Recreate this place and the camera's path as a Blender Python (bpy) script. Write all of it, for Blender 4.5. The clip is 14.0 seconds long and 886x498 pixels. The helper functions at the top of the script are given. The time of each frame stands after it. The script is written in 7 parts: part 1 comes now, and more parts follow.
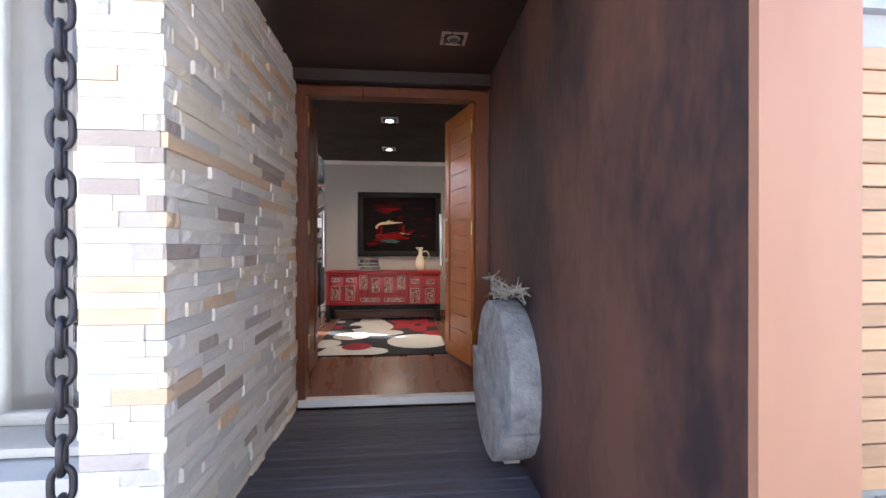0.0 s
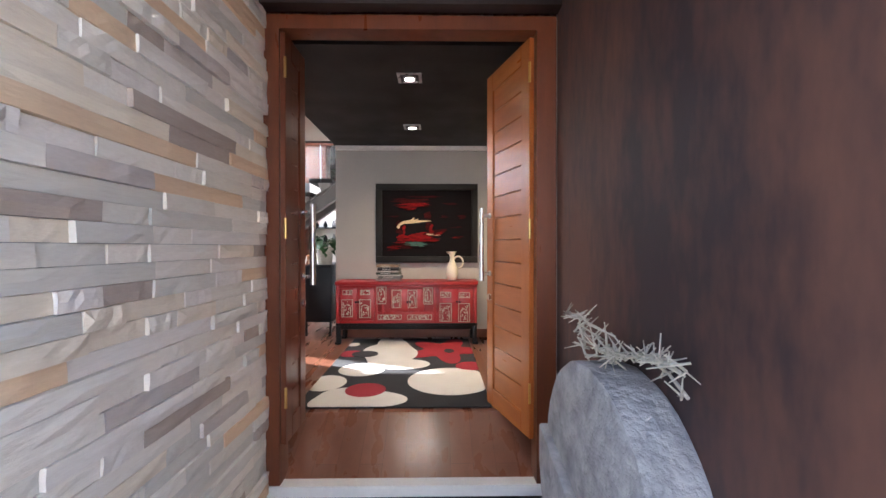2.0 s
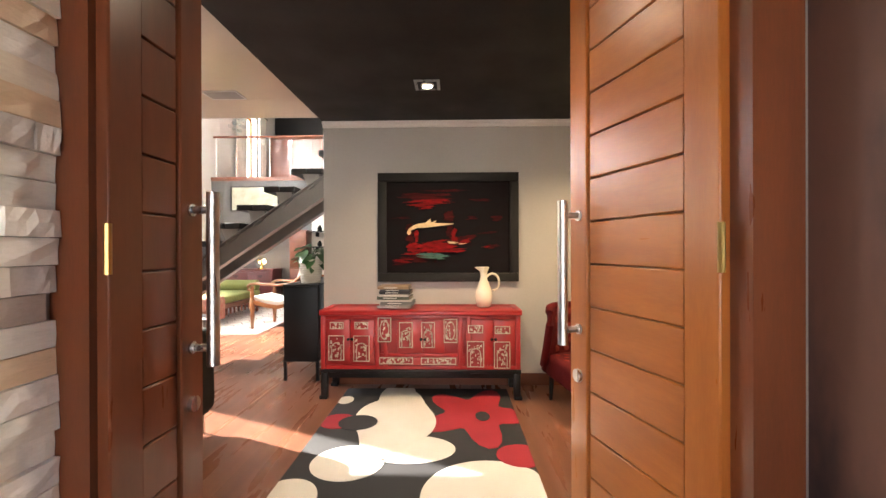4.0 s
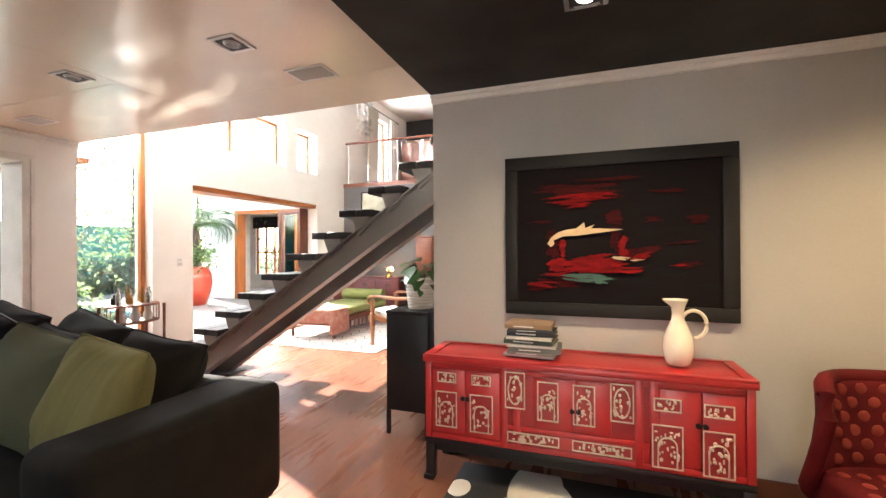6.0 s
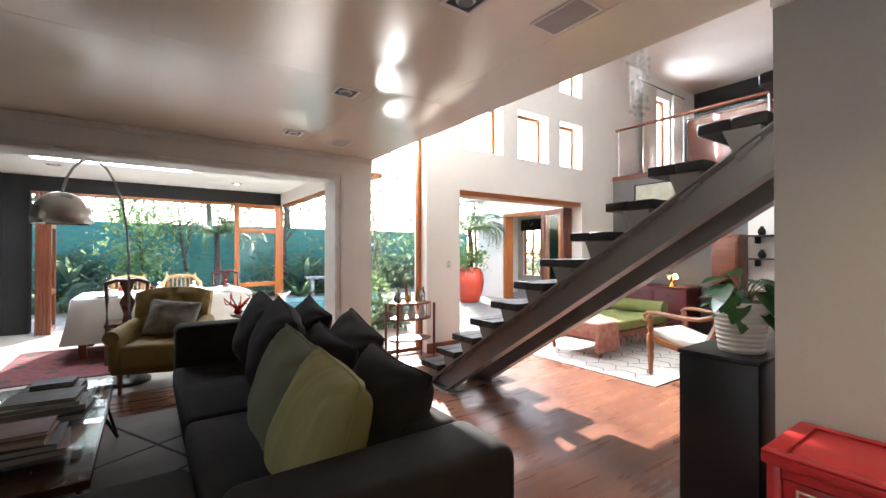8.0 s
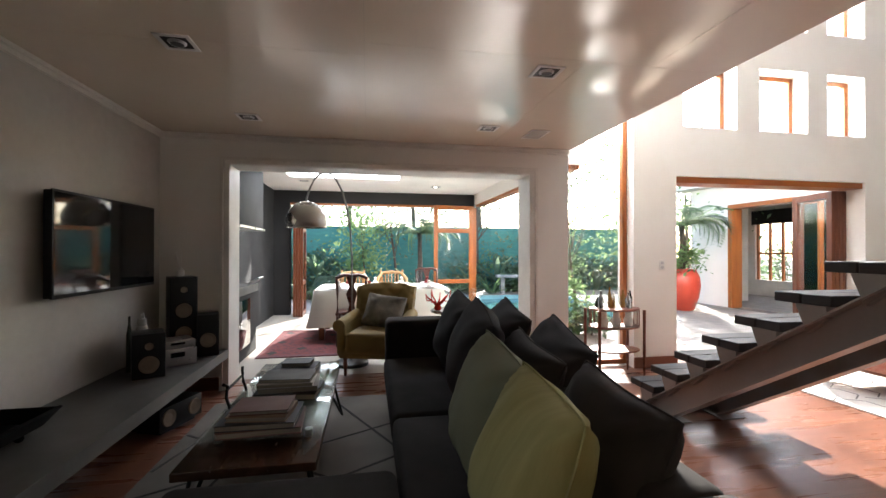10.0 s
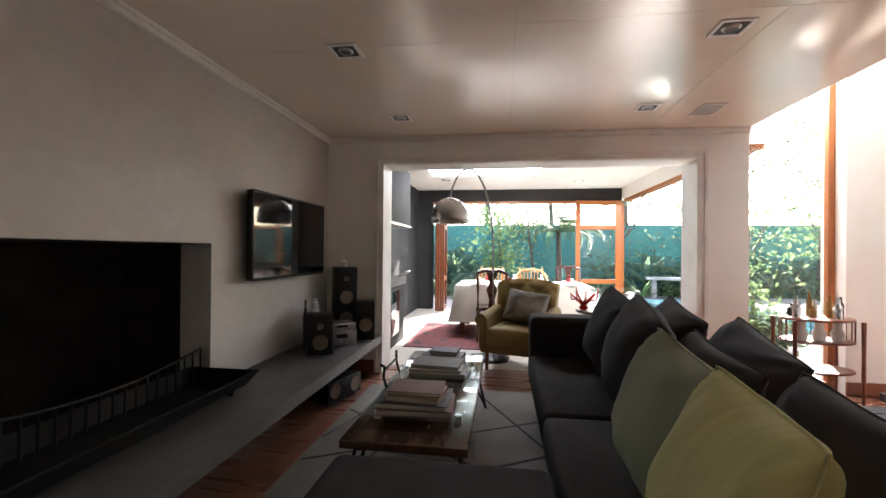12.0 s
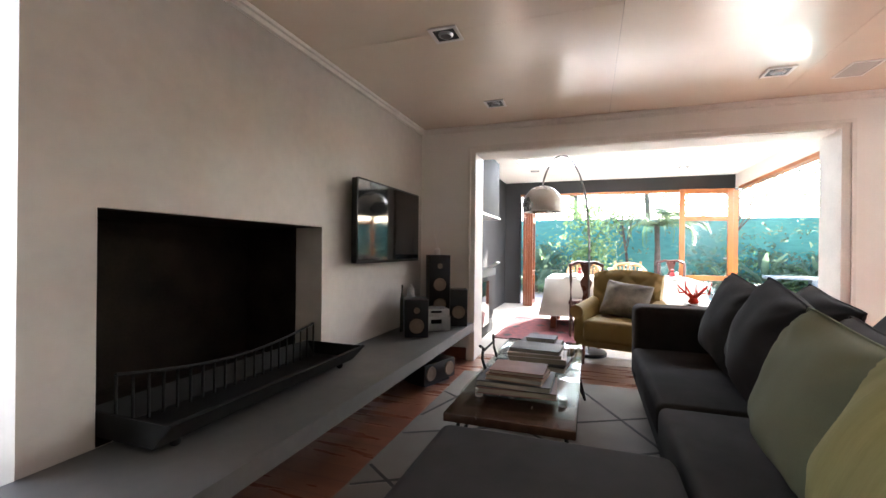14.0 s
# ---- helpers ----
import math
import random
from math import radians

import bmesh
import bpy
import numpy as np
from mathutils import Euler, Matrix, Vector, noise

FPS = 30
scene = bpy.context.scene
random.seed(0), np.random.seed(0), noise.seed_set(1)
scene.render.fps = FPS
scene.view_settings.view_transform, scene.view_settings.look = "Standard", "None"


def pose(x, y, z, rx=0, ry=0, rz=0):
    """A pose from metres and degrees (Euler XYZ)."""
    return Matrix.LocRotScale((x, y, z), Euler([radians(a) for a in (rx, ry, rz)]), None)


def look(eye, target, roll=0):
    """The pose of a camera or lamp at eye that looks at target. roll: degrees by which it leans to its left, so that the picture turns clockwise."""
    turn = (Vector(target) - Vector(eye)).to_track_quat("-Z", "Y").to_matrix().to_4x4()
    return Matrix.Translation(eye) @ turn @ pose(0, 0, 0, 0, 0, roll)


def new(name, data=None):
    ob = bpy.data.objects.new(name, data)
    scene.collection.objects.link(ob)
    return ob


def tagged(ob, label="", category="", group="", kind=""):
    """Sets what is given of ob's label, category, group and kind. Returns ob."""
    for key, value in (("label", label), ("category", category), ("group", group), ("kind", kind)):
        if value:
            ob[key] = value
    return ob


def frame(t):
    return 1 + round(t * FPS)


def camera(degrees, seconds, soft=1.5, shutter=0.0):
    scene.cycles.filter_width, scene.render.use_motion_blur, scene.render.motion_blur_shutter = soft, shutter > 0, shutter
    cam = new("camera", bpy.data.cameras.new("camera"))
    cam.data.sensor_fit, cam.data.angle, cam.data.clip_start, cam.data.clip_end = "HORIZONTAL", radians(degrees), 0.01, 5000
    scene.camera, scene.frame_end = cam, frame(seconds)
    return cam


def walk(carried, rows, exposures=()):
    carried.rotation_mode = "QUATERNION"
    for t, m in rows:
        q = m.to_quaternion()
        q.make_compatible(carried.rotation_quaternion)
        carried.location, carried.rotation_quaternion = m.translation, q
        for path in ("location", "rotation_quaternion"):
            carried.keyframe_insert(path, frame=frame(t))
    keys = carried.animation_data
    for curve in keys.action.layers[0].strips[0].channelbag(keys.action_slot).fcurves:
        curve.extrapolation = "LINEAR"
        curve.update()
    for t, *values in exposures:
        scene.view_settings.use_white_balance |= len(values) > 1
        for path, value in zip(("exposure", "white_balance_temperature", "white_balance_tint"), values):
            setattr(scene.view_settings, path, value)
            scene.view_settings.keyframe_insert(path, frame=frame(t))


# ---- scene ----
# ---- camera ----
EXPOSURES = [(0.0, 2.3, 5650, 12), (1.5, 2.7, 5550, 12), (2.5, 2.75, 5750, 12), (5.0, 3.3, 6800, 10), (6.5, 2.85, 6100, 10),
             (7.5, 2.55, 6000, 10), (9.0, 2.25, 6100, 10), (11.5, 2.55, 6200, 12), (14.0, 3.45, 6100, 13)]
cam = camera(92.97, 14.0)
PATH = [
    (0.0, pose(0.000, 0.000, 1.016, 89.86, 0.02, -5.28)),
    (0.5, pose(0.029, 0.192, 1.016, 89.80, 0.11, -3.87)),
    (1.0, pose(0.033, 0.465, 1.018, 89.91, 0.07, -2.51)),
    (1.5, pose(0.037, 0.780, 1.011, 89.92, 0.26, -1.76)),
    (2.0, pose(0.048, 1.191, 1.079, 89.73, 0.02, -0.92)),
    (2.5, pose(0.037, 1.559, 1.110, 89.66, 0.06, -0.50)),
    (5.0, pose(-0.041, 3.152, 1.239, 90.20, 0.30, 7.67)),
    (5.5, pose(-0.060, 3.398, 1.263, 90.10, 0.35, 13.38)),
    (6.0, pose(-0.172, 3.656, 1.276, 90.22, 0.32, 19.55)),
    (6.5, pose(-0.262, 3.866, 1.297, 90.16, 0.22, 27.04)),
    (7.0, pose(-0.346, 4.105, 1.302, 90.54, 0.06, 36.62)),
    (7.5, pose(-0.439, 4.228, 1.313, 90.32, 0.05, 45.53)),
    (8.2, pose(-0.617, 4.298, 1.300, 90.55, -0.04, 58.17)),
    (8.5, pose(-0.675, 4.313, 1.304, 90.50, -0.04, 62.25)),
    (9.0, pose(-0.772, 4.339, 1.310, 90.43, -0.04, 68.62)),
    (11.5, pose(-0.940, 4.263, 1.267, 90.23, -0.35, 93.98)),
    (12.0, pose(-0.965, 4.244, 1.244, 90.28, -0.51, 98.09)),
    (12.5, pose(-0.973, 4.236, 1.210, 90.39, -0.48, 101.72)),
    (13.0, pose(-0.964, 4.216, 1.190, 90.19, -0.54, 105.06)),
    (13.5, pose(-0.963, 4.164, 1.150, 90.34, -0.79, 107.26)),
    (14.0, pose(-0.957, 4.148, 1.138, 90.00, -0.60, 109.30)),
]
walk(cam, PATH, EXPOSURES)
# ---- light ----
world = bpy.data.worlds.new("sky")
scene.world = world
world.use_nodes = True
wn = world.node_tree.nodes
sky = wn.new("ShaderNodeTexSky")
sky.sky_type = "NISHITA"
sky.sun_disc = False
SUN_DIR = Vector((-0.80, 0.36, 0.50)).normalized()
sky.sun_elevation = math.asin(SUN_DIR.z)
sky.sun_rotation = math.atan2(SUN_DIR.x, SUN_DIR.y)
sky.air_density, sky.dust_density = 1.0, 1.5
wn["Background"].inputs["Strength"].default_value = 0.15
world.node_tree.links.new(sky.outputs[0], wn["Background"].inputs["Color"])
sun_data = bpy.data.lights.new("sun", "SUN")
sun_data.energy, sun_data.angle, sun_data.color = 5.0, radians(0.6), (1.0, 0.93, 0.82)
sun = new("sun", sun_data)
sun.matrix_world = look((-20, 8, 16), Vector((-20, 8, 16)) - SUN_DIR)


def window_light(name, x, y, z, facing, width, height, watts, color=(0.93, 0.97, 1.0)):
    """Sky light in a window's opening."""
    d = bpy.data.lights.new(name, "AREA")
    d.shape, d.size, d.size_y, d.energy, d.color = "RECTANGLE", width, height, watts, color
    o = new(name, d)
    o.matrix_world = look((x, y, z), (x + facing[0], y + facing[1], z + facing[2]))
    return o


window_light("sky_small_windows", -5.50, 9.38, 3.73, (1, 0, -0.15), 2.8, 2.0, 130)
window_light("sky_tall_window", -5.50, 6.86, 3.8, (1, 0, -0.2), 0.76, 2.2, 60)
window_light("sky_landing_window", -5.50, 13.06, 3.65, (1, 0, -0.1), 0.74, 1.8, 15)
window_light("sky_skylight", -7.95, 3.94, 2.545, (0, 0.001, -1), 0.58, 1.75, 13)
window_light("sky_front_window", -1.46, 1.97, 1.35, (-0.25, 1, 0), 0.56, 2.0, 1.2)


def spot(name, x, y, z, watts, size=100, color=(1.0, 0.82, 0.6), target=None):
    d = bpy.data.lights.new(name, "SPOT")
    d.energy, d.spot_size, d.spot_blend, d.shadow_soft_size, d.color = watts, radians(size), 1.0, 0.05, color
    o = new(name, d)
    o.matrix_world = look((x, y, z), target or (x, y + 0.001, 0))
    return o


# sunlight thrown up by the rippled pool, through the tall window and the open corner, onto the ceiling
for eye, target, watts, cone in (((-8.9, 7.55, -0.12), (-4.12, 5.28, 2.4), 220, 2.8), ((-9.1, 8.45, -0.12), (-3.02, 5.84, 2.4), 1400, 5.5), ((-8.8, 8.85, -0.12), (-2.42, 5.23, 2.4), 260, 2.2)):
    glint = spot("sun_glint_on_pool", *eye, watts, cone, (1.0, 0.95, 0.86), target)
    glint.data.shadow_soft_size = 0.03
# ---- materials ----
def mat(name, a, b=None, rough=0.5, metal=0.0, scale=3.0, fine=60.0, bump=0.15, stretch=(1, 1, 1), vary=0.0, spec=0.5, depth=0.004, coat=0.0, rvar=0.12):
    """A procedural surface: two colours blotched at one scale, grained at a finer one, with relief and uneven gloss."""
    m = bpy.data.materials.new(name)
    m.use_nodes = True
    n, l = m.node_tree.nodes, m.node_tree.links
    p = n["Principled BSDF"]
    b = b or tuple(c * 0.8 for c in a)
    co, mp = n.new("ShaderNodeTexCoord"), n.new("ShaderNodeMapping")
    mp.inputs["Scale"].default_value = stretch
    l.new(co.outputs["Object"], mp.inputs["Vector"])
    n1, n2 = n.new("ShaderNodeTexNoise"), n.new("ShaderNodeTexNoise")
    n1.inputs["Scale"].default_value, n1.inputs["Detail"].default_value = scale, 5
    n2.inputs["Scale"].default_value, n2.inputs["Detail"].default_value = fine, 3
    for k in (n1, n2):
        l.new(mp.outputs[0], k.inputs["Vector"])
    add = n.new("ShaderNodeMath")
    add.operation = "MULTIPLY_ADD"
    add.inputs[1].default_value = 0.35
    l.new(n2.outputs["Fac"], add.inputs[0])
    l.new(n1.outputs["Fac"], add.inputs[2])
    ramp = n.new("ShaderNodeValToRGB")
    ramp.color_ramp.elements[0].position, ramp.color_ramp.elements[1].position = 0.42, 0.92
    ramp.color_ramp.elements[0].color, ramp.color_ramp.elements[1].color = (*a, 1), (*b, 1)
    l.new(add.outputs[0], ramp.inputs[0])
    out = ramp.outputs[0]
    if vary:
        info, hsv, mul = n.new("ShaderNodeObjectInfo"), n.new("ShaderNodeHueSaturation"), n.new("ShaderNodeMapRange")
        mul.inputs[3].default_value, mul.inputs[4].default_value = 1 - vary, 1 + vary
        l.new(info.outputs["Random"], mul.inputs[0])
        l.new(mul.outputs[0], hsv.inputs["Value"])
        l.new(out, hsv.inputs["Color"])
        out = hsv.outputs[0]
    l.new(out, p.inputs["Base Color"])
    rr = n.new("ShaderNodeMapRange")
    rr.inputs[3].default_value, rr.inputs[4].default_value = max(0.02, rough - rvar), min(1, rough + rvar)
    l.new(n1.outputs["Fac"], rr.inputs[0])
    l.new(rr.outputs[0], p.inputs["Roughness"])
    p.inputs["Metallic"].default_value = metal
    p.inputs["Specular IOR Level"].default_value = spec
    p.inputs["Coat Weight"].default_value = coat
    if bump:
        bp = n.new("ShaderNodeBump")
        bp.inputs["Strength"].default_value, bp.inputs["Distance"].default_value = bump, depth
        l.new(add.outputs[0], bp.inputs["Height"])
        l.new(bp.outputs[0], p.inputs["Normal"])
    return m


def glow(name, color, strength):
    m = bpy.data.materials.new(name)
    m.use_nodes = True
    p = m.node_tree.nodes["Principled BSDF"]
    p.inputs["Base Color"].default_value = (*color, 1)
    p.inputs["Emission Color"].default_value = (*color, 1)
    p.inputs["Emission Strength"].default_value = strength
    return m


def clear(name, tint=(1, 1, 1), rough=0.0):
    """Thin glass: see-through, with a gloss that grows at grazing angles."""
    m = bpy.data.materials.new(name)
    m.use_nodes = True
    n, l = m.node_tree.nodes, m.node_tree.links
    n.remove(n["Principled BSDF"])
    t, g, f, x = n.new("ShaderNodeBsdfTransparent"), n.new("ShaderNodeBsdfGlossy"), n.new("ShaderNodeLayerWeight"), n.new("ShaderNodeMixShader")
    pw, ma = n.new("ShaderNodeMath"), n.new("ShaderNodeMath")
    pw.operation, ma.operation = "POWER", "MULTIPLY_ADD"
    pw.inputs[1].default_value, ma.inputs[1].default_value, ma.inputs[2].default_value = 5.0, 0.85, 0.035
    t.inputs[0].default_value = (*tint, 1)
    g.inputs["Roughness"].default_value = rough
    l.new(f.outputs["Facing"], pw.inputs[0])
    l.new(pw.outputs[0], ma.inputs[0])
    l.new(ma.outputs[0], x.inputs[0])
    l.new(t.outputs[0], x.inputs[1])
    l.new(g.outputs[0], x.inputs[2])
    l.new(x.outputs[0], n["Material Output"].inputs[0])
    return m


def leafy(m, share=0.45):
    """Lets light through thin leaves."""
    n, l = m.node_tree.nodes, m.node_tree.links
    p, tr, mx = n["Principled BSDF"], n.new("ShaderNodeBsdfTranslucent"), n.new("ShaderNodeMixShader")
    src = p.inputs["Base Color"].links[0].from_socket
    up = n.new("ShaderNodeHueSaturation")
    up.inputs["Value"].default_value, up.inputs["Hue"].default_value, up.inputs["Saturation"].default_value = 2.0, 0.49, 0.8
    l.new(src, up.inputs["Color"])
    l.new(up.outputs[0], tr.inputs[0])
    mx.inputs[0].default_value = share
    l.new(p.outputs[0], mx.inputs[1])
    l.new(tr.outputs[0], mx.inputs[2])
    l.new(mx.outputs[0], n["Material Output"].inputs[0])
    return m


def planks(name, a, b, width, length, axis="y", rough=0.3, bump=0.3, spec=0.5):
    """Boards with thin joints, each with its own tone, and grain along them."""
    m = mat(name, a, b, rough, 0, 2.0, 40.0, 0.08, (6, 0.7, 6) if axis == "y" else (0.7, 6, 6), spec=spec)
    n, l = m.node_tree.nodes, m.node_tree.links
    p = n["Principled BSDF"]
    co, mp, br, mix = n.new("ShaderNodeTexCoord"), n.new("ShaderNodeMapping"), n.new("ShaderNodeTexBrick"), n.new("ShaderNodeMix")
    if axis == "y":
        mp.inputs["Rotation"].default_value = (0, 0, radians(90))
    l.new(co.outputs["Object"], mp.inputs[0])
    l.new(mp.outputs[0], br.inputs["Vector"])
    br.inputs["Scale"].default_value = 1.0
    br.inputs["Brick Width"].default_value, br.inputs["Row Height"].default_value = length, width
    br.inputs["Mortar Size"].default_value, br.inputs["Bias"].default_value = 0.0012, 0.0
    br.inputs["Color1"].default_value, br.inputs["Color2"].default_value = (0.84, 0.81, 0.79, 1), (1.08, 1.05, 1.03, 1)
    br.inputs["Mortar"].default_value = (0.5, 0.45, 0.42, 1)
    mix.data_type, mix.blend_type = "RGBA", "MULTIPLY"
    mix.inputs["Factor"].default_value = 1.0
    old = p.inputs["Base Color"].links[0].from_socket
    l.new(old, mix.inputs[6])
    l.new(br.outputs["Color"], mix.inputs[7])
    l.new(mix.outputs[2], p.inputs["Base Color"])
    return m


WHITE = mat("white_plaster", (0.80, 0.78, 0.74), (0.74, 0.71, 0.66), 0.75, scale=1.5, bump=0.1)
GREY_WALL = mat("grey_cement_plaster", (0.56, 0.53, 0.49), (0.43, 0.405, 0.375), 0.55, scale=1.3, fine=14, bump=0.12)
ALCOVE = mat("warm_grey_paint", (0.44, 0.42, 0.39), (0.39, 0.37, 0.34), 0.7, scale=1.2, bump=0.08)
CHARCOAL = mat("charcoal_paint", (0.034, 0.033, 0.033), (0.025, 0.024, 0.024), 0.75, spec=0.25, scale=1.5, bump=0.08)
SLATE = mat("slate_grey_paint", (0.125, 0.12, 0.118), (0.10, 0.096, 0.094), 0.6, scale=1.5, bump=0.08)
DARK_CEIL = mat("black_ceiling_paint", (0.022, 0.020, 0.018), (0.012, 0.011, 0.010), 0.6, spec=0.25, bump=0.06)
CEIL = mat("cream_gloss_board", (0.74, 0.65, 0.54), (0.69, 0.60, 0.49), 0.20, scale=1.2, fine=7, bump=0.07, spec=0.5, rvar=0.06, depth=0.01)
FLOOR = planks("red_brown_floorboards", (0.215, 0.092, 0.055), (0.14, 0.054, 0.032), 0.13, 1.8, "y", 0.29)
STEEL = mat("brushed_steel", (0.62, 0.62, 0.62), (0.5, 0.5, 0.5), 0.3, 1.0, 20, 200, 0.05, (1, 1, 0.05))
CHROME = mat("chrome", (0.8, 0.8, 0.8), (0.75, 0.75, 0.75), 0.12, 1.0, bump=0)
BEAM = mat("grey_painted_steel", (0.25, 0.235, 0.22), (0.20, 0.188, 0.176), 0.4, 0.3, 2, 40, 0.1)
TREAD = mat("black_stained_timber", (0.030, 0.026, 0.024), (0.018, 0.016, 0.015), 0.5, spec=0.3, scale=3, stretch=(4, 0.8, 4))
ORANGE_WOOD = mat("orange_varnished_timber", (0.40, 0.127, 0.025), (0.28, 0.080, 0.015), 0.32, scale=2.2, fine=30, bump=0.08, stretch=(1, 1, 6), spec=0.5)
# Orange timber darkened: the shade on frame and folded doors sits in the colour.
ORANGE_SHADED = mat("shaded_orange_timber", (0.16, 0.044, 0.016), (0.10, 0.028, 0.011), 0.32, scale=2.2, fine=30, bump=0.08, stretch=(6, 6, 0.8))
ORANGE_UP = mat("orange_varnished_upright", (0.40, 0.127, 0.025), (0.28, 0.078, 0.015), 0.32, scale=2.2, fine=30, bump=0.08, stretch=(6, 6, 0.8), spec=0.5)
RED_WOOD = mat("red_brown_timber", (0.20, 0.06, 0.028), (0.12, 0.035, 0.017), 0.35, scale=3, stretch=(1, 6, 6))
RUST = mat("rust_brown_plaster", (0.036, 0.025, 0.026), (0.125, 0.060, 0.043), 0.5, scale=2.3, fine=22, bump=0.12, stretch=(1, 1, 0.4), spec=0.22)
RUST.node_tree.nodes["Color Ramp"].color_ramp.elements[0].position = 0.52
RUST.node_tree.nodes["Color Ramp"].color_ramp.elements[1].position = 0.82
# Wall end: same plaster, paler because daylight on it is put into the colour.
RUST_END = mat("daylit_rust_plaster", (0.40, 0.215, 0.135), (0.32, 0.155, 0.095), 0.5, scale=1.5, fine=10, bump=0.1, stretch=(1, 1, 0.4))
SOFFIT = mat("dark_brown_soffit", (0.032, 0.015, 0.010), (0.02, 0.010, 0.007), 0.5, scale=2)
DECK = mat("charcoal_deck_board", (0.085, 0.084, 0.108), (0.045, 0.043, 0.055), 0.5, scale=4, fine=50, bump=0.3, stretch=(1, 8, 8), vary=0.25)
FABRIC = mat("charcoal_upholstery", (0.022, 0.0185, 0.0165), (0.015, 0.0128, 0.0118), 0.9, spec=0.12, scale=6, fine=400, bump=0.5, depth=0.0015)
CONCRETE = mat("polished_cement", (0.11, 0.106, 0.10), (0.07, 0.067, 0.064), 0.42, scale=2, fine=18, bump=0.1)
SOOT = mat("sooty_brick", (0.03, 0.022, 0.017), (0.012, 0.010, 0.008), 0.9, scale=4, spec=0.1)
BLACK = mat("black_lacquer", (0.012, 0.012, 0.013), (0.008, 0.008, 0.009), 0.4, bump=0.05, spec=0.25)
IRON = mat("black_iron", (0.009, 0.0085, 0.008), (0.006, 0.0055, 0.0055), 0.7, 0.0, scale=8, bump=0.2, spec=0.2)
GLASS = clear("window_glass")
# ---- mesh helpers ----
def box(bm, x0, y0, z0, x1, y1, z1, bevel=0.0, seg=2, m=None):
    x0, x1, y0, y1, z0, z1 = min(x0, x1), max(x0, x1), min(y0, y1), max(y0, y1), min(z0, z1), max(z0, z1)
    t = Matrix.Translation(((x0 + x1) / 2, (y0 + y1) / 2, (z0 + z1) / 2)) @ Matrix.Diagonal((x1 - x0, y1 - y0, z1 - z0, 1))
    made = bmesh.ops.create_cube(bm, size=1, matrix=t)["verts"]
    if bevel:
        edges = {e for v in made for e in v.link_edges}
        made = bmesh.ops.bevel(bm, geom=list(edges), offset=bevel, segments=seg, profile=0.5, affect="EDGES")["verts"]
    if m is not None:
        bmesh.ops.transform(bm, matrix=m, verts=list({v for v in made}))
    return made


def rod(bm, p, q, r, r2=None, n=12, caps=True):
    p, q = Vector(p), Vector(q)
    d = q - p
    t = Matrix.Translation((p + q) / 2) @ d.to_track_quat("Z", "Y").to_matrix().to_4x4()
    return bmesh.ops.create_cone(bm, cap_ends=caps, segments=n, radius1=r, radius2=r if r2 is None else r2, depth=d.length, matrix=t)["verts"]


def ball(bm, x, y, z, rx, ry=None, rz=None, u=16, v=10):
    t = Matrix.Translation((x, y, z)) @ Matrix.Diagonal((rx, ry or rx, rz or rx, 1))
    return bmesh.ops.create_uvsphere(bm, u_segments=u, v_segments=v, radius=1, matrix=t)["verts"]


def lathe(bm, profile, x=0, y=0, z=0, n=24):
    """A turned body from (radius, height) pairs."""
    rings = []
    for r, h in profile:
        rings.append([bm.verts.new((x + r * math.cos(k * math.tau / n), y + r * math.sin(k * math.tau / n), z + h)) for k in range(n)])
    for a, b in zip(rings, rings[1:]):
        for k in range(n):
            bm.faces.new((a[k], a[(k + 1) % n], b[(k + 1) % n], b[k]))
    if profile[0][0] > 1e-4:
        bm.faces.new(rings[0][::-1])
    if profile[-1][0] > 1e-4:
        bm.faces.new(rings[-1])


def sweep(bm, points, r, n=10, taper=1.0):
    """A tube along a smooth line of points."""
    pts = [Vector(p) for p in points]
    rings = []
    for k, p in enumerate(pts):
        d = (pts[min(k + 1, len(pts) - 1)] - pts[max(k - 1, 0)]).normalized()
        q = d.to_track_quat("Z", "Y")
        rr = r * (1 + (taper - 1) * k / (len(pts) - 1))
        rings.append([bm.verts.new(p + q @ Vector((rr * math.cos(a * math.tau / n), rr * math.sin(a * math.tau / n), 0))) for a in range(n)])
    for a, b in zip(rings, rings[1:]):
        for k in range(n):
            bm.faces.new((a[k], a[(k + 1) % n], b[(k + 1) % n], b[k]))
    bm.faces.new(rings[0][::-1])
    bm.faces.new(rings[-1])


def prism(bm, outline, axis, lo, hi):
    """A flat outline of (u, v) pairs drawn out along an axis: x takes (y, z), y takes (x, z), z takes (x, y)."""
    def put(u, v, w):
        return {"x": (w, u, v), "y": (u, w, v), "z": (u, v, w)}[axis]
    a = [bm.verts.new(put(u, v, lo)) for u, v in outline]
    b = [bm.verts.new(put(u, v, hi)) for u, v in outline]
    n = len(outline)
    bm.faces.new(a)
    bm.faces.new(b[::-1])
    for k in range(n):
        bm.faces.new((a[k], b[k], b[(k + 1) % n], a[(k + 1) % n]))
    bmesh.ops.recalc_face_normals(bm, faces=bm.faces[:])


def mesh_of(name, bm, material, smooth=False):
    me = bpy.data.meshes.new(name)
    bmesh.ops.recalc_face_normals(bm, faces=bm.faces[:])
    bm.to_mesh(me)
    bm.free()
    me.materials.append(material)
    if smooth:
        for f in me.polygons:
            f.use_smooth = True
        if smooth != "all":
            me.set_sharp_from_angle(angle=radians(40))
    return me


def part(name, bm, material, parent=None, label="", smooth=True):
    """One mesh object, a part of its thing (or, with no parent, a thing on its own)."""
    ob = new(name, mesh_of(name, bm, material, smooth))
    if parent is not None:
        ob.parent = parent
    return tagged(ob, label)


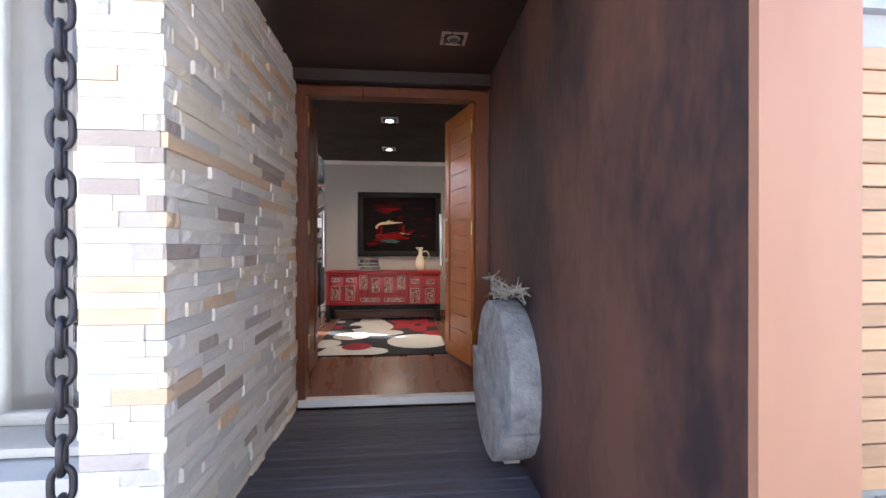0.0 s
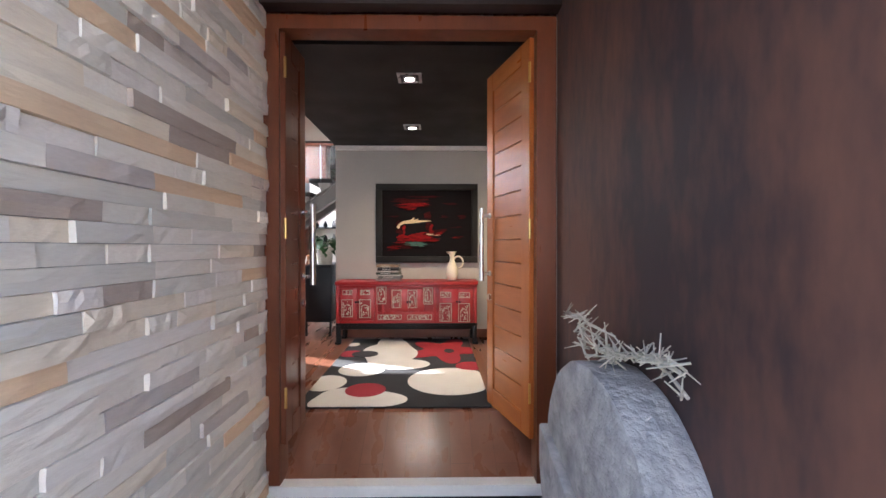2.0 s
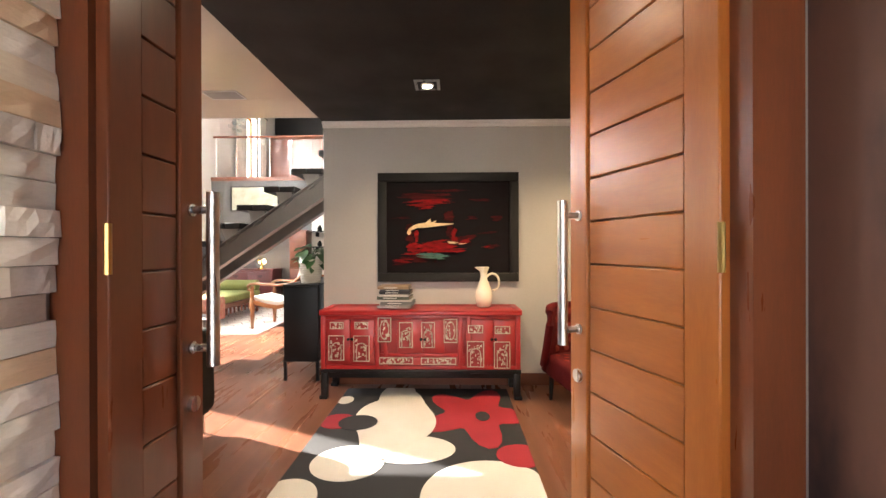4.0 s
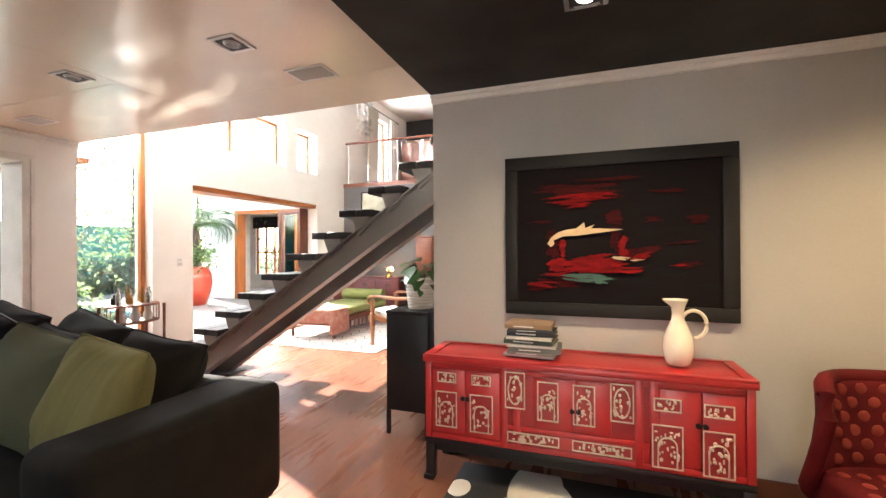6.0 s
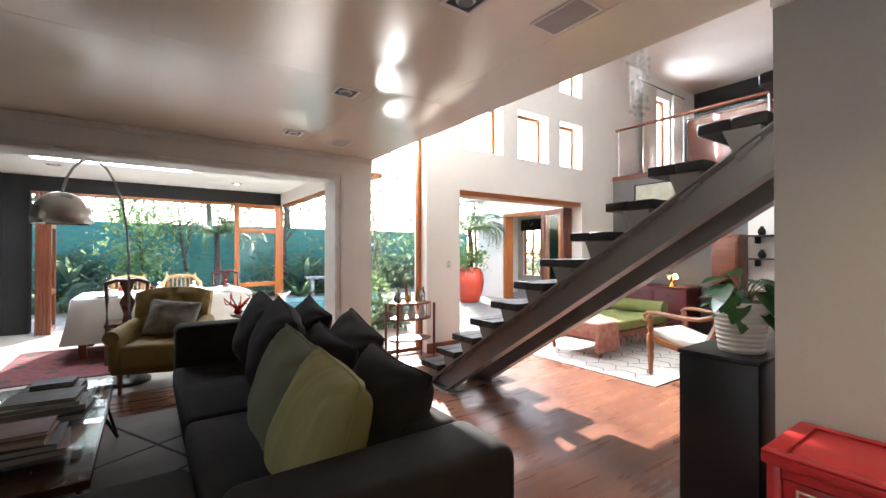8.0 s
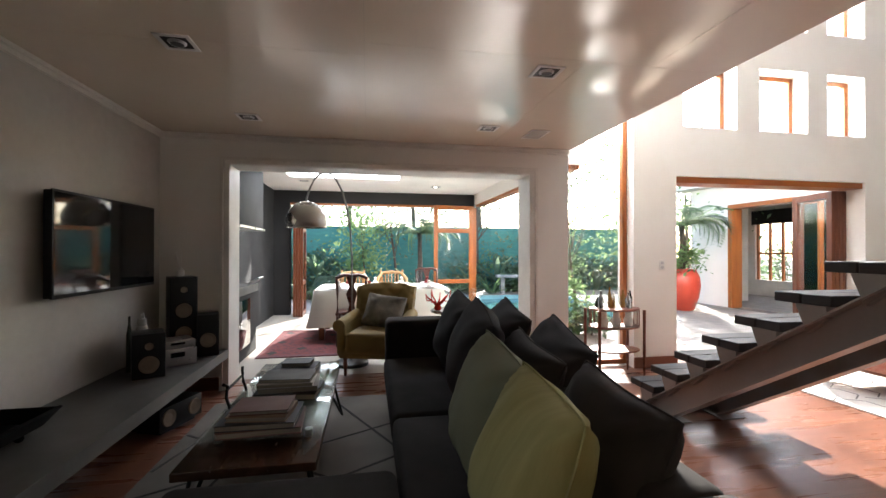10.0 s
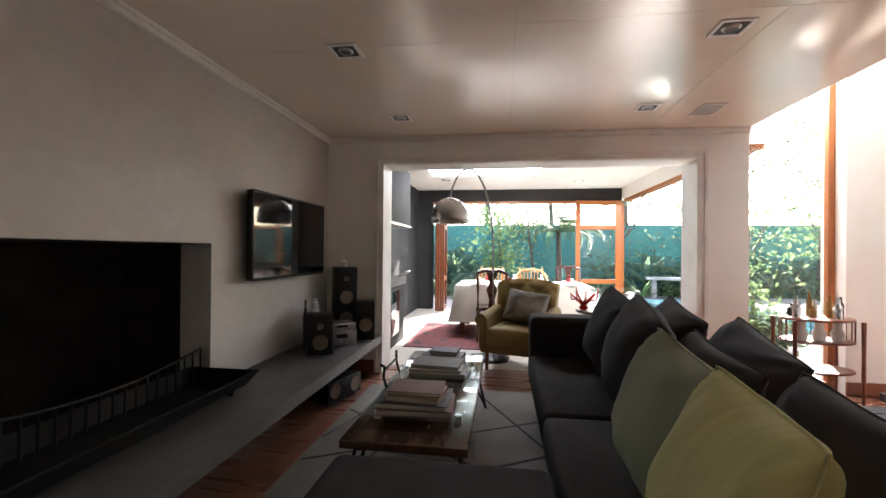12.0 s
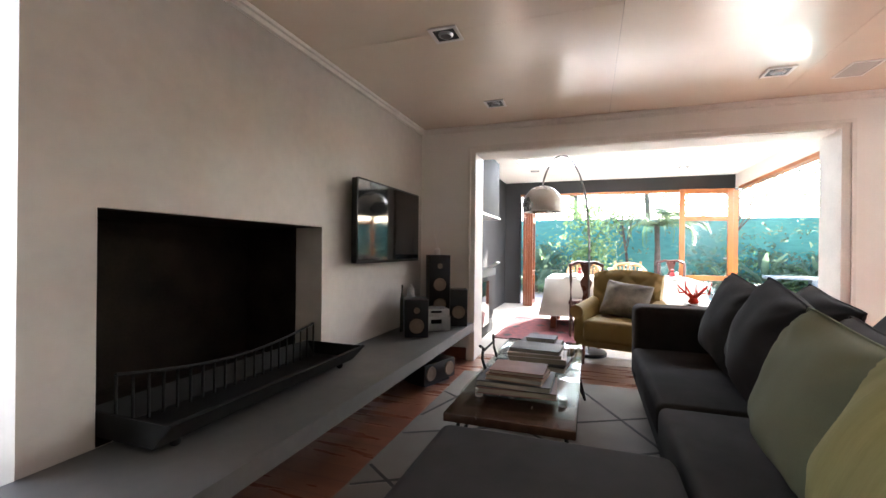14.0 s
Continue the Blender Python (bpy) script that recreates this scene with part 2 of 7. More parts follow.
def thing(name, m, label, category, group=""):
    """An Empty at the base of a thing, which its parts hang under."""
    ob = new(name)
    ob.empty_display_size = 0.1
    ob.matrix_basis = m
    return tagged(ob, label, category, group)


def setting(name, bm, material, label, category, smooth=False):
    ob = new(name, mesh_of(name, bm, material, smooth))
    return tagged(ob, label, category, "", "structure")


def slab(name, material, label, category, *boxes):
    bm = bmesh.new()
    for b in boxes:
        box(bm, *b)
    return setting(name, bm, material, label, category)


def bx(*a, **k):
    bm = bmesh.new()
    box(bm, *a, **k)
    return bm


# ---- the house: floors, walls, ceilings ----
LX, CZ, HZ = -5.15, 2.40, 4.95          # garden wall, living-room ceiling, ceiling of the tall room
slab("floor", FLOOR, "red-brown polished timber floorboards in living room", "floor", (-5.45, 1.9, -0.12, -1.12, 14.6, 0.0), (-1.12, 3.93, -0.12, 2.05, 14.6, 0.0), (-1.12, 3.70, -0.12, -0.86, 3.93, 0.0), (0.66, 3.70, -0.12, 1.3, 3.93, 0.0))
# entrance: boards rise gently from the sill to the living-room floor
bm = bmesh.new()
prism(bm, [(3.52, -0.205), (3.93, 0.004), (3.93, -0.3), (3.52, -0.3)], "x", -0.86, 0.66)
setting("floor_entrance", bm, FLOOR, "red-brown timber boards rising from the sill", "floor")
slab("door_sill", mat("white_sill", (0.75, 0.74, 0.72), rough=0.5), "white painted door sill", "sill", (-0.86, 3.44, -0.26, 0.66, 3.52, -0.20))
slab("floor_dining", mat("pale_screed", (0.52, 0.47, 0.41), (0.44, 0.39, 0.34), 0.4, scale=1.2), "pale cement floor in dining room", "floor", (-9.95, 2.3, -0.12, -5.45, 6.7, -0.004))

W = WHITE
slab("wall_garden", W, "white plastered wall towards the garden", "wall",
     (LX - 0.3, 2.13, 0, LX, 3.02, CZ + 0.25), (LX - 0.3, 3.02, 2.145, LX, 6.02, CZ + 0.25), (LX - 0.3, 6.02, 0, LX, 6.464, HZ),
     (LX - 0.3, 3.02, CZ + 0.25, LX, 6.02, HZ), (LX - 0.3, 2.13, CZ + 0.25, LX, 3.02, HZ))
# tall wall with a folding-door opening and a grid of small windows
COLS = [(7.88, 8.60), (8.91, 9.60), (9.89, 10.46)]
ROWS_Z = [(2.74, 3.49), (3.98, 4.72)]
bm = bmesh.new()
box(bm, LX - 0.3, 7.25, 0, LX, 7.79, HZ)
box(bm, LX - 0.3, 10.46, 0, LX, 11.39, HZ)
box(bm, LX - 0.3, 7.79, 2.17, LX, 10.46, ROWS_Z[0][0])
box(bm, LX - 0.3, 7.79, ROWS_Z[1][1], LX, 10.46, HZ)
for z0, z1 in (ROWS_Z[0], (ROWS_Z[0][1], ROWS_Z[1][0]), ROWS_Z[1]):
    if (z0, z1) not in ROWS_Z:
        box(bm, LX - 0.3, 7.79, z0, LX, 10.46, z1)
        continue
    for y0, y1 in ((7.79, 7.88), (8.60, 8.91), (9.60, 9.89)):
        box(bm, LX - 0.3, y0, z0, LX, y1, z1)
setting("wall_tall", bm, W, "tall white wall with a grid of small windows", "wall")
slab("wall_mezzanine", W, "white wall beside the upper landing", "wall",
     (LX - 0.3, 11.39, 0, LX, 12.68, HZ), (LX - 0.3, 13.44, 0, LX, 14.6, HZ), (LX - 0.3, 12.68, 0, LX, 13.44, 2.75), (LX - 0.3, 12.68, 4.55, LX, 13.44, HZ))
slab("wall_fireplace", GREY_WALL, "grey trowelled cement chimney wall", "wall",
     (LX, 1.75, 0, -3.38, 2.43, CZ), (-2.0, 1.75, 0, -1.77, 2.43, CZ), (-3.38, 1.75, 1.28, -2.0, 2.43, CZ), (-3.38, 1.75, 0, -2.0, 2.43, 0.385))
slab("wall_firebox", SOOT, "soot-blackened firebox lining", "firebox", (-3.378, 1.752, 0.387, -2.002, 1.80, 1.278), (-3.378, 1.80, 0.387, -3.372, 2.22, 1.278), (-2.008, 1.80, 0.387, -2.002, 2.415, 1.278), (-3.372, 1.8, 1.272, -2.008, 2.425, 1.278), (-3.371, 1.80, 0.386, -2.009, 2.42, 0.392))
slab("wall_alcove", ALCOVE, "warm grey wall behind the red sideboard", "wall", (-1.15, 6.23, 0, 2.2, 6.464, HZ))
slab("wall_right", ALCOVE, "warm grey side wall of the entrance", "wall", (2.0, 3.7, 0, 2.2, 6.23, CZ + 0.2))
slab("wall_pier", WHITE, "white wall return behind the entrance door", "wall", (0.60, 4.53, 0, 2.0, 4.65, 2.279))
slab("wall_front", ALCOVE, "wall around the entrance doors", "wall", (0.70, 3.45, -0.3, 2.2, 3.70, CZ + 0.2), (-1.12, 3.45, 2.32, 0.70, 3.70, CZ + 0.2))
slab("wall_lounge", SLATE, "slate grey wall under the upper landing", "wall", (LX, 11.39, 0, -3.0, 11.55, 2.62))
slab("wall_lounge_pale", W, "pale wall beside the slate lounge wall", "wall", (-3.0, 11.385, 0, 1.3, 11.55, 2.62))
slab("wall_lounge_side", W, "white side wall of the lounge", "wall", (1.3, 6.464, 0, 1.46, 14.6, HZ))
slab("wall_upper_back", CHARCOAL, "charcoal back wall of the upper landing", "wall", (LX, 14.6, 0, 1.46, 14.8, HZ))
slab("wall_upper_front", W, "white wall above the living-room ceiling", "wall", (LX, 6.27, CZ + 0.26, -1.15, 6.464, HZ))
slab("floor_mezzanine", RED_WOOD, "timber floor edge of the upper landing", "floor", (LX, 11.37, 2.62, 1.3, 14.6, 2.70))
slab("floor_landing", RED_WOOD, "timber landing at the stair head", "floor", (-0.3, 6.464, 2.50, 1.3, 11.37, 2.62))
slab("ceiling_tall", W, "white ceiling of the tall room", "ceiling", (LX - 0.3, 6.27, HZ, 1.46, 14.8, HZ + 0.15))
slab("roof_slab", W, "flat roof slab over the entrance", "ceiling", (LX - 0.3, 1.75, HZ - 2.0, 1.46, 6.2, HZ - 1.9))
bm = bmesh.new()
for x0, y0, x1, y1 in ((LX, 2.0, -3.27, 4.30), (LX, 4.30, -3.12, 5.56), (LX, 5.56, -3.12, 6.464), (-3.27, 2.0, -1.152, 4.30), (-3.12, 4.30, -1.152, 5.98), (-3.12, 5.98, -1.152, 6.464)):
    box(bm, x0 + 0.0015, y0 + 0.0015, CZ, x1 - 0.0015, y1 - 0.0015, CZ + 0.02)
box(bm, LX, 2.0, CZ + 0.02, -1.152, 6.464, CZ + 0.25)
setting("ceiling_living", bm, CEIL, "glossy cream ceiling boards with fine joints", "ceiling")
slab("ceiling_entrance", DARK_CEIL, "black painted entrance ceiling", "ceiling", (-1.15, 3.7, 2.28, 2.0, 6.23, CZ + 0.25))
MOULD = mat("white_moulding", (0.78, 0.75, 0.70), rough=0.5)


def cornice(name, x0, y0, x1, y1, dx, dy, z=CZ):
    """A stepped cornice under the ceiling; (dx, dy) points into the room."""
    bm = bmesh.new()
    for d, h0, h1 in ((0.045, 0.0, 0.022), (0.026, 0.022, 0.05)):
        box(bm, min(x0, x0 + dx * d), min(y0, y0 + dy * d), z - h1, max(x1, x1 + dx * d), max(y1, y1 + dy * d), z - h0 - 0.001)
    return setting(name, bm, MOULD, "white stepped cornice under the ceiling", "cornice")


cornice("trim_cornice_fireplace", LX, 2.432, -1.77, 2.432, 0, 1)
cornice("trim_cornice_garden", LX + 0.002, 2.48, LX + 0.002, 6.46, 1, 0)
cornice("trim_cornice_alcove", -1.15, 6.228, 2.0, 6.228, 0, -1, 2.28)
SKIRT = mat("red_brown_skirting", (0.19, 0.062, 0.03), (0.14, 0.045, 0.022), 0.35, scale=3)
slab("baseboard", SKIRT, "red-brown varnished skirting board", "skirting",
     (LX, 2.43, 0, LX + 0.018, 3.02, 0.12), (LX, 7.25, 0, LX + 0.018, 7.79, 0.12), (LX, 10.46, 0, LX + 0.018, 11.39, 0.12), (-1.15, 6.212, 0, 2.0, 6.23, 0.10), (LX, 6.05, 0, LX + 0.018, 6.464, 0.12))
# architrave round the wide opening
slab("trim_opening", MOULD, "white architrave round the wide opening", "architrave",
     (LX, 2.955, 0.0, LX + 0.03, 3.035, 2.19), (LX, 6.01, 0.0, LX + 0.03, 6.10, 2.19), (LX, 3.035, 2.125, LX + 0.03, 6.01, 2.19), (LX + 0.03, 2.955, 0.0, LX + 0.042, 2.985, 2.19), (LX + 0.03, 6.07, 0.0, LX + 0.042, 6.10, 2.19), (LX + 0.03, 2.985, 2.163, LX + 0.042, 6.07, 2.19),
     (LX - 0.31, 3.0, 0, LX - 0.002, 3.03, 2.13), (LX - 0.31, 6.01, 0, LX - 0.002, 6.04, 2.13), (LX - 0.31, 3.03, 2.12, LX - 0.002, 6.01, 2.15))

# dining wing
DX, DY = -9.9, 6.62
slab("wall_dining_side", CHARCOAL, "charcoal side wall of the dining room", "wall", (DX, 2.13, 0, LX - 0.3, 2.43, 2.55))
slab("wall_dining_end", CHARCOAL, "charcoal wall round the folding doors", "wall", (DX - 0.2, 2.13, 0, DX, 2.74, 2.55), (DX - 0.2, 2.74, 2.30, DX, DY, 2.55))
slab("wall_dining_header", W, "white beam over the open corner", "beam", (DX - 0.2, DY, 2.32, LX - 0.3, DY + 0.2, 2.75))
bm = bmesh.new()
SK = (-8.25, 3.04, -7.65, 4.84)
for b in ((DX - 0.2, 2.13, SK[0], DY), (SK[2], 2.13, LX - 0.3, DY), (SK[0], 2.13, SK[2], SK[1]), (SK[0], SK[3], SK[2], DY)):
    box(bm, b[0], b[1], 2.55, b[2], b[3], 2.75)
setting("ceiling_dining", bm, W, "white dining-room ceiling with a skylight", "ceiling")

# entrance outside
slab("wall_stone_core", mat("cement_core", (0.35, 0.33, 0.3)), "cement core behind the stone cladding", "wall", (-1.13, 1.60, -0.4, -0.875, 3.70, 3.2))
slab("wall_stone_inside", ALCOVE, "plastered inner face beside the doors", "wall", (-1.15, 2.06, 0, -1.131, 3.70, CZ))
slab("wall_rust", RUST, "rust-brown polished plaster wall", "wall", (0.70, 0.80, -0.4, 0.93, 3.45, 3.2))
slab("wall_rust_end", RUST_END, "end of the rust-brown plaster wall, coloured paler as daylit", "wall", (0.702, 0.775, -0.4, 0.93, 0.80, 3.2))
slab("ceiling_porch", SOFFIT, "dark brown porch soffit", "ceiling", (-0.875, 0.82, 2.42, 0.70, 3.45, 2.6), (-0.875, 3.36, 2.33, 0.70, 3.45, 2.42))
# ---- entrance doors ----
def door_leaf(name, hinge, free, z0, z1, mirror, label, wood=None):
    """A framed leaf of horizontal boards, hinged at one point of the plan, open to another, with a long steel pull."""
    d = Vector((free[0] - hinge[0], free[1] - hinge[1], 0))
    w, rz = d.length, math.degrees(math.atan2(d.y, d.x))
    t = thing(name, pose(hinge[0], hinge[1], z0, 0, 0, rz), label, "door")
    h, th, st = z1 - z0, 0.045, 0.10
    for nm, b in (("stile", (0, -th / 2, 0, st, th / 2, h)), ("stile", (w - st, -th / 2, 0, w, th / 2, h)), ("rail", (st, -th / 2, 0, w - st, th / 2, 0.12)), ("rail", (st, -th / 2, h - 0.12, w - st, th / 2, h))):
        part(nm, bx(*b, bevel=0.004, seg=1), wood or (ORANGE_UP if nm == "stile" else ORANGE_WOOD), t)
    n = 14
    ph = (h - 0.24) / n
    for k in range(n):
        part("board", bx(st + 0.004, -th / 2 + 0.008, 0.12 + k * ph + 0.0012, w - st - 0.004, th / 2 - 0.008, 0.12 + (k + 1) * ph - 0.0012, bevel=0.004, seg=1), wood or ORANGE_WOOD, t)
    part("groove_backing", bx(st - 0.01, -0.006, 0.10, w - st + 0.01, 0.006, h - 0.10), mat("dark_groove", (0.09, 0.032, 0.010)), t)
    side = 1 if mirror else -1
    hx, z_lo, z_hi = w - 0.055, 0.85 - z0, 1.34 - z0
    bm = bmesh.new()
    rod(bm, (hx, side * 0.085, z_lo), (hx, side * 0.085, z_hi), 0.017, n=20)
    hd = part("pull_handle", bm, STEEL, t, "brushed steel bar handle")
    for z in (z_lo + 0.05, z_hi - 0.05):
        bm = bmesh.new()
        rod(bm, (hx, side * th / 2, z), (hx, side * 0.085, z), 0.011, n=14)
        rod(bm, (hx, side * th / 2, z), (hx, side * (th / 2 + 0.006), z), 0.018, n=14)
        part("handle_stem", bm, STEEL, hd)
    bm = bmesh.new()
    rod(bm, (hx, side * th / 2, 0.74 - z0), (hx, side * (th / 2 + 0.012), 0.74 - z0), 0.022, n=16)
    part("lock_cylinder", bm, STEEL, t)
    for z in (0.2, h / 2, h - 0.25):
        bm = bmesh.new()
        rod(bm, (-0.004, side * th / 2, z), (-0.004, side * th / 2, z + 0.11), 0.008, n=8)
        part("hinge", bm, mat("brass", (0.6, 0.42, 0.15), rough=0.3, metal=1.0), t, "brass hinge")
    return t


door_leaf("door_leaf", (0.585, 3.52), (0.42, 4.10), 0.01, 2.24, True, "open orange varnished timber entrance door with steel pull")
door_leaf("door_leaf", (-0.785, 3.47), (-0.785, 3.81), 0.01, 2.24, False, "narrow open orange timber entrance door with steel pull, coloured as shaded", ORANGE_SHADED)
fr = slab("door_frame", ORANGE_SHADED, "orange varnished timber entrance door frame, coloured as shaded", "door frame",
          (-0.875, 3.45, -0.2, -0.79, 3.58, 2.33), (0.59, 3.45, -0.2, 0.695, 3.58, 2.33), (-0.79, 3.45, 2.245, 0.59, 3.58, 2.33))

# ---- porch ----
STONE_GREY = mat("weathered_grey_stone", (0.42, 0.41, 0.41), (0.20, 0.20, 0.21), 0.85, scale=9, fine=45, bump=1.0, depth=0.03)
mw = thing("millstone", pose(0.63, 2.54, -0.255, 0, 0, 1), "old grey millstone in two pieces leaning on the wall", "millstone")


def half_disc(lo, hi, r, x0, x1, cz, jitter, seed):
    """A thick slice of a disc standing in the y-z plane, between two angles, with a worn rim."""
    rng = random.Random(seed)
    bm = bmesh.new()
    n = 26
    rim = [lo + (hi - lo) * k / n for k in range(n + 1)]
    prof = [(r * (1 + rng.uniform(-jitter, jitter)) * math.cos(a), cz + r * (1 + rng.uniform(-jitter, jitter)) * math.sin(a)) for a in rim]
    prism(bm, prof, "x", x0, x1)
    bmesh.ops.bevel(bm, geom=[e for e in bm.edges if abs(e.verts[0].co.x - e.verts[1].co.x) < 1e-5], offset=0.012, segments=2, affect="EDGES", profile=0.6)
    return bm


part("upper_stone", half_disc(radians(10), radians(203), 0.455, -0.10, 0.064, 0.495, 0.009, 3), STONE_GREY, mw)
part("lower_stone", half_disc(radians(203.5), radians(369), 0.475, -0.13, 0.066, 0.495, 0.010, 4), STONE_GREY, mw)
part("foot_stone", bx(-0.05, -0.12, 0.0, 0.05, -0.04, 0.03, bevel=0.01), mat("pale_pebble", (0.6, 0.58, 0.53)), mw)
DRY = mat("dry_silver_twigs", (0.46, 0.43, 0.36), (0.32, 0.29, 0.24), 0.8)
tw = thing("twig_wreath", pose(0.61, 2.50, 0.705, 0, 0, 3), "dry grey twig bundle lying on the millstone", "twigs")
rng = random.Random(5)
for k in range(4):
    bm = bmesh.new()
    stem = [Vector((rng.uniform(-0.03, 0.03), -0.34 + 0.085 * j + 0.03 * k, 0.03 + 0.02 * k + 0.035 * math.sin(j * 0.8 + k) - 0.2 * max(0, abs(-0.34 + 0.085 * j) - 0.12) ** 2)) for j in range(8)]
    sweep(bm, stem, 0.005, 6, 0.6)
    for j in range(30):
        p = stem[rng.randrange(8)] + Vector((0, rng.uniform(-0.04, 0.04), 0))
        d = Vector((rng.uniform(-1, 1), rng.uniform(-1, 1), rng.uniform(-0.5, 1))).normalized() * rng.uniform(0.03, 0.085)
        rod(bm, p - d * 0.3, p + d, 0.0036, 0.0016, 5)
    part("twig", bm, DRY, tw)

ch = thing("rain_chain", pose(-1.0, 1.33, -0.6), "heavy dark iron rain chain hanging from the eaves", "chain")
CHAIN = mat("dark_iron_chain", (0.09, 0.085, 0.095), (0.05, 0.045, 0.05), 0.5, 0.6, 20, 90, 0.4)
bm = bmesh.new()
pts = []
for k in range(28):
    a = k * math.tau / 28
    pts.append((0.026 * math.cos(a), 0, 0.042 * math.sin(a) + (0.012 if math.sin(a) > 0 else -0.012)))
n = 8
rings = []
for k, p in enumerate(pts):
    d = (Vector(pts[(k + 1) % 28]) - Vector(pts[k - 1])).normalized()
    q = d.to_track_quat("Z", "Y")
    rings.append([bm.verts.new(Vector(p) + q @ Vector((0.0105 * math.cos(j * math.tau / n), 0.0105 * math.sin(j * math.tau / n), 0))) for j in range(n)])
for k in range(28):
    a, b = rings[k], rings[(k + 1) % 28]
    best = min(range(n), key=lambda s: (a[0].co - b[s].co).length)
    for j in range(n):
        bm.faces.new((a[j], a[(j + 1) % n], b[(j + 1 + best) % n], b[(j + best) % n]))
link_mesh = mesh_of("chain_link", bm, CHAIN, "all")
for k in range(38):
    o = new("chain_link", link_mesh)
    o.parent = ch
    o.matrix_basis = pose(0, 0, 0.05 + k * 0.087, 0, 0, 25 + 90 * (k % 2))

# front window beside the stone wall, seen from outside and from the fireside
PALE_FRAME = mat("pale_window_frame", (0.6, 0.58, 0.54), rough=0.5)
w1 = thing("window_front", pose(-1.46, 2.0, 0.3), "large front window beside the fireplace", "window")
for nm, b in (("window_frame", (-0.31, -0.03, -0.05, 0.31, 0.03, 0.0)), ("window_frame", (-0.31, -0.03, 2.06, 0.31, 0.03, 2.12)), ("window_frame", (0.27, -0.03, 0, 0.31, 0.03, 2.06)), ("window_frame", (-0.31, -0.03, 0, -0.27, 0.03, 2.06))):
    part(nm, bx(*b, bevel=0.004), PALE_FRAME, w1)
pn = part("pane", bx(-0.27, -0.004, 0, 0.27, 0.004, 2.06), GLASS, w1)
pn.visible_shadow = False
part("window_sill", bx(-0.31, -0.25, -0.09, 0.31, 0.04, -0.052, bevel=0.006), PALE_FRAME, w1)
slab("wall_front_base", mat("pale_marble_ledge", (0.68, 0.66, 0.62), (0.55, 0.53, 0.5), 0.5, scale=3), "pale stone base under the front window", "wall", (-5.45, 1.6, -0.4, -1.14, 2.05, 0.2), (-5.45, 1.6, 2.43, -1.14, 2.05, 3.2), (-5.45, 1.6, 0.2, -1.77, 1.745, 2.43))
# garage front with cedar slats
slab("wall_garage", mat("grey_lintel", (0.5, 0.5, 0.5), rough=0.7), "grey concrete lintel over the garage", "wall", (0.935, 2.06, 2.08, 7.0, 2.3, 2.28), (0.935, 2.0, 2.28, 7.0, 2.3, 3.2), (0.935, 2.1, -0.4, 7.0, 2.3, 2.08))
CEDAR = mat("orange_cedar_slat", (0.62, 0.40, 0.24), (0.52, 0.30, 0.15), 0.5, scale=3, fine=40, stretch=(0.6, 6, 6), vary=0.2)
gd = thing("garage_door", pose(3.5, 2.04, -0.3), "orange cedar slatted garage door", "garage door")
sl = mesh_of("slat", bx(-2.55, -0.02, 0.0, 3.4, 0.02, 0.117, bevel=0.006, seg=1), CEDAR)
for k in range(19):
    o = new("slat", sl)
    o.parent = gd
    o.location = (0, 0, 0.02 + k * 0.125)


# ---- downlights and ceiling grilles ----
LAMP_ON = glow("lamp_on", (1.0, 0.85, 0.62), 12.0)
LAMP_OFF = mat("dark_lamp", (0.05, 0.05, 0.05), rough=0.3)
TRIM_W = mat("white_lamp_trim", (0.75, 0.73, 0.7), rough=0.4)


def downlight(x, y, z, lit):
    t = thing("downlight", pose(x, y, z), ("lit" if lit else "unlit") + " square recessed downlight in the ceiling", "downlight", "recessed downlights")
    s = 0.085
    bm = bmesh.new()
    for b in ((-s, -s, s, -s + 0.02), (-s, s - 0.02, s, s), (-s, -s + 0.02, -s + 0.02, s - 0.02), (s - 0.02, -s + 0.02, s, s - 0.02)):
        box(bm, b[0], b[1], -0.008, b[2], b[3], -0.001)
    part("trim_ring", bm, TRIM_W if z < 2.41 and x < -1.3 else STEEL, t)
    part("recess", bx(-s + 0.02, -s + 0.02, -0.004, s - 0.02, s - 0.02, -0.001), BLACK, t)
    bm = bmesh.new()
    rod(bm, (0, 0, -0.014), (0, 0, -0.004), 0.032, n=18)
    part("bulb", bm, LAMP_ON if lit else LAMP_OFF, t)
    bm = bmesh.new()
    lathe(bm, [(0.034, -0.004), (0.034, -0.016), (0.045, -0.006), (0.045, -0.004)])
    part("reflector", bm, STEEL, t)
    return t


for x, y, lit in ((-1.995, 5.41, 0), (-3.29, 5.39, 0), (-4.49, 5.37, 0), (-4.53, 3.36, 0), (-3.29, 3.335, 0), (-2.0, 3.35, 0)):
    downlight(x, y, CZ, lit)
downlight(0.331, 2.80, 2.42, 0)
downlight(-0.14, 4.18, 2.28, 1)
downlight(-0.19, 5.40, 2.28, 1)
spot("lamp_downlight", -0.14, 4.18, 2.25, 6, 140)
downlight(1.2, 5.40, 2.28, 1)
spot("lamp_downlight", -0.19, 5.40, 2.25, 15, 140, (1.0, 0.76, 0.46))
spot("lamp_downlight", 1.2, 5.40, 2.25, 20, 140, (1.0, 0.74, 0.42))


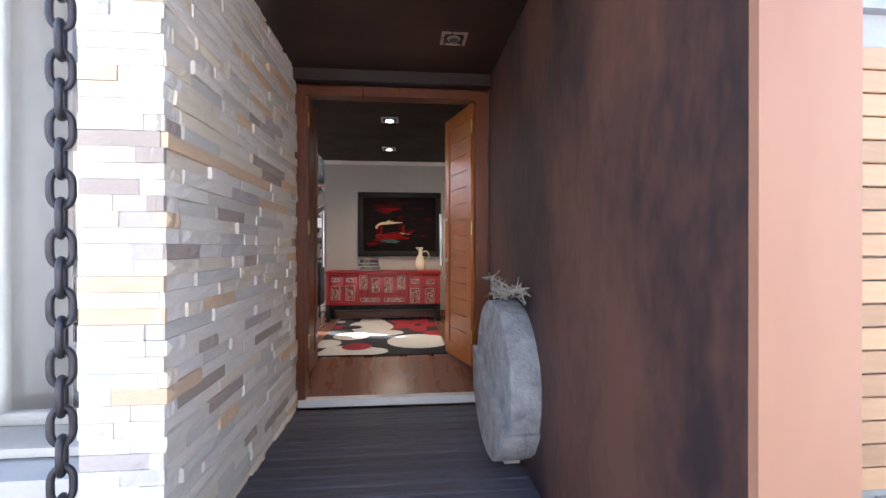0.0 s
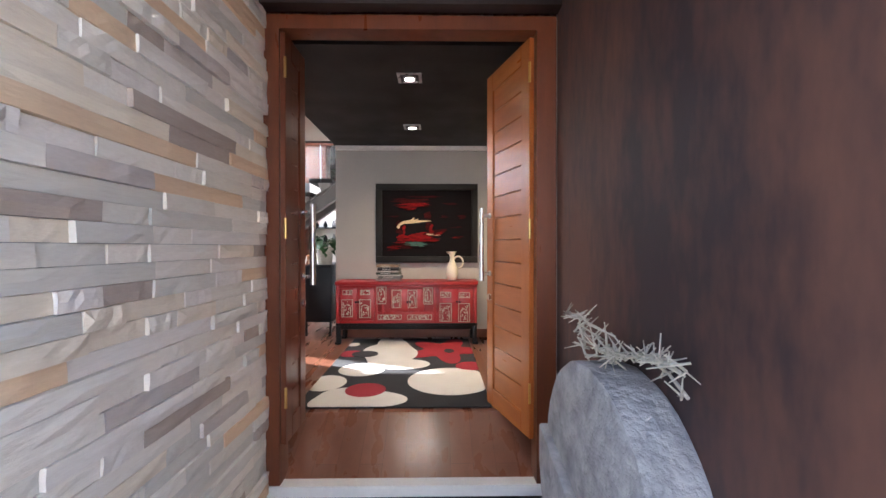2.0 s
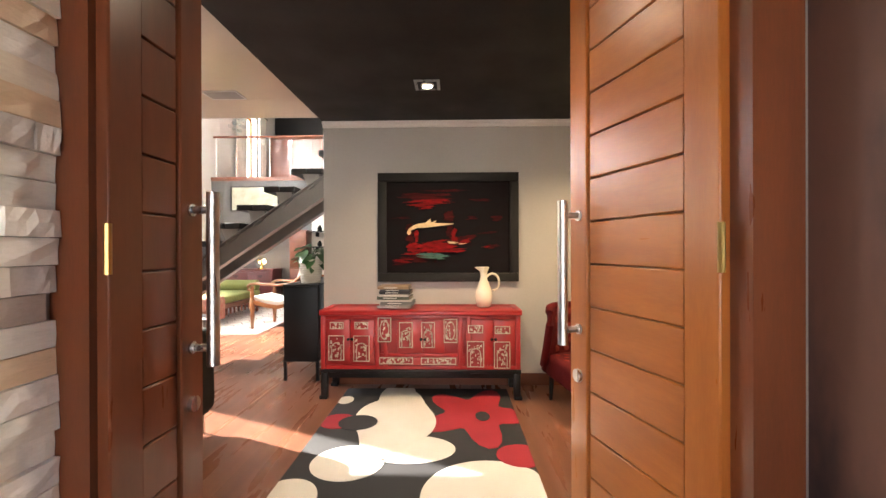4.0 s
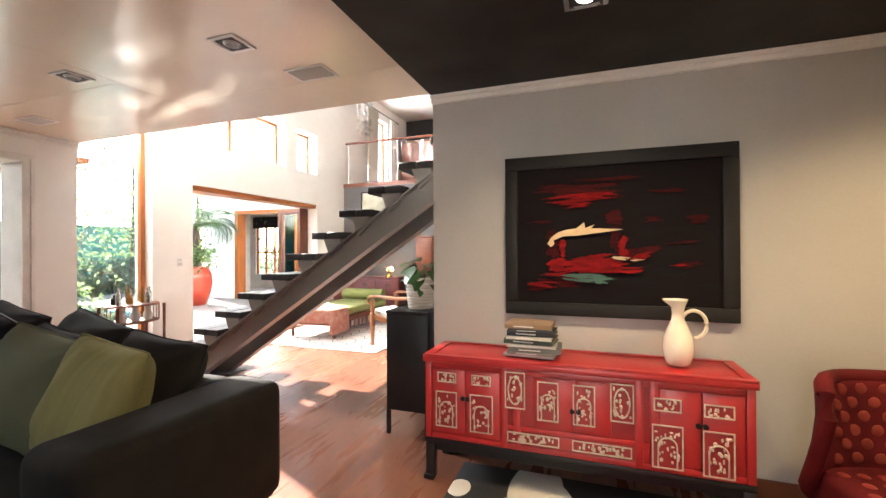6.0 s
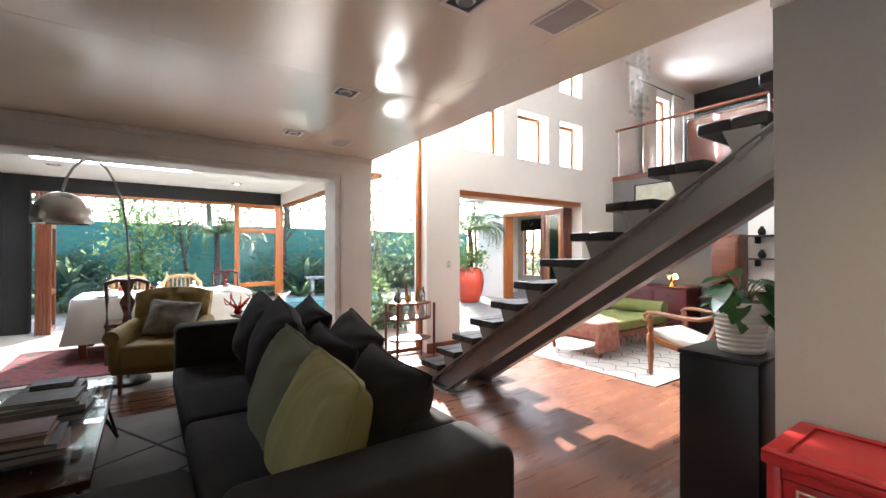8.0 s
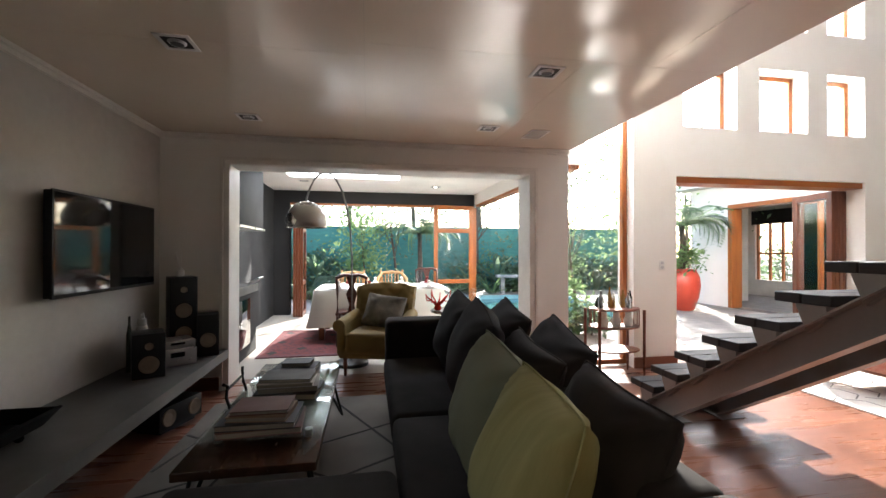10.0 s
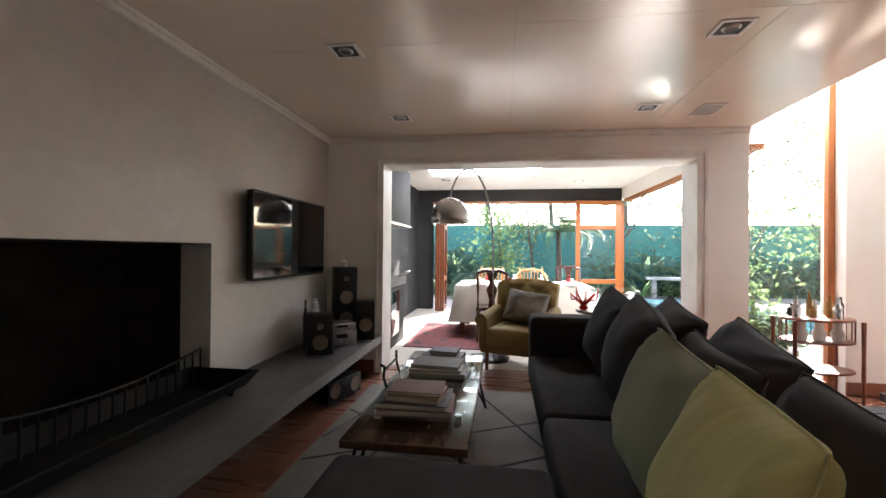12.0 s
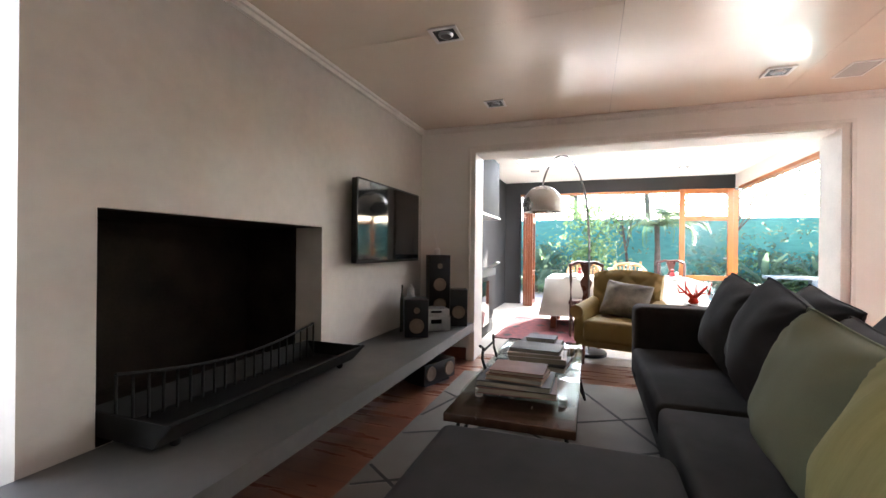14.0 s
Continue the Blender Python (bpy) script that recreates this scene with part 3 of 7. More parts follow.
def grille(x, y, w, d):
    t = thing("ceiling_speaker", pose(x, y, CZ), "white perforated speaker grille set in the ceiling", "speaker")
    bm = bmesh.new()
    for b in ((-w, -d, w, -d + 0.012), (-w, d - 0.012, w, d), (-w, -d + 0.012, -w + 0.012, d - 0.012), (w - 0.012, -d + 0.012, w, d - 0.012)):
        box(bm, b[0], b[1], -0.008, b[2], b[3], -0.001)
    part("grille_frame", bm, TRIM_W, t)
    part("mesh_panel", bx(-w + 0.012, -d + 0.012, -0.005, w - 0.012, d - 0.012, -0.001), mat("grey_mesh", (0.42, 0.40, 0.38), rough=0.7, fine=600, bump=0.6), t)


grille(-1.83, 5.87, 0.14, 0.09)
grille(-4.6, 5.86, 0.14, 0.09)
# ---- staircase ----
RUN, RISE = 0.2665, 0.1752
SX0, SZ0, SY0, SY1 = -4.248, 0.205, 6.60, 7.50
st = thing("staircase", pose(0, 0, 0), "open staircase with black timber treads on steel stringers", "staircase")
slope = RISE / RUN
for y0, y1 in ((6.59, 6.71), (7.06, 7.18)):
    bm = bmesh.new()
    base = -4.12
    top = base + 2.46 / slope
    prism(bm, [(base, 0.0), (base + 0.29, 0.0), (top + 0.29, 2.46), (top, 2.46)], "y", y0 + 0.06, y0 + 0.075)
    bmesh.ops.bevel(bm, geom=bm.edges[:], offset=0.002, segments=1, affect="EDGES")
    sg = part("stringer", bm, BEAM, st, "grey painted steel channel stringer")
    for dx, th in ((-0.018, 0.018), (0.29, 0.026)):
        bm = bmesh.new()
        prism(bm, [(base + dx, 0.002), (base + dx + th, 0.002), (top + dx + th, 2.46), (top + dx, 2.46)], "y", y0 - 0.01, y0 + 0.09)
        part("flange", bm, BEAM, sg)
    part("base_plate", bx(base - 0.03, y0 - 0.04, 0.0, base + 0.41, y1 + 0.04, 0.01), BEAM, sg)
for k in range(14):
    x, z = SX0 + k * RUN, SZ0 + k * RISE
    tr = part("tread", bx(x, SY0, z - 0.055, x + 0.145, SY1, z, bevel=0.004, seg=1), TREAD, st)
    part("tread_plank", bx(x + 0.153, SY0, z - 0.055, x + 0.30, SY1, z, bevel=0.004, seg=1), TREAD, tr)
    for y0, y1 in ((6.612, 6.67), (7.08, 7.14)):
        bm = bmesh.new()
        prism(bm, [(x + 0.11, z - 0.056), (x + 0.27, z - 0.056), (x + 0.27, min(z - 0.06, (x + 0.27 + 4.12) * slope - 0.01)), (x + 0.17, min(z - 0.06, (x + 0.17 + 4.12) * slope - 0.03))], "y", y0, y1)
        part("bracket", bm, BEAM, tr, "grey steel tread bracket")

# ---- red carved sideboard ----
RED = mat("red_lacquer", (0.40, 0.022, 0.022), (0.28, 0.012, 0.014), 0.34, scale=3, fine=45, bump=0.1, spec=0.5)
RED_DK = mat("red_lacquer_recess", (0.30, 0.014, 0.015), (0.21, 0.01, 0.011), 0.4, scale=3)
CARVE = mat("silvered_carving", (0.60, 0.52, 0.42), (0.38, 0.29, 0.22), 0.45, 0.2, 25, 120, 0.5)
sb = thing("sideboard", pose(-1.06, 5.85, 0), "red lacquered carved sideboard on a black stand", "sideboard")
SBW, SBD = 1.56, 0.36
part("body", bx(0.01, 0.012, 0.24, SBW - 0.01, SBD, 0.655, bevel=0.004), RED_DK, sb)
tp = part("top", bx(-0.012, -0.012, 0.657, SBW + 0.012, SBD + 0.004, 0.69, bevel=0.006), RED, sb)
for b in ((-0.012, -0.012, SBW + 0.012, 0.03), (-0.012, SBD - 0.03, SBW + 0.012, SBD + 0.004), (-0.012, 0.03, 0.04, SBD - 0.03), (SBW - 0.04, 0.03, SBW + 0.012, SBD - 0.03)):
    part("top_border", bx(b[0], b[1], 0.691, b[2], b[3], 0.697, bevel=0.002), RED, tp)
for x in (0.0, 0.425, 0.495, 1.075, 1.14, SBW - 0.035):
    part("stile", bx(x, 0.0, 0.235, x + 0.035, 0.03, 0.656, bevel=0.003), RED, sb)
for z in (0.235, 0.625):
    part("rail", bx(0.036, 0.002, z, SBW - 0.036, 0.03, z + 0.03, bevel=0.003), RED, sb)
part("rail", bx(0.462, 0.002, 0.335, 1.139, 0.03, 0.358, bevel=0.003), RED, sb)
for x0, x1 in ((0.04, 0.23), (0.235, 0.42), (0.60, 0.80), (0.805, 0.97), (1.18, 1.35), (1.355, 1.52)):
    z0 = 0.27 if x0 < 0.5 or x0 > 1.1 else 0.362
    dr = part("door", bx(x0, 0.004, z0, x1, 0.025, 0.622, bevel=0.004), RED, sb)
    xx = x1 - 0.012 if x0 in (0.04, 0.60, 1.18) else x0 + 0.012
    bm = bmesh.new()
    rod(bm, (xx, -0.006, 0.47), (xx, 0.006, 0.47), 0.012, n=12)
    part("pull", bm, IRON, dr, "dark iron ring pull")
for x0, x1 in ((0.465, 0.80), (0.805, 1.135)):
    part("drawer", bx(x0, 0.004, 0.268, x1, 0.025, 0.333, bevel=0.004), RED, sb)


def carving(x0, x1, z0, z1, kind, seed):
    """A silvered relief: a border and, inside it, an arch, an oval or scrolls with small knobs."""
    rng = random.Random(seed)
    bm = bmesh.new()
    y = -0.001
    part("panel_ground", bx(x0 + 0.003, y, z0 + 0.003, x1 - 0.003, 0.006, z1 - 0.003), RED_DK, sb)
    w, h, cx, cz = x1 - x0, z1 - z0, (x0 + x1) / 2, (z0 + z1) / 2
    b = 0.006
    for q in ((x0, z0, x1, z0 + b), (x0, z1 - b, x1, z1), (x0, z0 + b, x0 + b, z1 - b), (x1 - b, z0 + b, x1, z1 - b)):
        box(bm, q[0], y - 0.004, q[1], q[2], y, q[3])
    if kind == "arch":
        pts = [(cx - w * 0.3, y - 0.003, z0 + b)] + [(cx - w * 0.3 * math.cos(a), y - 0.003, z0 + h * 0.52 + w * 0.3 * math.sin(a)) for a in [k * math.pi / 8 for k in range(9)]] + [(cx + w * 0.3, y - 0.003, z0 + b)]
        sweep(bm, pts, 0.004, 6)
    if kind == "oval":
        sweep(bm, [(cx + w * 0.33 * math.cos(a), y - 0.003, cz + h * 0.38 * math.sin(a)) for a in [k * math.tau / 16 for k in range(17)]], 0.004, 6)
    for k in range({"plain": 12, "arch": 26, "oval": 22, "scroll": 34}[kind]):
        ball(bm, rng.uniform(x0 + 0.12 * w, x1 - 0.12 * w), y - 0.001, rng.uniform(z0 + 0.12 * h, z1 - 0.12 * h), rng.uniform(0.004, 0.009), 0.004, rng.uniform(0.004, 0.012), 7, 5)
    part("carved_panel", bm, CARVE, sb, "silvered carved relief panel")


for x0, x1, z0, z1, kind in ((0.073, 0.182, 0.545, 0.605, "plain"), (0.268, 0.374, 0.545, 0.605, "plain"), (0.062, 0.185, 0.30, 0.50, "arch"), (0.258, 0.385, 0.292, 0.50, "arch"),
                             (0.45, 0.555, 0.445, 0.64, "oval"), (0.617, 0.722, 0.40, 0.605, "arch"), (0.791, 0.896, 0.40, 0.605, "arch"), (0.965, 1.07, 0.44, 0.63, "oval"),
                             (0.461, 0.725, 0.272, 0.33, "scroll"), (0.787, 1.06, 0.27, 0.329, "scroll"),
                             (1.154, 1.27, 0.515, 0.582, "plain"), (1.36, 1.48, 0.51, 0.575, "plain"), (1.146, 1.277, 0.25, 0.458, "arch"), (1.354, 1.48, 0.242, 0.455, "arch")):
    carving(x0, x1, z0 + 0.005, z1, kind, int(x0 * 1000) + int(z0 * 1000))
part("apron", bx(0.05, 0.01, 0.165, SBW - 0.05, 0.035, 0.232, bevel=0.004), BLACK, sb, "black lacquered apron")
part("stand_top", bx(-0.005, 0.0, 0.205, SBW + 0.005, SBD, 0.234, bevel=0.004), BLACK, sb)
for x in (0.0, SBW - 0.05):
    for y in (0.0, SBD - 0.05):
        bm = bmesh.new()
        box(bm, x, y, 0.02, x + 0.05, y + 0.05, 0.204, bevel=0.005)
        box(bm, x - (0.012 if x < 0.5 else 0), y - 0.008, 0.0, x + 0.05 + (0.012 if x > 0.5 else 0), y + 0.05, 0.03, bevel=0.006)
        part("leg", bm, BLACK, sb)

# ---- on the sideboard ----
PAPER = mat("paper_edges", (0.30, 0.275, 0.23), (0.21, 0.19, 0.155), 0.8, fine=300, stretch=(1, 1, 30), bump=0.3)
COVERS = [mat("book_cover", c, rough=0.6, bump=0.05, spec=0.3, scale=9) for c in ((0.50, 0.48, 0.45), (0.035, 0.035, 0.04), (0.08, 0.10, 0.08), (0.22, 0.21, 0.20), (0.06, 0.06, 0.075), (0.26, 0.17, 0.11), (0.14, 0.065, 0.05), (0.14, 0.145, 0.145))]


def book(x, y, z, w, d, h, rz, cover, label, group):
    t = thing("book", pose(x, y, z, 0, 0, rz), label, "book", group)
    part("cover", bx(-w / 2, -d / 2, 0, w / 2, d / 2, 0.004), COVERS[cover], t)
    part("cover", bx(-w / 2, -d / 2, h - 0.004, w / 2, d / 2, h), COVERS[cover], t)
    part("spine", bx(-w / 2, -d / 2 - 0.003, 0, w / 2, -d / 2 + 0.001, h, bevel=0.0012, seg=1), COVERS[cover], t)
    part("page_block", bx(-w / 2 + 0.004, -d / 2 + 0.002, 0.004, w / 2 - 0.005, d / 2 - 0.005, h - 0.004), PAPER, t)
    bm = bmesh.new()
    box(bm, -w * 0.3, -d / 2 - 0.0045, h * 0.38, w * 0.12, -d / 2 - 0.003, h * 0.62)
    part("title_bar", bm, TRIM_W, t)
    return t


z = 0.698
rng = random.Random(8)
for k, (h, c, w) in enumerate(((0.016, 0, 0.27), (0.014, 3, 0.26), (0.022, 7, 0.27), (0.014, 0, 0.26), (0.026, 2, 0.26), (0.016, 0, 0.24), (0.024, 1, 0.25), (0.014, 4, 0.24), (0.024, 5, 0.25))):
    book(-0.485 + rng.uniform(-0.016, 0.016), 6.03 + rng.uniform(-0.01, 0.01), z, w, 0.2, h, rng.uniform(-6, 6), c, "hardback book in a stack on the sideboard", "books on the sideboard")
    z += h + 0.001
CREAM = mat("cream_glazed_ceramic", (0.72, 0.66, 0.53), (0.66, 0.59, 0.46), 0.18, scale=3, bump=0.03, coat=0.4)
vs = thing("jug", pose(0.23, 6.04, 0.698), "cream glazed ceramic jug with a looped handle", "jug")
bm = bmesh.new()
lathe(bm, [(0.045, 0), (0.055, 0.008), (0.068, 0.05), (0.072, 0.09), (0.066, 0.14), (0.046, 0.19), (0.030, 0.225), (0.026, 0.255), (0.032, 0.29), (0.046, 0.32), (0.050, 0.328), (0.046, 0.326), (0.026, 0.285), (0.02, 0.25)], n=28)
for v in bm.verts:
    if v.co.z > 0.3:
        v.co.x -= 0.10 * (v.co.z - 0.3) + (0.02 if v.co.x < -0.03 else 0)
part("jug_body", bm, CREAM, vs, smooth="all")
bm = bmesh.new()
sweep(bm, [(0.070 + 0.056 * math.cos(radians(a)), 0, 0.205 + 0.068 * math.sin(radians(a))) for a in range(150, -101, -12)], 0.0095, 10)
part("jug_handle", bm, CREAM, vs, smooth="all")

# ---- painting ----
pt = thing("painting", pose(-0.67, 6.228, 0.893), "dark abstract painting with red strokes in black frame", "painting")
PW, PH = 1.212, 0.938
FRAME_BLK = mat("black_picture_frame", (0.020, 0.018, 0.017), (0.014, 0.013, 0.012), 0.5, bump=0.1, spec=0.2)
for b in ((0, 0, PW, 0.075), (0, PH - 0.075, PW, PH), (0, 0.075, 0.075, PH - 0.075), (PW - 0.075, 0.075, PW, PH - 0.075)):
    part("frame_side", bx(b[0], -0.04, b[1], b[2], 0.0, b[3], bevel=0.006), FRAME_BLK, pt)
canvas = mat("dark_oil_canvas", (0.009, 0.009, 0.010), (0.011, 0.007, 0.008), 0.75, scale=4, fine=40, bump=0.4, stretch=(1, 1, 4), spec=0.06)
part("canvas", bx(0.07, -0.022, 0.07, PW - 0.07, -0.004, PH - 0.07), canvas, pt)


LIFT = [-0.0222]


def dab(color, spots, seed, rough=0.4):
    """Ragged strokes of thick paint lying on the canvas: (x, z, half width, half height, tilt)."""
    rng = random.Random(seed)
    broken = []
    for x, z, w, h, tilt in spots:
        for k in range(9):
            broken.append((x + rng.uniform(-0.5, 0.5) * w, z + rng.uniform(-0.8, 0.8) * h, w * rng.uniform(0.35, 0.8), h * rng.uniform(0.18, 0.42), tilt + rng.uniform(-5, 5)))
    for x, z, w, h, tilt in broken:
        bm = bmesh.new()
        n = 30
        LIFT[0] -= 0.00009
        lift = LIFT[0]
        c, s = math.cos(radians(tilt)), math.sin(radians(tilt))
        ring = []
        for k in range(n):
            a = k * math.tau / n
            r = 1 + rng.uniform(-0.35, 0.2)
            u, v = w * r * math.cos(a), h * r * math.sin(a)
            ring.append(bm.verts.new((x + u * c - v * s, lift, z + u * s + v * c)))
        bm.faces.new(ring)
        made = bmesh.ops.extrude_face_region(bm, geom=bm.faces[:])["geom"]
        bmesh.ops.translate(bm, vec=(0, 0.00005, 0), verts=[g for g in made if isinstance(g, bmesh.types.BMVert)])
        part("paint_stroke", bm, color, pt, smooth=False)


P_RED = mat("red_oil_paint", (0.26, 0.006, 0.008), (0.07, 0.004, 0.005), 0.7, spec=0.1, scale=9, fine=60, bump=0.5, stretch=(1, 1, 4))
P_DRED = mat("deep_red_oil_paint", (0.06, 0.004, 0.005), (0.022, 0.004, 0.005), 0.7, spec=0.1, scale=9, fine=60, bump=0.5, stretch=(1, 1, 5))
P_CREAM = mat("cream_oil_paint", (0.70, 0.52, 0.28), (0.55, 0.40, 0.2), 0.4, scale=20)
P_GREEN = mat("green_oil_paint", (0.008, 0.085, 0.030), (0.006, 0.035, 0.016), 0.4, scale=9)
dab(P_DRED, [(0.45, 0.72, 0.22, 0.05, 0), (0.35, 0.20, 0.16, 0.03, -2), (0.62, 0.50, 0.05, 0.12, 20), (0.72, 0.36, 0.14, 0.04, 15), (0.28, 0.42, 0.04, 0.08, 20), (0.98, 0.30, 0.07, 0.02, 10), (0.82, 0.55, 0.05, 0.015, 5), (0.2, 0.16, 0.08, 0.02, 0), (0.95, 0.42, 0.09, 0.012, 4), (0.20, 0.55, 0.07, 0.010, 3), (0.88, 0.70, 0.10, 0.012, -4), (1.02, 0.55, 0.05, 0.03, 0), (0.58, 0.78, 0.20, 0.010, 2)], 1)
dab(P_RED, [(0.43, 0.68, 0.19, 0.025, 1), (0.40, 0.64, 0.09, 0.014, 0), (0.52, 0.285, 0.20, 0.035, 4), (0.58, 0.32, 0.13, 0.025, 12), (0.22, 0.18, 0.09, 0.018, -2), (0.34, 0.38, 0.02, 0.06, 12), (0.66, 0.40, 0.03, 0.06, -30), (0.48, 0.31, 0.17, 0.05, 5), (0.30, 0.30, 0.05, 0.05, 10), (0.74, 0.34, 0.06, 0.02, 25), (0.68, 0.27, 0.08, 0.018, 5), (0.93, 0.30, 0.04, 0.008, 8), (0.55, 0.70, 0.08, 0.010, -3), (0.30, 0.24, 0.10, 0.014, 3)], 2)
dab(P_GREEN, [(0.47, 0.225, 0.13, 0.022, -4), (0.54, 0.205, 0.05, 0.016, 0)], 3)
bm = bmesh.new()
prism(bm, [(0.25, 0.42), (0.27, 0.40), (0.29, 0.42), (0.285, 0.44), (0.34, 0.462), (0.42, 0.465), (0.50, 0.475), (0.62, 0.49), (0.66, 0.497), (0.56, 0.502), (0.49, 0.505), (0.51, 0.525), (0.46, 0.508), (0.455, 0.54), (0.41, 0.505), (0.36, 0.50), (0.31, 0.485), (0.27, 0.455)], "y", -0.042, -0.036)
part("paint_stroke", bm, P_CREAM, pt, smooth=False)
dab(P_CREAM, [(0.645, 0.335, 0.045, 0.008, -6), (0.73, 0.325, 0.035, 0.004, -3)], 4)

# ---- entrance rug ----
RB = mat("black_wool", (0.014, 0.013, 0.016), (0.02, 0.02, 0.022), 0.95, fine=350, bump=0.6)
RW = mat("cream_wool", (0.62, 0.59, 0.55), (0.54, 0.51, 0.47), 0.95, fine=350, bump=0.6)
RR = mat("red_wool", (0.30, 0.012, 0.025), (0.24, 0.01, 0.02), 0.95, fine=350, bump=0.6)
rg = thing("rug", pose(0, 0, 0), "black rug with cream and red flower patches", "rug")
part("rug_field", bx(-0.90, 4.0, 0.001, 0.42, 6.08, 0.012, bevel=0.004), RB, rg)


def blob(material, x, y, rx, ry, z, lobes=0, amp=0.0, ph=0.0):
    """A soft-edged patch of pile, cut at the edge of the rug."""
    bm = bmesh.new()
    n = 48
    ring = []
    for k in range(n):
        a = k * math.tau / n
        r = 1 + amp * math.cos(lobes * a + ph)
        ring.append((max(-0.897, min(0.417, x + rx * r * math.cos(a))), max(4.003, min(6.077, y + ry * r * math.sin(a)))))
    prism(bm, ring, "z", 0.0122, z)
    part("patch", bm, material, rg, smooth=False)


for m_, x, y, rx, ry, z, lo, am, ph in ((RW, 0.16, 4.55, 0.34, 0.34, 0.0145, 0, 0, 0), (RW, -0.52, 4.15, 0.33, 0.22, 0.0145, 3, 0.12, 0.5), (RW, -0.82, 4.5, 0.16, 0.19, 0.0145, 0, 0, 0),
                                        (RW, -0.60, 4.86, 0.20, 0.19, 0.0145, 0, 0, 0), (RW, -0.28, 5.02, 0.27, 0.17, 0.0145, 0, 0, 0), (RW, -0.42, 5.45, 0.26, 0.52, 0.0150, 4, 0.10, 0.8), (RW, -0.46, 5.9, 0.14, 0.3, 0.0155, 0, 0, 0),
                                        (RR, -0.48, 4.33, 0.15, 0.15, 0.0165, 0, 0, 0), (RR, 0.13, 5.55, 0.31, 0.40, 0.0145, 5, 0.33, 0.6), (RR, 0.36, 4.95, 0.14, 0.13, 0.0165, 0, 0, 0), (RR, -0.80, 5.40, 0.12, 0.12, 0.0165, 0, 0, 0), (RB, -0.66, 5.38, 0.13, 0.12, 0.0175, 0, 0, 0), (RB, 0.18, 5.5, 0.05, 0.08, 0.0165, 0, 0, 0), (RW, -0.85, 5.8, 0.06, 0.08, 0.0145, 0, 0, 0)):
    blob(m_, x, y, rx, ry, z, lo, am, ph)

# ---- red wing chair ----
VELVET = mat("red_dotted_velvet", (0.095, 0.005, 0.006), (0.045, 0.0025, 0.003), 0.85, spec=0.15, scale=5, fine=300, bump=0.3)
DOT = mat("pale_red_dot", (0.19, 0.035, 0.025), (0.14, 0.022, 0.016), 0.85, spec=0.1)
ac = thing("slipper_chair", pose(0.98, 5.70, 0, 0, 0, 10) @ Matrix.Diagonal((0.88, 0.95, 0.92, 1)), "red velvet slipper chair with a dotted pattern", "armchair")
part("seat", bx(-0.29, -0.28, 0.20, 0.29, 0.26, 0.40, bevel=0.05, seg=4), VELVET, ac)


def back_curve(x, z):
    """How far the back leans and its wings come forward."""
    return 0.14 * max(0, z - 0.35) - 0.20 * (abs(x) / 0.31) ** 3 * max(0, min(1, (z - 0.25) * 2.5))


bm = bmesh.new()
box(bm, -0.31, 0.20, 0.22, 0.31, 0.30, 0.80, bevel=0.045, seg=4)
for x in range(-5, 6):
    bmesh.ops.bisect_plane(bm, geom=bm.verts[:] + bm.edges[:] + bm.faces[:], plane_co=(x * 0.052, 0, 0), plane_no=(1, 0, 0))
for z_ in (0.32, 0.42, 0.52, 0.62, 0.72):
    bmesh.ops.bisect_plane(bm, geom=bm.verts[:] + bm.edges[:] + bm.faces[:], plane_co=(0, 0, z_), plane_no=(0, 0, 1))
for v in bm.verts:
    v.co.y += back_curve(v.co.x, v.co.z)
part("backrest", bm, VELVET, ac)
bm = bmesh.new()
edge = [(-0.31, z_) for z_ in (0.30, 0.42, 0.54, 0.66, 0.76)] + [(-0.28 + k * 0.07, 0.785) for k in range(9)] + [(0.31, z_) for z_ in (0.76, 0.66, 0.54, 0.42, 0.30)]
sweep(bm, [(x, 0.235 + back_curve(x, z_), z_) for x, z_ in edge], 0.034, 10)
part("rolled_edge", bm, VELVET, ac)
for r in range(6):
    for c in range(5):
        x = -0.2 + c * 0.1 + (0.05 if r % 2 else 0)
        if abs(x) < 0.25:
            z_ = 0.44 + r * 0.06
            bm = bmesh.new()
            ball(bm, x, 0.199 + back_curve(x, z_), z_, 0.027, 0.006, 0.027, 10, 6)
            part("dot", bm, DOT, ac)
for r in range(5):
    for c in range(6):
        bm = bmesh.new()
        ball(bm, -0.22 + c * 0.08 + (0.04 if r % 2 else 0), -0.20 + r * 0.08, 0.401, 0.024, 0.024, 0.005, 10, 6)
        part("dot", bm, DOT, ac)
for x in (-0.24, 0.24):
    for y in (-0.23, 0.22):
        bm = bmesh.new()
        rod(bm, (x, y, 0.0), (x * 0.97, y * 0.97, 0.205), 0.014, 0.024, 10)
        part("leg", bm, BLACK, ac, "black turned leg")

# ---- black console with a pot plant ----
bc = thing("console", pose(-1.385, 6.30, 0), "black console table on thin legs", "console")
part("body", bx(-0.15, 0.0, 0.17, 0.16, 1.0, 0.84, bevel=0.004), BLACK, bc)
part("top", bx(-0.155, -0.006, 0.842, 0.165, 1.005, 0.86, bevel=0.003), BLACK, bc)
for x in (-0.14, 0.15):
    for y in (0.012, 0.985):
        part("leg", bx(x - 0.012, y - 0.012, 0, x + 0.012, y + 0.012, 0.169), BLACK, bc)
pp = thing("pot_plant", pose(-1.35, 6.48, 0.861), "leafy green plant in ribbed cream pot on the console", "pot plant")
bm = bmesh.new()
prof = [(0.085, 0)]
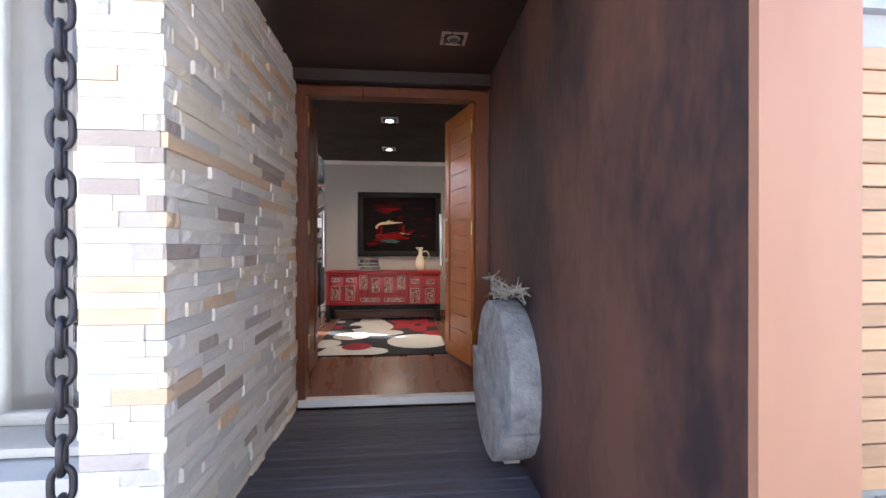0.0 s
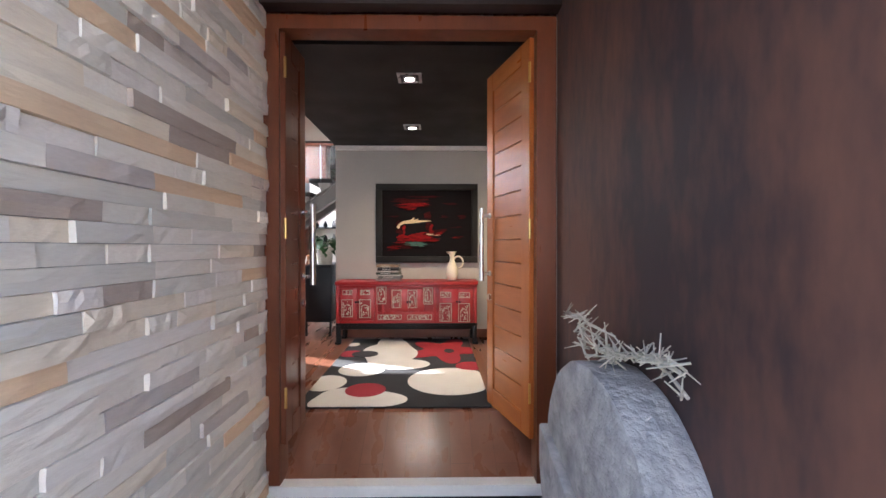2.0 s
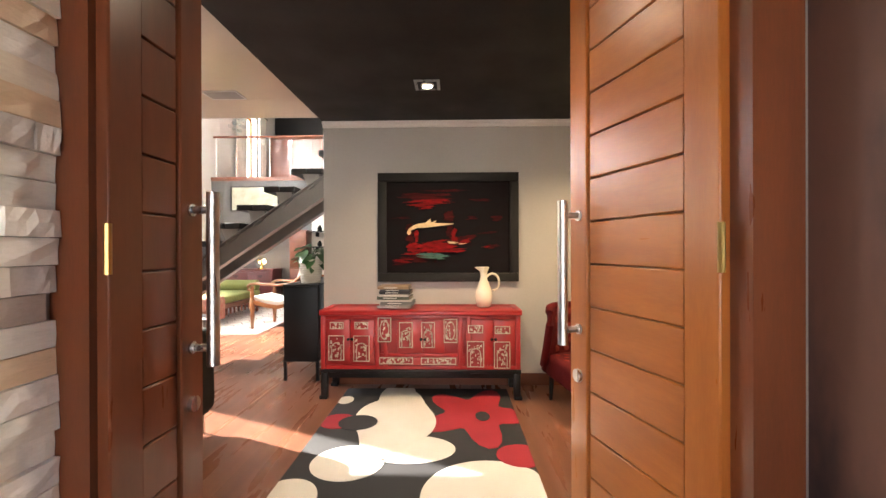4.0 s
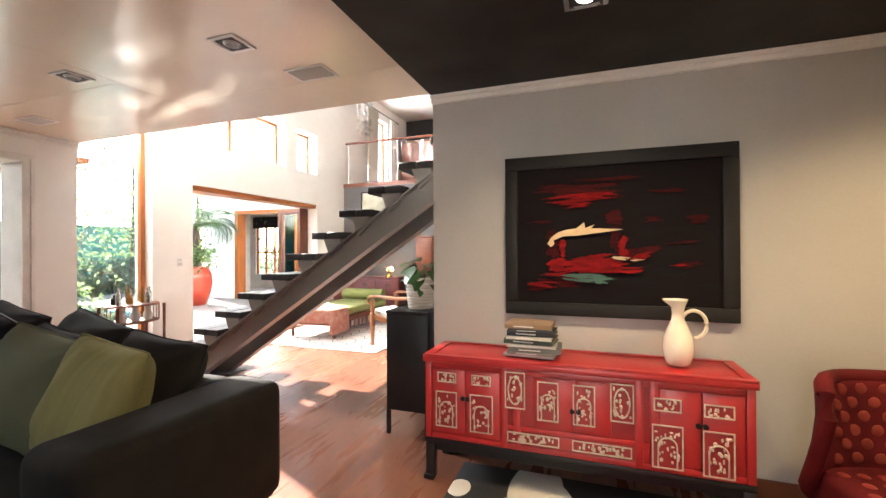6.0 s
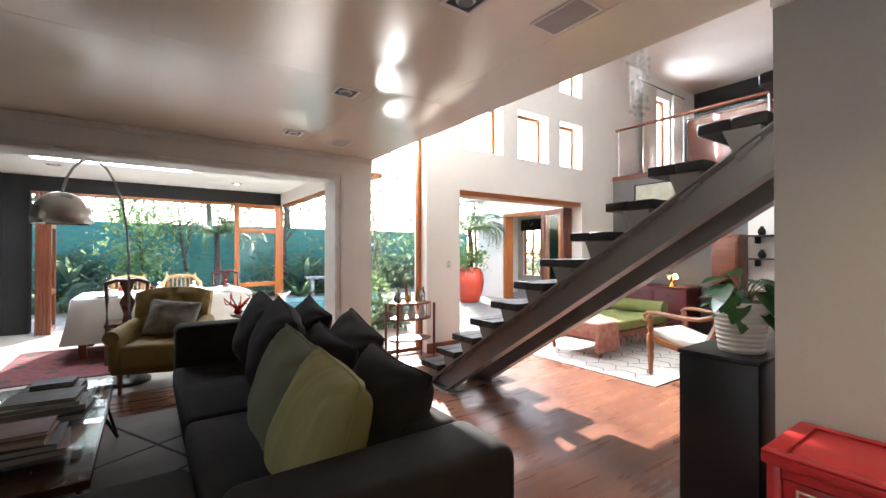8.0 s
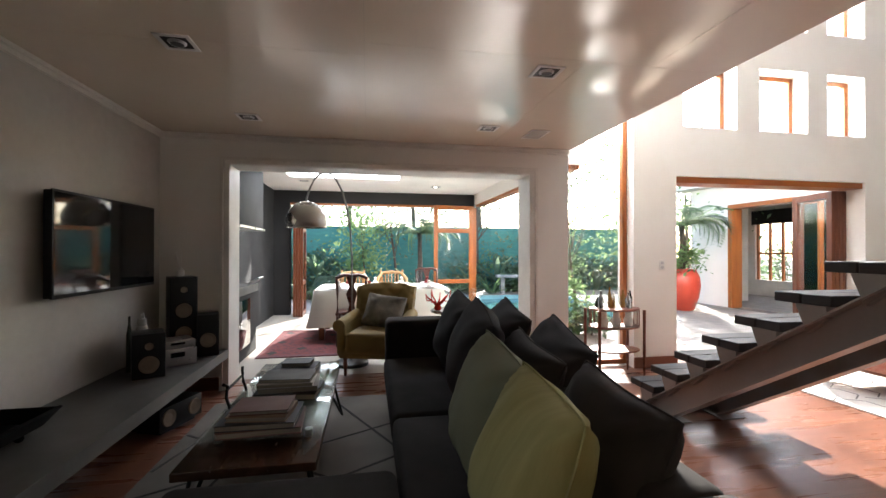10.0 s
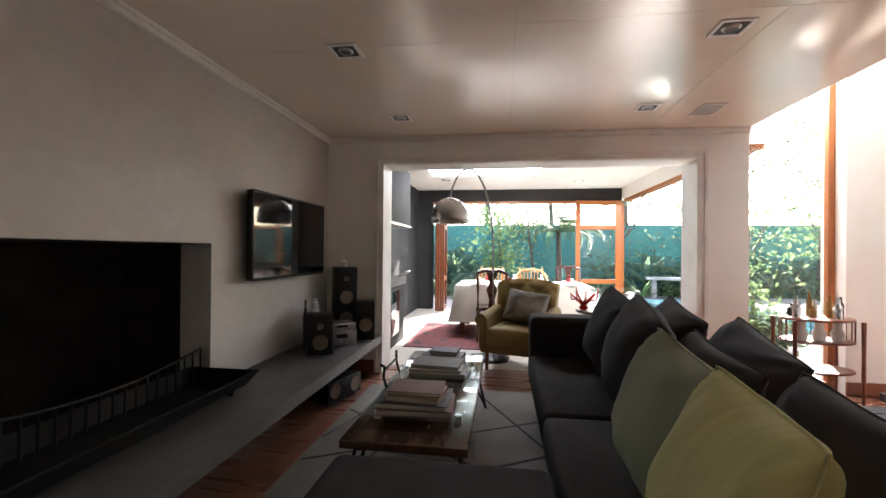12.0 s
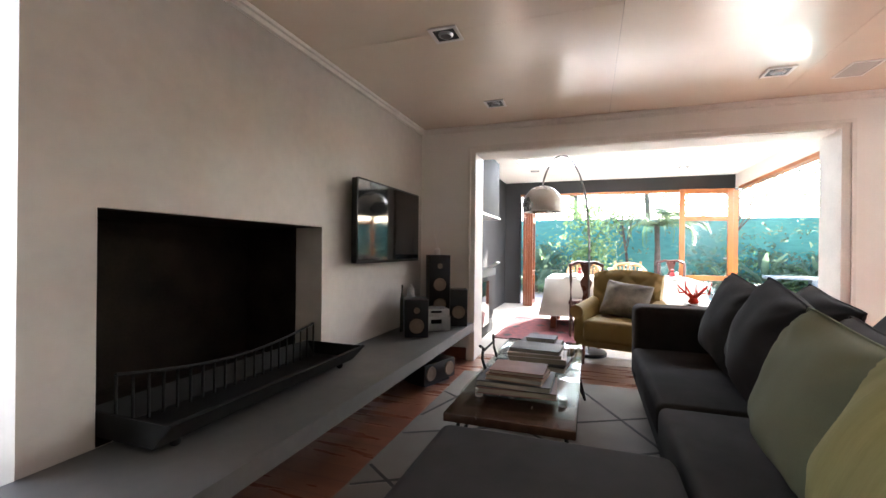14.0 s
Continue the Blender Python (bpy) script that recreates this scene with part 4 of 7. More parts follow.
for k in range(10):
    z_ = 0.006 + k * 0.021
    prof += [(0.088 + 0.0022 * k, z_), (0.092 + 0.0022 * k, z_ + 0.011), (0.088 + 0.0022 * k, z_ + 0.02)]
prof += [(0.108, 0.222), (0.098, 0.222), (0.095, 0.19)]
lathe(bm, prof, n=28)
part("pot", bm, mat("cream_ribbed_pot", (0.55, 0.50, 0.42), (0.45, 0.40, 0.33), 0.7), pp)
LEAF = mat("dark_green_leaf", (0.035, 0.10, 0.022), (0.018, 0.055, 0.014), 0.38, scale=6, vary=0.2)


def leaf_mesh(length, width, curl=0.25, fold=0.15):
    bm = bmesh.new()
    n = 6
    rows = []
    for k in range(n + 1):
        u = k / n
        w = width * math.sin(math.pi * min(1, u * 0.92 + 0.06)) ** 0.8 / 2
        z_ = -curl * length * u * u
        rows.append([bm.verts.new((length * u, -w, z_ + fold * w)), bm.verts.new((length * u, 0, z_)), bm.verts.new((length * u, w, z_ + fold * w))])
    for a, b in zip(rows, rows[1:]):
        for j in range(2):
            bm.faces.new((a[j], a[j + 1], b[j + 1], b[j]))
    return bm


rng = random.Random(21)
lm = mesh_of("leaf", leaf_mesh(0.13, 0.075, 0.3), LEAF, "all")
bm = bmesh.new()
for k in range(34):
    a, h, r = rng.uniform(0, math.tau), rng.uniform(0.20, 0.34), rng.uniform(0.02, 0.10)
    p = (r * math.cos(a), r * math.sin(a), h)
    sweep(bm, [(r * 0.2 * math.cos(a), r * 0.2 * math.sin(a), 0.17), (r * 0.6 * math.cos(a), r * 0.6 * math.sin(a), h * 0.9), p], 0.0025, 5)
    o = new("leaf", lm)
    o.parent = pp
    o.matrix_basis = pose(*p, rng.uniform(-25, 25), rng.uniform(-20, 45), math.degrees(a) + rng.uniform(-40, 40)) @ Matrix.Scale(rng.uniform(0.8, 1.25), 4)
part("stems", bm, LEAF, pp)
# ---- living room ----
def pillow(w, h, d, n=26, pinch=0.16, seed=0):
    """A feather cushion on its lower edge, facing -y: drawn-out corners, hollow edges, creases that run in from the corners."""
    bm = bmesh.new()
    rng = random.Random(seed)
    ph = [rng.uniform(0, 6.28) for _ in range(4)]
    for s in (-1, 1):
        g = []
        for i in range(n + 1):
            row = []
            for j in range(n + 1):
                u, v = 2 * i / n - 1, 2 * j / n - 1
                k = 1 - pinch * (1 - u * u) * v * v * 0.55
                m_ = 1 - pinch * (1 - v * v) * u * u * 0.55
                k, m_ = k * math.sqrt(1 - 0.11 * u ** 4), m_ * math.sqrt(1 - 0.11 * v ** 4)
                t = (max(0, 1 - abs(u) ** 2.6) * max(0, 1 - abs(v) ** 2.6)) ** 0.5
                env = min(1, t * 2.5)
                fat = 0.9 - 0.22 * v
                crease = 0.0
                for c, (cu, cv) in enumerate(((-1, -1), (1, -1), (1, 1), (-1, 1))):
                    du, dv = u - cu, v - cv
                    r = math.hypot(du, dv)
                    crease += math.exp(-(r / 0.75) ** 2) * math.sin(math.atan2(dv * cv, du * cu) * 9 + ph[c] + s)
                y = s * d / 2 * t * fat + s * env * (0.010 * crease + 0.016 * noise.noise(Vector((u * 1.7 + seed, v * 1.7, s * 2.0))))
                y += 0.05 * d * math.sin(2.2 * u + ph[0]) * v * v
                row.append(bm.verts.new((u * w / 2 * m_, y, h / 2 + v * h / 2 * k)))
            g.append(row)
        for i in range(n):
            for j in range(n):
                bm.faces.new((g[i][j], g[i + 1][j], g[i + 1][j + 1], g[i][j + 1]))
    bmesh.ops.remove_doubles(bm, verts=bm.verts[:], dist=0.0006)
    return bm


def pillow_edge(w, h, d, n=26, pinch=0.16, seed=0):
    """The corded seam round a cushion."""
    bm = bmesh.new()
    rng = random.Random(seed)
    ph = rng.uniform(0, 6.28)
    line = [(-1 + 2 * k / n, -1) for k in range(n)] + [(1, -1 + 2 * k / n) for k in range(n)] + [(1 - 2 * k / n, 1) for k in range(n)] + [(-1, 1 - 2 * k / n) for k in range(n + 1)]
    pts = []
    for u, v in line:
        k = (1 - pinch * (1 - u * u) * v * v * 0.55) * math.sqrt(1 - 0.11 * u ** 4)
        m_ = (1 - pinch * (1 - v * v) * u * u * 0.55) * math.sqrt(1 - 0.11 * v ** 4)
        pts.append((u * w / 2 * m_, 0.05 * d * math.sin(2.2 * u + ph) * v * v, h / 2 + v * h / 2 * k))
    sweep(bm, pts, 0.0045, 6)
    return bm


DARK_CUSH = mat("charcoal_linen", (0.034, 0.030, 0.029), (0.022, 0.0195, 0.019), 0.9, spec=0.12, scale=5, fine=350, bump=0.5, depth=0.002)
GREEN_C = mat("lime_green_corduroy", (0.235, 0.22, 0.095), (0.19, 0.175, 0.075), 0.9, spec=0.15, scale=3, fine=30, bump=0.5, stretch=(14, 1, 1), depth=0.003)
SAGE_C = mat("sage_green_linen", (0.14, 0.145, 0.09), (0.105, 0.11, 0.07), 0.9, spec=0.15, scale=3, fine=300, bump=0.4)

so = thing("sofa", pose(0, 0, 0), "charcoal fabric corner sofa with a chaise on thin legs", "sofa")
part("base", bx(-4.55, 4.48, 0.12, -1.60, 5.28, 0.26, bevel=0.02), FABRIC, so)
part("backrest", bx(-4.43, 5.06, 0.13, -1.86, 5.30, 0.66, bevel=0.05, seg=4), FABRIC, so)
part("armrest", bx(-4.70, 4.47, 0.13, -4.42, 5.29, 0.72, bevel=0.05, seg=4), FABRIC, so)
part("armrest", bx(-1.88, 4.44, 0.13, -1.57, 5.31, 0.67, bevel=0.06, seg=4), FABRIC, so)
part("seat_cushion", bx(-4.41, 4.45, 0.25, -3.16, 5.07, 0.42, bevel=0.04, seg=3), FABRIC, so)
part("seat_cushion", bx(-3.15, 4.45, 0.25, -1.89, 5.07, 0.42, bevel=0.04, seg=3), FABRIC, so)
part("chaise_base", bx(-2.60, 3.60, 0.12, -1.62, 4.47, 0.26, bevel=0.02), FABRIC, so)
part("chaise_cushion", bx(-2.63, 3.57, 0.25, -1.60, 4.44, 0.42, bevel=0.045, seg=3), FABRIC, so)
for x, y in ((-1.63, 5.24), (-4.62, 5.24), (-4.62, 4.53), (-2.54, 3.64), (-1.68, 3.64), (-1.63, 4.5)):
    bm = bmesh.new()
    rod(bm, (x, y, 0), (x, y, 0.125), 0.010, n=10)
    part("leg", bm, STEEL, so, "thin steel leg")


SEEDS = iter(range(3, 40))


def cushion(x, y, z, w, h, d, rx, rz, material, label, roll=0):
    seed = next(SEEDS)
    o = part("cushion", pillow(w, h, d, seed=seed), material, None, smooth="all")
    tagged(o, label, "cushion", "cushions on the sofa")
    part("piping", pillow_edge(w, h, d, seed=seed), material, o)
    o.matrix_basis = pose(x, y, z, 0, 0, rz) @ pose(0, 0, 0, rx, 0, 0) @ Matrix.Translation((0, 0, h / 2)) @ pose(0, 0, 0, 0, roll, 0) @ Matrix.Translation((0, 0, -h / 2))
    return o


cushion(-2.09, 4.76, 0.41, 0.42, 0.51, 0.34, -12, 4, GREEN_C, "lime green corduroy cushion leaning on the sofa back", 9)
cushion(-2.51, 4.77, 0.41, 0.49, 0.53, 0.32, -10, 3, SAGE_C, "sage green linen cushion leaning on the sofa back", 9)
cushion(-2.16, 5.03, 0.42, 0.50, 0.47, 0.30, -16, 8, DARK_CUSH, "charcoal cushion resting against the sofa corner", 8)
cushion(-2.88, 5.03, 0.42, 0.56, 0.46, 0.30, -16, 4, DARK_CUSH, "charcoal linen cushion on the sofa seat", 8)
cushion(-3.30, 4.90, 0.43, 0.60, 0.56, 0.34, -10, -2, DARK_CUSH, "charcoal linen cushion on the sofa seat", 10)
cushion(-3.92, 4.92, 0.43, 0.60, 0.56, 0.32, -12, 2, DARK_CUSH, "charcoal linen cushion at the sofa end", 8)
cushion(-3.02, 5.20, 0.52, 0.66, 0.42, 0.24, -30, 2, DARK_CUSH, "charcoal cushion slumped over the sofa back", 12)
cushion(-3.72, 5.18, 0.54, 0.64, 0.42, 0.24, -24, 3, DARK_CUSH, "charcoal cushion slumped over the sofa back", 10)

# hearth bench
bn = slab("hearth_bench", CONCRETE, "long polished cement hearth bench", "bench", (LX, 2.43, 0.305, -1.20, 3.03, 0.387), (LX, 2.43, 0.0, -1.20, 2.62, 0.305))
# fire grate
fg = thing("fire_basket", pose(-2.62, 2.5, 0.388), "black iron fire basket standing in the hearth", "fire basket")
bm = bmesh.new()
prism(bm, [(-0.12, 0.03), (0.20, 0.03), (0.29, 0.125), (0.275, 0.13), (0.19, 0.045), (-0.10, 0.045), (-0.15, 0.13), (-0.165, 0.125)], "x", -0.72, 0.60)
for x in (-0.722, 0.592):
    prism(bm, [(-0.12, 0.032), (0.20, 0.032), (0.28, 0.124), (-0.155, 0.124)], "x", x, x + 0.01)
part("ash_tray", bm, IRON, fg)
for k in range(20):
    x = -0.66 + k * 0.064
    bm = bmesh.new()
    hgt = 0.26 - 0.07 * math.sin((k + 0.5) * math.pi / 20)
    rod(bm, (x, -0.06, 0.03), (x, -0.06, hgt), 0.006, n=6)
    part("bar", bm, IRON, fg)
bm = bmesh.new()
sweep(bm, [(-0.66 + k * 0.064, -0.06, 0.26 - 0.07 * math.sin((k + 0.5) * math.pi / 20)) for k in range(20)], 0.008, 6)
part("top_rail", bm, IRON, fg)
for x in (-0.6, 0.5):
    bm = bmesh.new()
    ball(bm, x, 0.18, 0.018, 0.02)
    part("foot", bm, IRON, fg)

# television
GLOSS_BLK = mat("screen_glass", (0.004, 0.004, 0.005), (0.005, 0.005, 0.006), 0.06, bump=0, spec=0.7, rvar=0.02)
tv = thing("television", pose(-4.235, 2.53, 1.025, 0, 0, 0), "black flat television on a wall bracket", "television")
part("housing", bx(-0.58, -0.045, 0.0, 0.58, -0.002, 0.635, bevel=0.006), BLACK, tv)
part("bezel", bx(-0.585, -0.002, -0.004, 0.585, 0.006, 0.64, bevel=0.002), BLACK, tv)
part("screen", bx(-0.572, 0.0062, 0.02, 0.572, 0.008, 0.625), GLOSS_BLK, tv)
part("bracket", bx(-0.15, -0.10, 0.2, 0.15, -0.046, 0.45), IRON, tv)

# hi-fi on the bench
CONE = mat("pale_speaker_cone", (0.22, 0.16, 0.11), (0.15, 0.11, 0.08), 0.6)


def speaker(x, y, z, w, d, h, rz, drivers, label):
    t = thing("loudspeaker", pose(x, y, z, 0, 0, rz), label, "loudspeaker")
    part("cabinet", bx(-w / 2, -d / 2, 0, w / 2, d / 2, h, bevel=0.005), BLACK, t)
    for dz, r in drivers:
        bm = bmesh.new()
        lathe(bm, [(0.0, -0.012), (r * 0.3, -0.004), (r * 0.35, -0.012), (r * 0.8, 0.004), (r, 0.006), (r * 1.08, 0.0)], n=20)
        bmesh.ops.transform(bm, matrix=pose(0, d / 2 + 0.004, dz, -90), verts=bm.verts[:])
        dv = part("driver", bm, CONE, t, "pale speaker cone")
        bm = bmesh.new()
        lathe(bm, [(r, -0.004), (r * 1.08, 0.004), (r * 1.18, 0.003), (r * 1.2, -0.004)], n=20)
        bmesh.ops.transform(bm, matrix=pose(0, d / 2 + 0.004, dz, -90), verts=bm.verts[:])
        part("surround", bm, IRON, dv)
    return t


speaker(-4.33, 2.72, 0.388, 0.20, 0.24, 0.32, -62, ((0.10, 0.06), (0.23, 0.025)), "black bookshelf loudspeaker on the bench")
speaker(-4.95, 2.915, 0.388, 0.17, 0.2, 0.36, -70, ((0.14, 0.06),), "squat black loudspeaker on the bench")
speaker(-4.97, 2.69, 0.388, 0.21, 0.24, 0.69, -60, ((0.20, 0.06), (0.40, 0.06), (0.58, 0.025)), "tall black loudspeaker on the bench")
SILVER = mat("silver_hifi_face", (0.40, 0.40, 0.39), (0.33, 0.33, 0.32), 0.3, 0.6, bump=0.05)
for z, h, w, lab in ((0.388, 0.135, 0.27, "silver stereo amplifier on the bench"), (0.525, 0.06, 0.25, "slim silver disc player on the amplifier")):
    t = thing("amplifier", pose(-4.66, 2.76, z, 0, 0, -55), lab, "hi-fi unit")
    part("case", bx(-w / 2, -0.11, 0, w / 2, 0.11, h, bevel=0.003), BLACK if h > 0.1 else SILVER, t)
    part("front_panel", bx(-w / 2, 0.111, 0, w / 2, 0.118, h, bevel=0.002), SILVER, t)
    part("display", bx(-0.05, 0.1182, h * 0.5, 0.05, 0.1195, h * 0.78), GLOSS_BLK, t)
    for k in range(3):
        bm = bmesh.new()
        rod(bm, (-0.09 + k * 0.09, 0.118, h * 0.25), (-0.09 + k * 0.09, 0.132, h * 0.25), 0.013 if h > 0.1 else 0.006, n=14)
        part("knob", bm, SILVER, t)
bm = bmesh.new()
lathe(bm, [(0.05, 0), (0.055, 0.01), (0.045, 0.03), (0.05, 0.2), (0.055, 0.26), (0.04, 0.32), (0.03, 0.34), (0.036, 0.36), (0.03, 0.39), (0.0, 0.40)], n=14)
rod(bm, (-0.012, 0, 0.38), (-0.022, 0, 0.43), 0.01, 0.003, 8)
rod(bm, (0.012, 0, 0.38), (0.022, 0, 0.43), 0.01, 0.003, 8)
tagged(part("statuette", bm, mat("pale_grey_stone", (0.45, 0.43, 0.40), rough=0.7), None), "pale grey animal statuette beside the amplifier", "statuette").location = (-4.5, 2.60, 0.388)
bm = bmesh.new()
lathe(bm, [(0.018, 0), (0.02, 0.28), (0.008, 0.36), (0.008, 0.42), (0.0, 0.425)], n=12)
tagged(part("bottle", bm, mat("dark_bottle_glass", (0.04, 0.045, 0.03), rough=0.1), None), "slim dark bottle on the bench", "bottle").location = (-4.42, 2.55, 0.388)
t = thing("reed_diffuser", pose(-4.97, 2.68, 1.079), "white reed diffuser standing on the loudspeaker", "diffuser")
bm = bmesh.new()
lathe(bm, [(0.03, 0), (0.032, 0.05), (0.012, 0.07), (0.012, 0.08)], n=14)
part("flask", bm, TRIM_W, t)
rng = random.Random(4)
for k in range(6):
    bm = bmesh.new()
    rod(bm, (0, 0, 0.03), (rng.uniform(-0.06, 0.06), rng.uniform(-0.06, 0.06), 0.22), 0.002, n=5)
    part("reed", bm, TRIM_W, t)
t = thing("centre_speaker", pose(-4.35, 2.84, 0.0, 0, 0, -20), "black centre loudspeaker on the floor under the bench", "loudspeaker")
part("cabinet", bx(-0.2, -0.13, 0.03, 0.2, 0.13, 0.19, bevel=0.006), BLACK, t)
part("plinth", bx(-0.16, -0.1, 0, 0.16, 0.1, 0.029), BLACK, t)
for x in (-0.12, 0.12):
    bm = bmesh.new()
    lathe(bm, [(0.0, -0.01), (0.018, -0.004), (0.02, -0.01), (0.05, 0.004), (0.058, 0.004), (0.06, -0.004)], n=20)
    bmesh.ops.transform(bm, matrix=pose(x, 0.135, 0.11, -90), verts=bm.verts[:])
    part("driver", bm, CONE, t)

# grey rug with crossing lines
lr = thing("living_rug", pose(0, 0, 0), "grey wool rug with thin dark crossing lines", "rug")
part("rug_field", bx(-4.72, 3.06, 0.001, -2.05, 4.75, 0.014, bevel=0.004), mat("grey_wool", (0.165, 0.148, 0.13), (0.11, 0.098, 0.085), 0.95, scale=2.5, fine=350, bump=0.6), lr)
LINE = mat("dark_wool_line", (0.03, 0.027, 0.026), rough=0.95)
for (x0, y0), (x1, y1) in (((-4.7, 4.0), (-3.2, 4.74)), ((-4.1, 3.08), (-2.9, 4.74)), ((-4.7, 3.4), (-3.6, 3.08)), ((-3.3, 3.08), (-4.2, 4.74)), ((-2.7, 3.08), (-3.7, 4.74)), ((-2.9, 3.08), (-2.1, 4.2)), ((-4.7, 3.7), (-2.1, 3.25))):
    d = Vector((x1 - x0, y1 - y0, 0))
    part("woven_line", bx(0, -0.009, 0.0145, d.length, 0.009, 0.0165), LINE, lr, smooth=False).matrix_basis = pose(x0, y0, 0, 0, 0, math.degrees(math.atan2(d.y, d.x)))

# glass-topped coffee table on hairpin legs
ct = thing("coffee_table", pose(-3.5, 3.81, 0), "low timber coffee table with a glass top", "coffee table")
DARKWOOD = mat("dark_rosewood", (0.055, 0.028, 0.018), (0.032, 0.016, 0.011), 0.22, scale=3, stretch=(1, 6, 6))
part("timber_top", bx(-0.82, -0.30, 0.34, 0.70, 0.29, 0.38, bevel=0.006), DARKWOOD, ct)
gl = part("glass_top", bx(-0.84, -0.27, 0.418, 0.52, 0.29, 0.428, bevel=0.002), clear("table_glass", (0.92, 0.96, 0.94)), ct, "clear glass sheet")
for x in (-0.7, 0.42):
    for y in (-0.2, 0.22):
        bm = bmesh.new()
        rod(bm, (x, y, 0.38), (x, y, 0.418), 0.02, n=12)
        part("spacer", bm, STEEL, ct)
for x in (-0.72, 0.62):
    for y in (-0.24, 0.24):
        bm = bmesh.new()
        rod(bm, (x, y, 0.34), (x * 1.1, y * 1.3, 0.014), 0.009, n=8)
        rod(bm, (x * 0.7, y * 0.9, 0.34), (x * 1.1, y * 1.3, 0.014), 0.009, n=8)
        part("hairpin_leg", bm, IRON, ct)


def stack(x, y, z, rz, items, group, seed):
    rng = random.Random(seed)
    for w, d, h, c, lab in items:
        book(x + rng.uniform(-0.012, 0.012), y + rng.uniform(-0.012, 0.012), z, w, d, h, rz + rng.uniform(-7, 7), c, lab, group)
        z += h + 0.001
    return z


stack(-3.12, 3.80, 0.429, -90, ((0.38, 0.28, 0.03, 6, "thick dark picture book on the coffee table"), (0.36, 0.28, 0.03, 1, "black picture book on the coffee table"), (0.28, 0.22, 0.025, 5, "picture book with a tan photograph cover"), (0.27, 0.21, 0.02, 6, "brown covered book in a stack")), "books on the coffee table", 1)
stack(-3.62, 3.84, 0.429, -90, ((0.36, 0.27, 0.035, 1, "black picture book on the coffee table"), (0.34, 0.26, 0.03, 3, "grey picture book in a stack"), (0.32, 0.25, 0.025, 0, "pale picture book in a stack"), (0.30, 0.22, 0.02, 7, "grey book with a patterned cover")), "books on the coffee table", 2)
stack(-4.02, 3.82, 0.429, -90, ((0.30, 0.24, 0.03, 7, "grey picture book on the coffee table"), (0.28, 0.22, 0.03, 1, "black book in a stack"), (0.20, 0.15, 0.03, 4, "small dark book on a stack")), "books on the coffee table", 3)
t = thing("wire_basket", pose(-3.55, 3.60, 0.429), "black iron rack at the table edge", "rack")
for k in range(2):
    bm = bmesh.new()
    sweep(bm, [(-0.16 + 0.32 * k, -0.03, 0.0), (-0.16 + 0.32 * k, -0.05, 0.06), (-0.14 + 0.28 * k, -0.05, 0.12), (-0.18 + 0.36 * k, -0.06, 0.14)], 0.009, 7)
    part("horn", bm, IRON, t)
bm = bmesh.new()
rod(bm, (-0.16, -0.05, 0.1), (0.16, -0.05, 0.1), 0.007, n=7)
part("bar", bm, IRON, t)

# yellow buttoned armchair
OCHRE = mat("ochre_velvet", (0.26, 0.185, 0.055), (0.19, 0.13, 0.037), 0.8, scale=4, fine=250, bump=0.3)
ya = thing("armchair", pose(-5.62, 4.44, 0, 0, 0, 74), "ochre velvet button-back armchair on turned legs", "armchair")
part("seat", bx(-0.26, -0.40, 0.24, 0.26, 0.26, 0.46, bevel=0.05, seg=4), OCHRE, ya)
part("seat_frame", bx(-0.34, -0.36, 0.19, 0.34, 0.32, 0.30, bevel=0.02), OCHRE, ya)
bm = bmesh.new()
GX, GZ = 44, 30
front = []
for i in range(GX + 1):
    row = []
    for j in range(GZ + 1):
        u, v = 2 * i / GX - 1, j / GZ
        x, z_ = u * 0.35 * (1 - 0.10 * (1 - v)), 0.40 + v * (0.53 - 0.05 * abs(u) ** 3)
        p, q = (x / 0.12 + z_ / 0.11) * math.pi / 2, (x / 0.12 - z_ / 0.11) * math.pi / 2
        tuft = 0.040 * math.sqrt(abs(math.sin(p) * math.sin(q))) * (1 if z_ > 0.52 else max(0, (z_ - 0.42) * 10))
        rim = 0.05 * max(0, abs(u) - 0.85) / 0.15 + 0.05 * max(0, v - 0.88) / 0.12
        row.append(bm.verts.new((x, 0.225 + 0.20 * (z_ - 0.4) - tuft + rim - 0.05 * u * u, z_)))
    front.append(row)
rear = [[bm.verts.new((w.co.x, 0.36 + 0.22 * (w.co.z - 0.4), w.co.z)) for w in row] for row in (front[0], front[GX])]
for i in range(GX):
    for j in range(GZ):
        bm.faces.new((front[i][j], front[i + 1][j], front[i + 1][j + 1], front[i][j + 1]))
for j in range(GZ):
    bm.faces.new((front[0][j], front[0][j + 1], rear[0][j + 1], rear[0][j]))
    bm.faces.new((front[GX][j], rear[1][j], rear[1][j + 1], front[GX][j + 1]))
    bm.faces.new((rear[0][j], rear[0][j + 1], rear[1][j + 1], rear[1][j]))
bm.faces.new([front[i][GZ] for i in range(GX + 1)] + [rear[1][GZ], rear[0][GZ]])
bk = part("backrest", bm, OCHRE, ya)
for r in range(3):
    for c in range(5):
        x, z_ = -0.24 + c * 0.12 - (0.06 if r % 2 else 0), 0.605 + r * 0.11
        if abs(x) < 0.29:
            bm = bmesh.new()
            ball(bm, x, 0.222 + 0.20 * (z_ - 0.4) - 0.05 * (x / 0.34) ** 2, z_, 0.012, 0.008, 0.012, 10, 6)
            part("button", bm, OCHRE, bk)
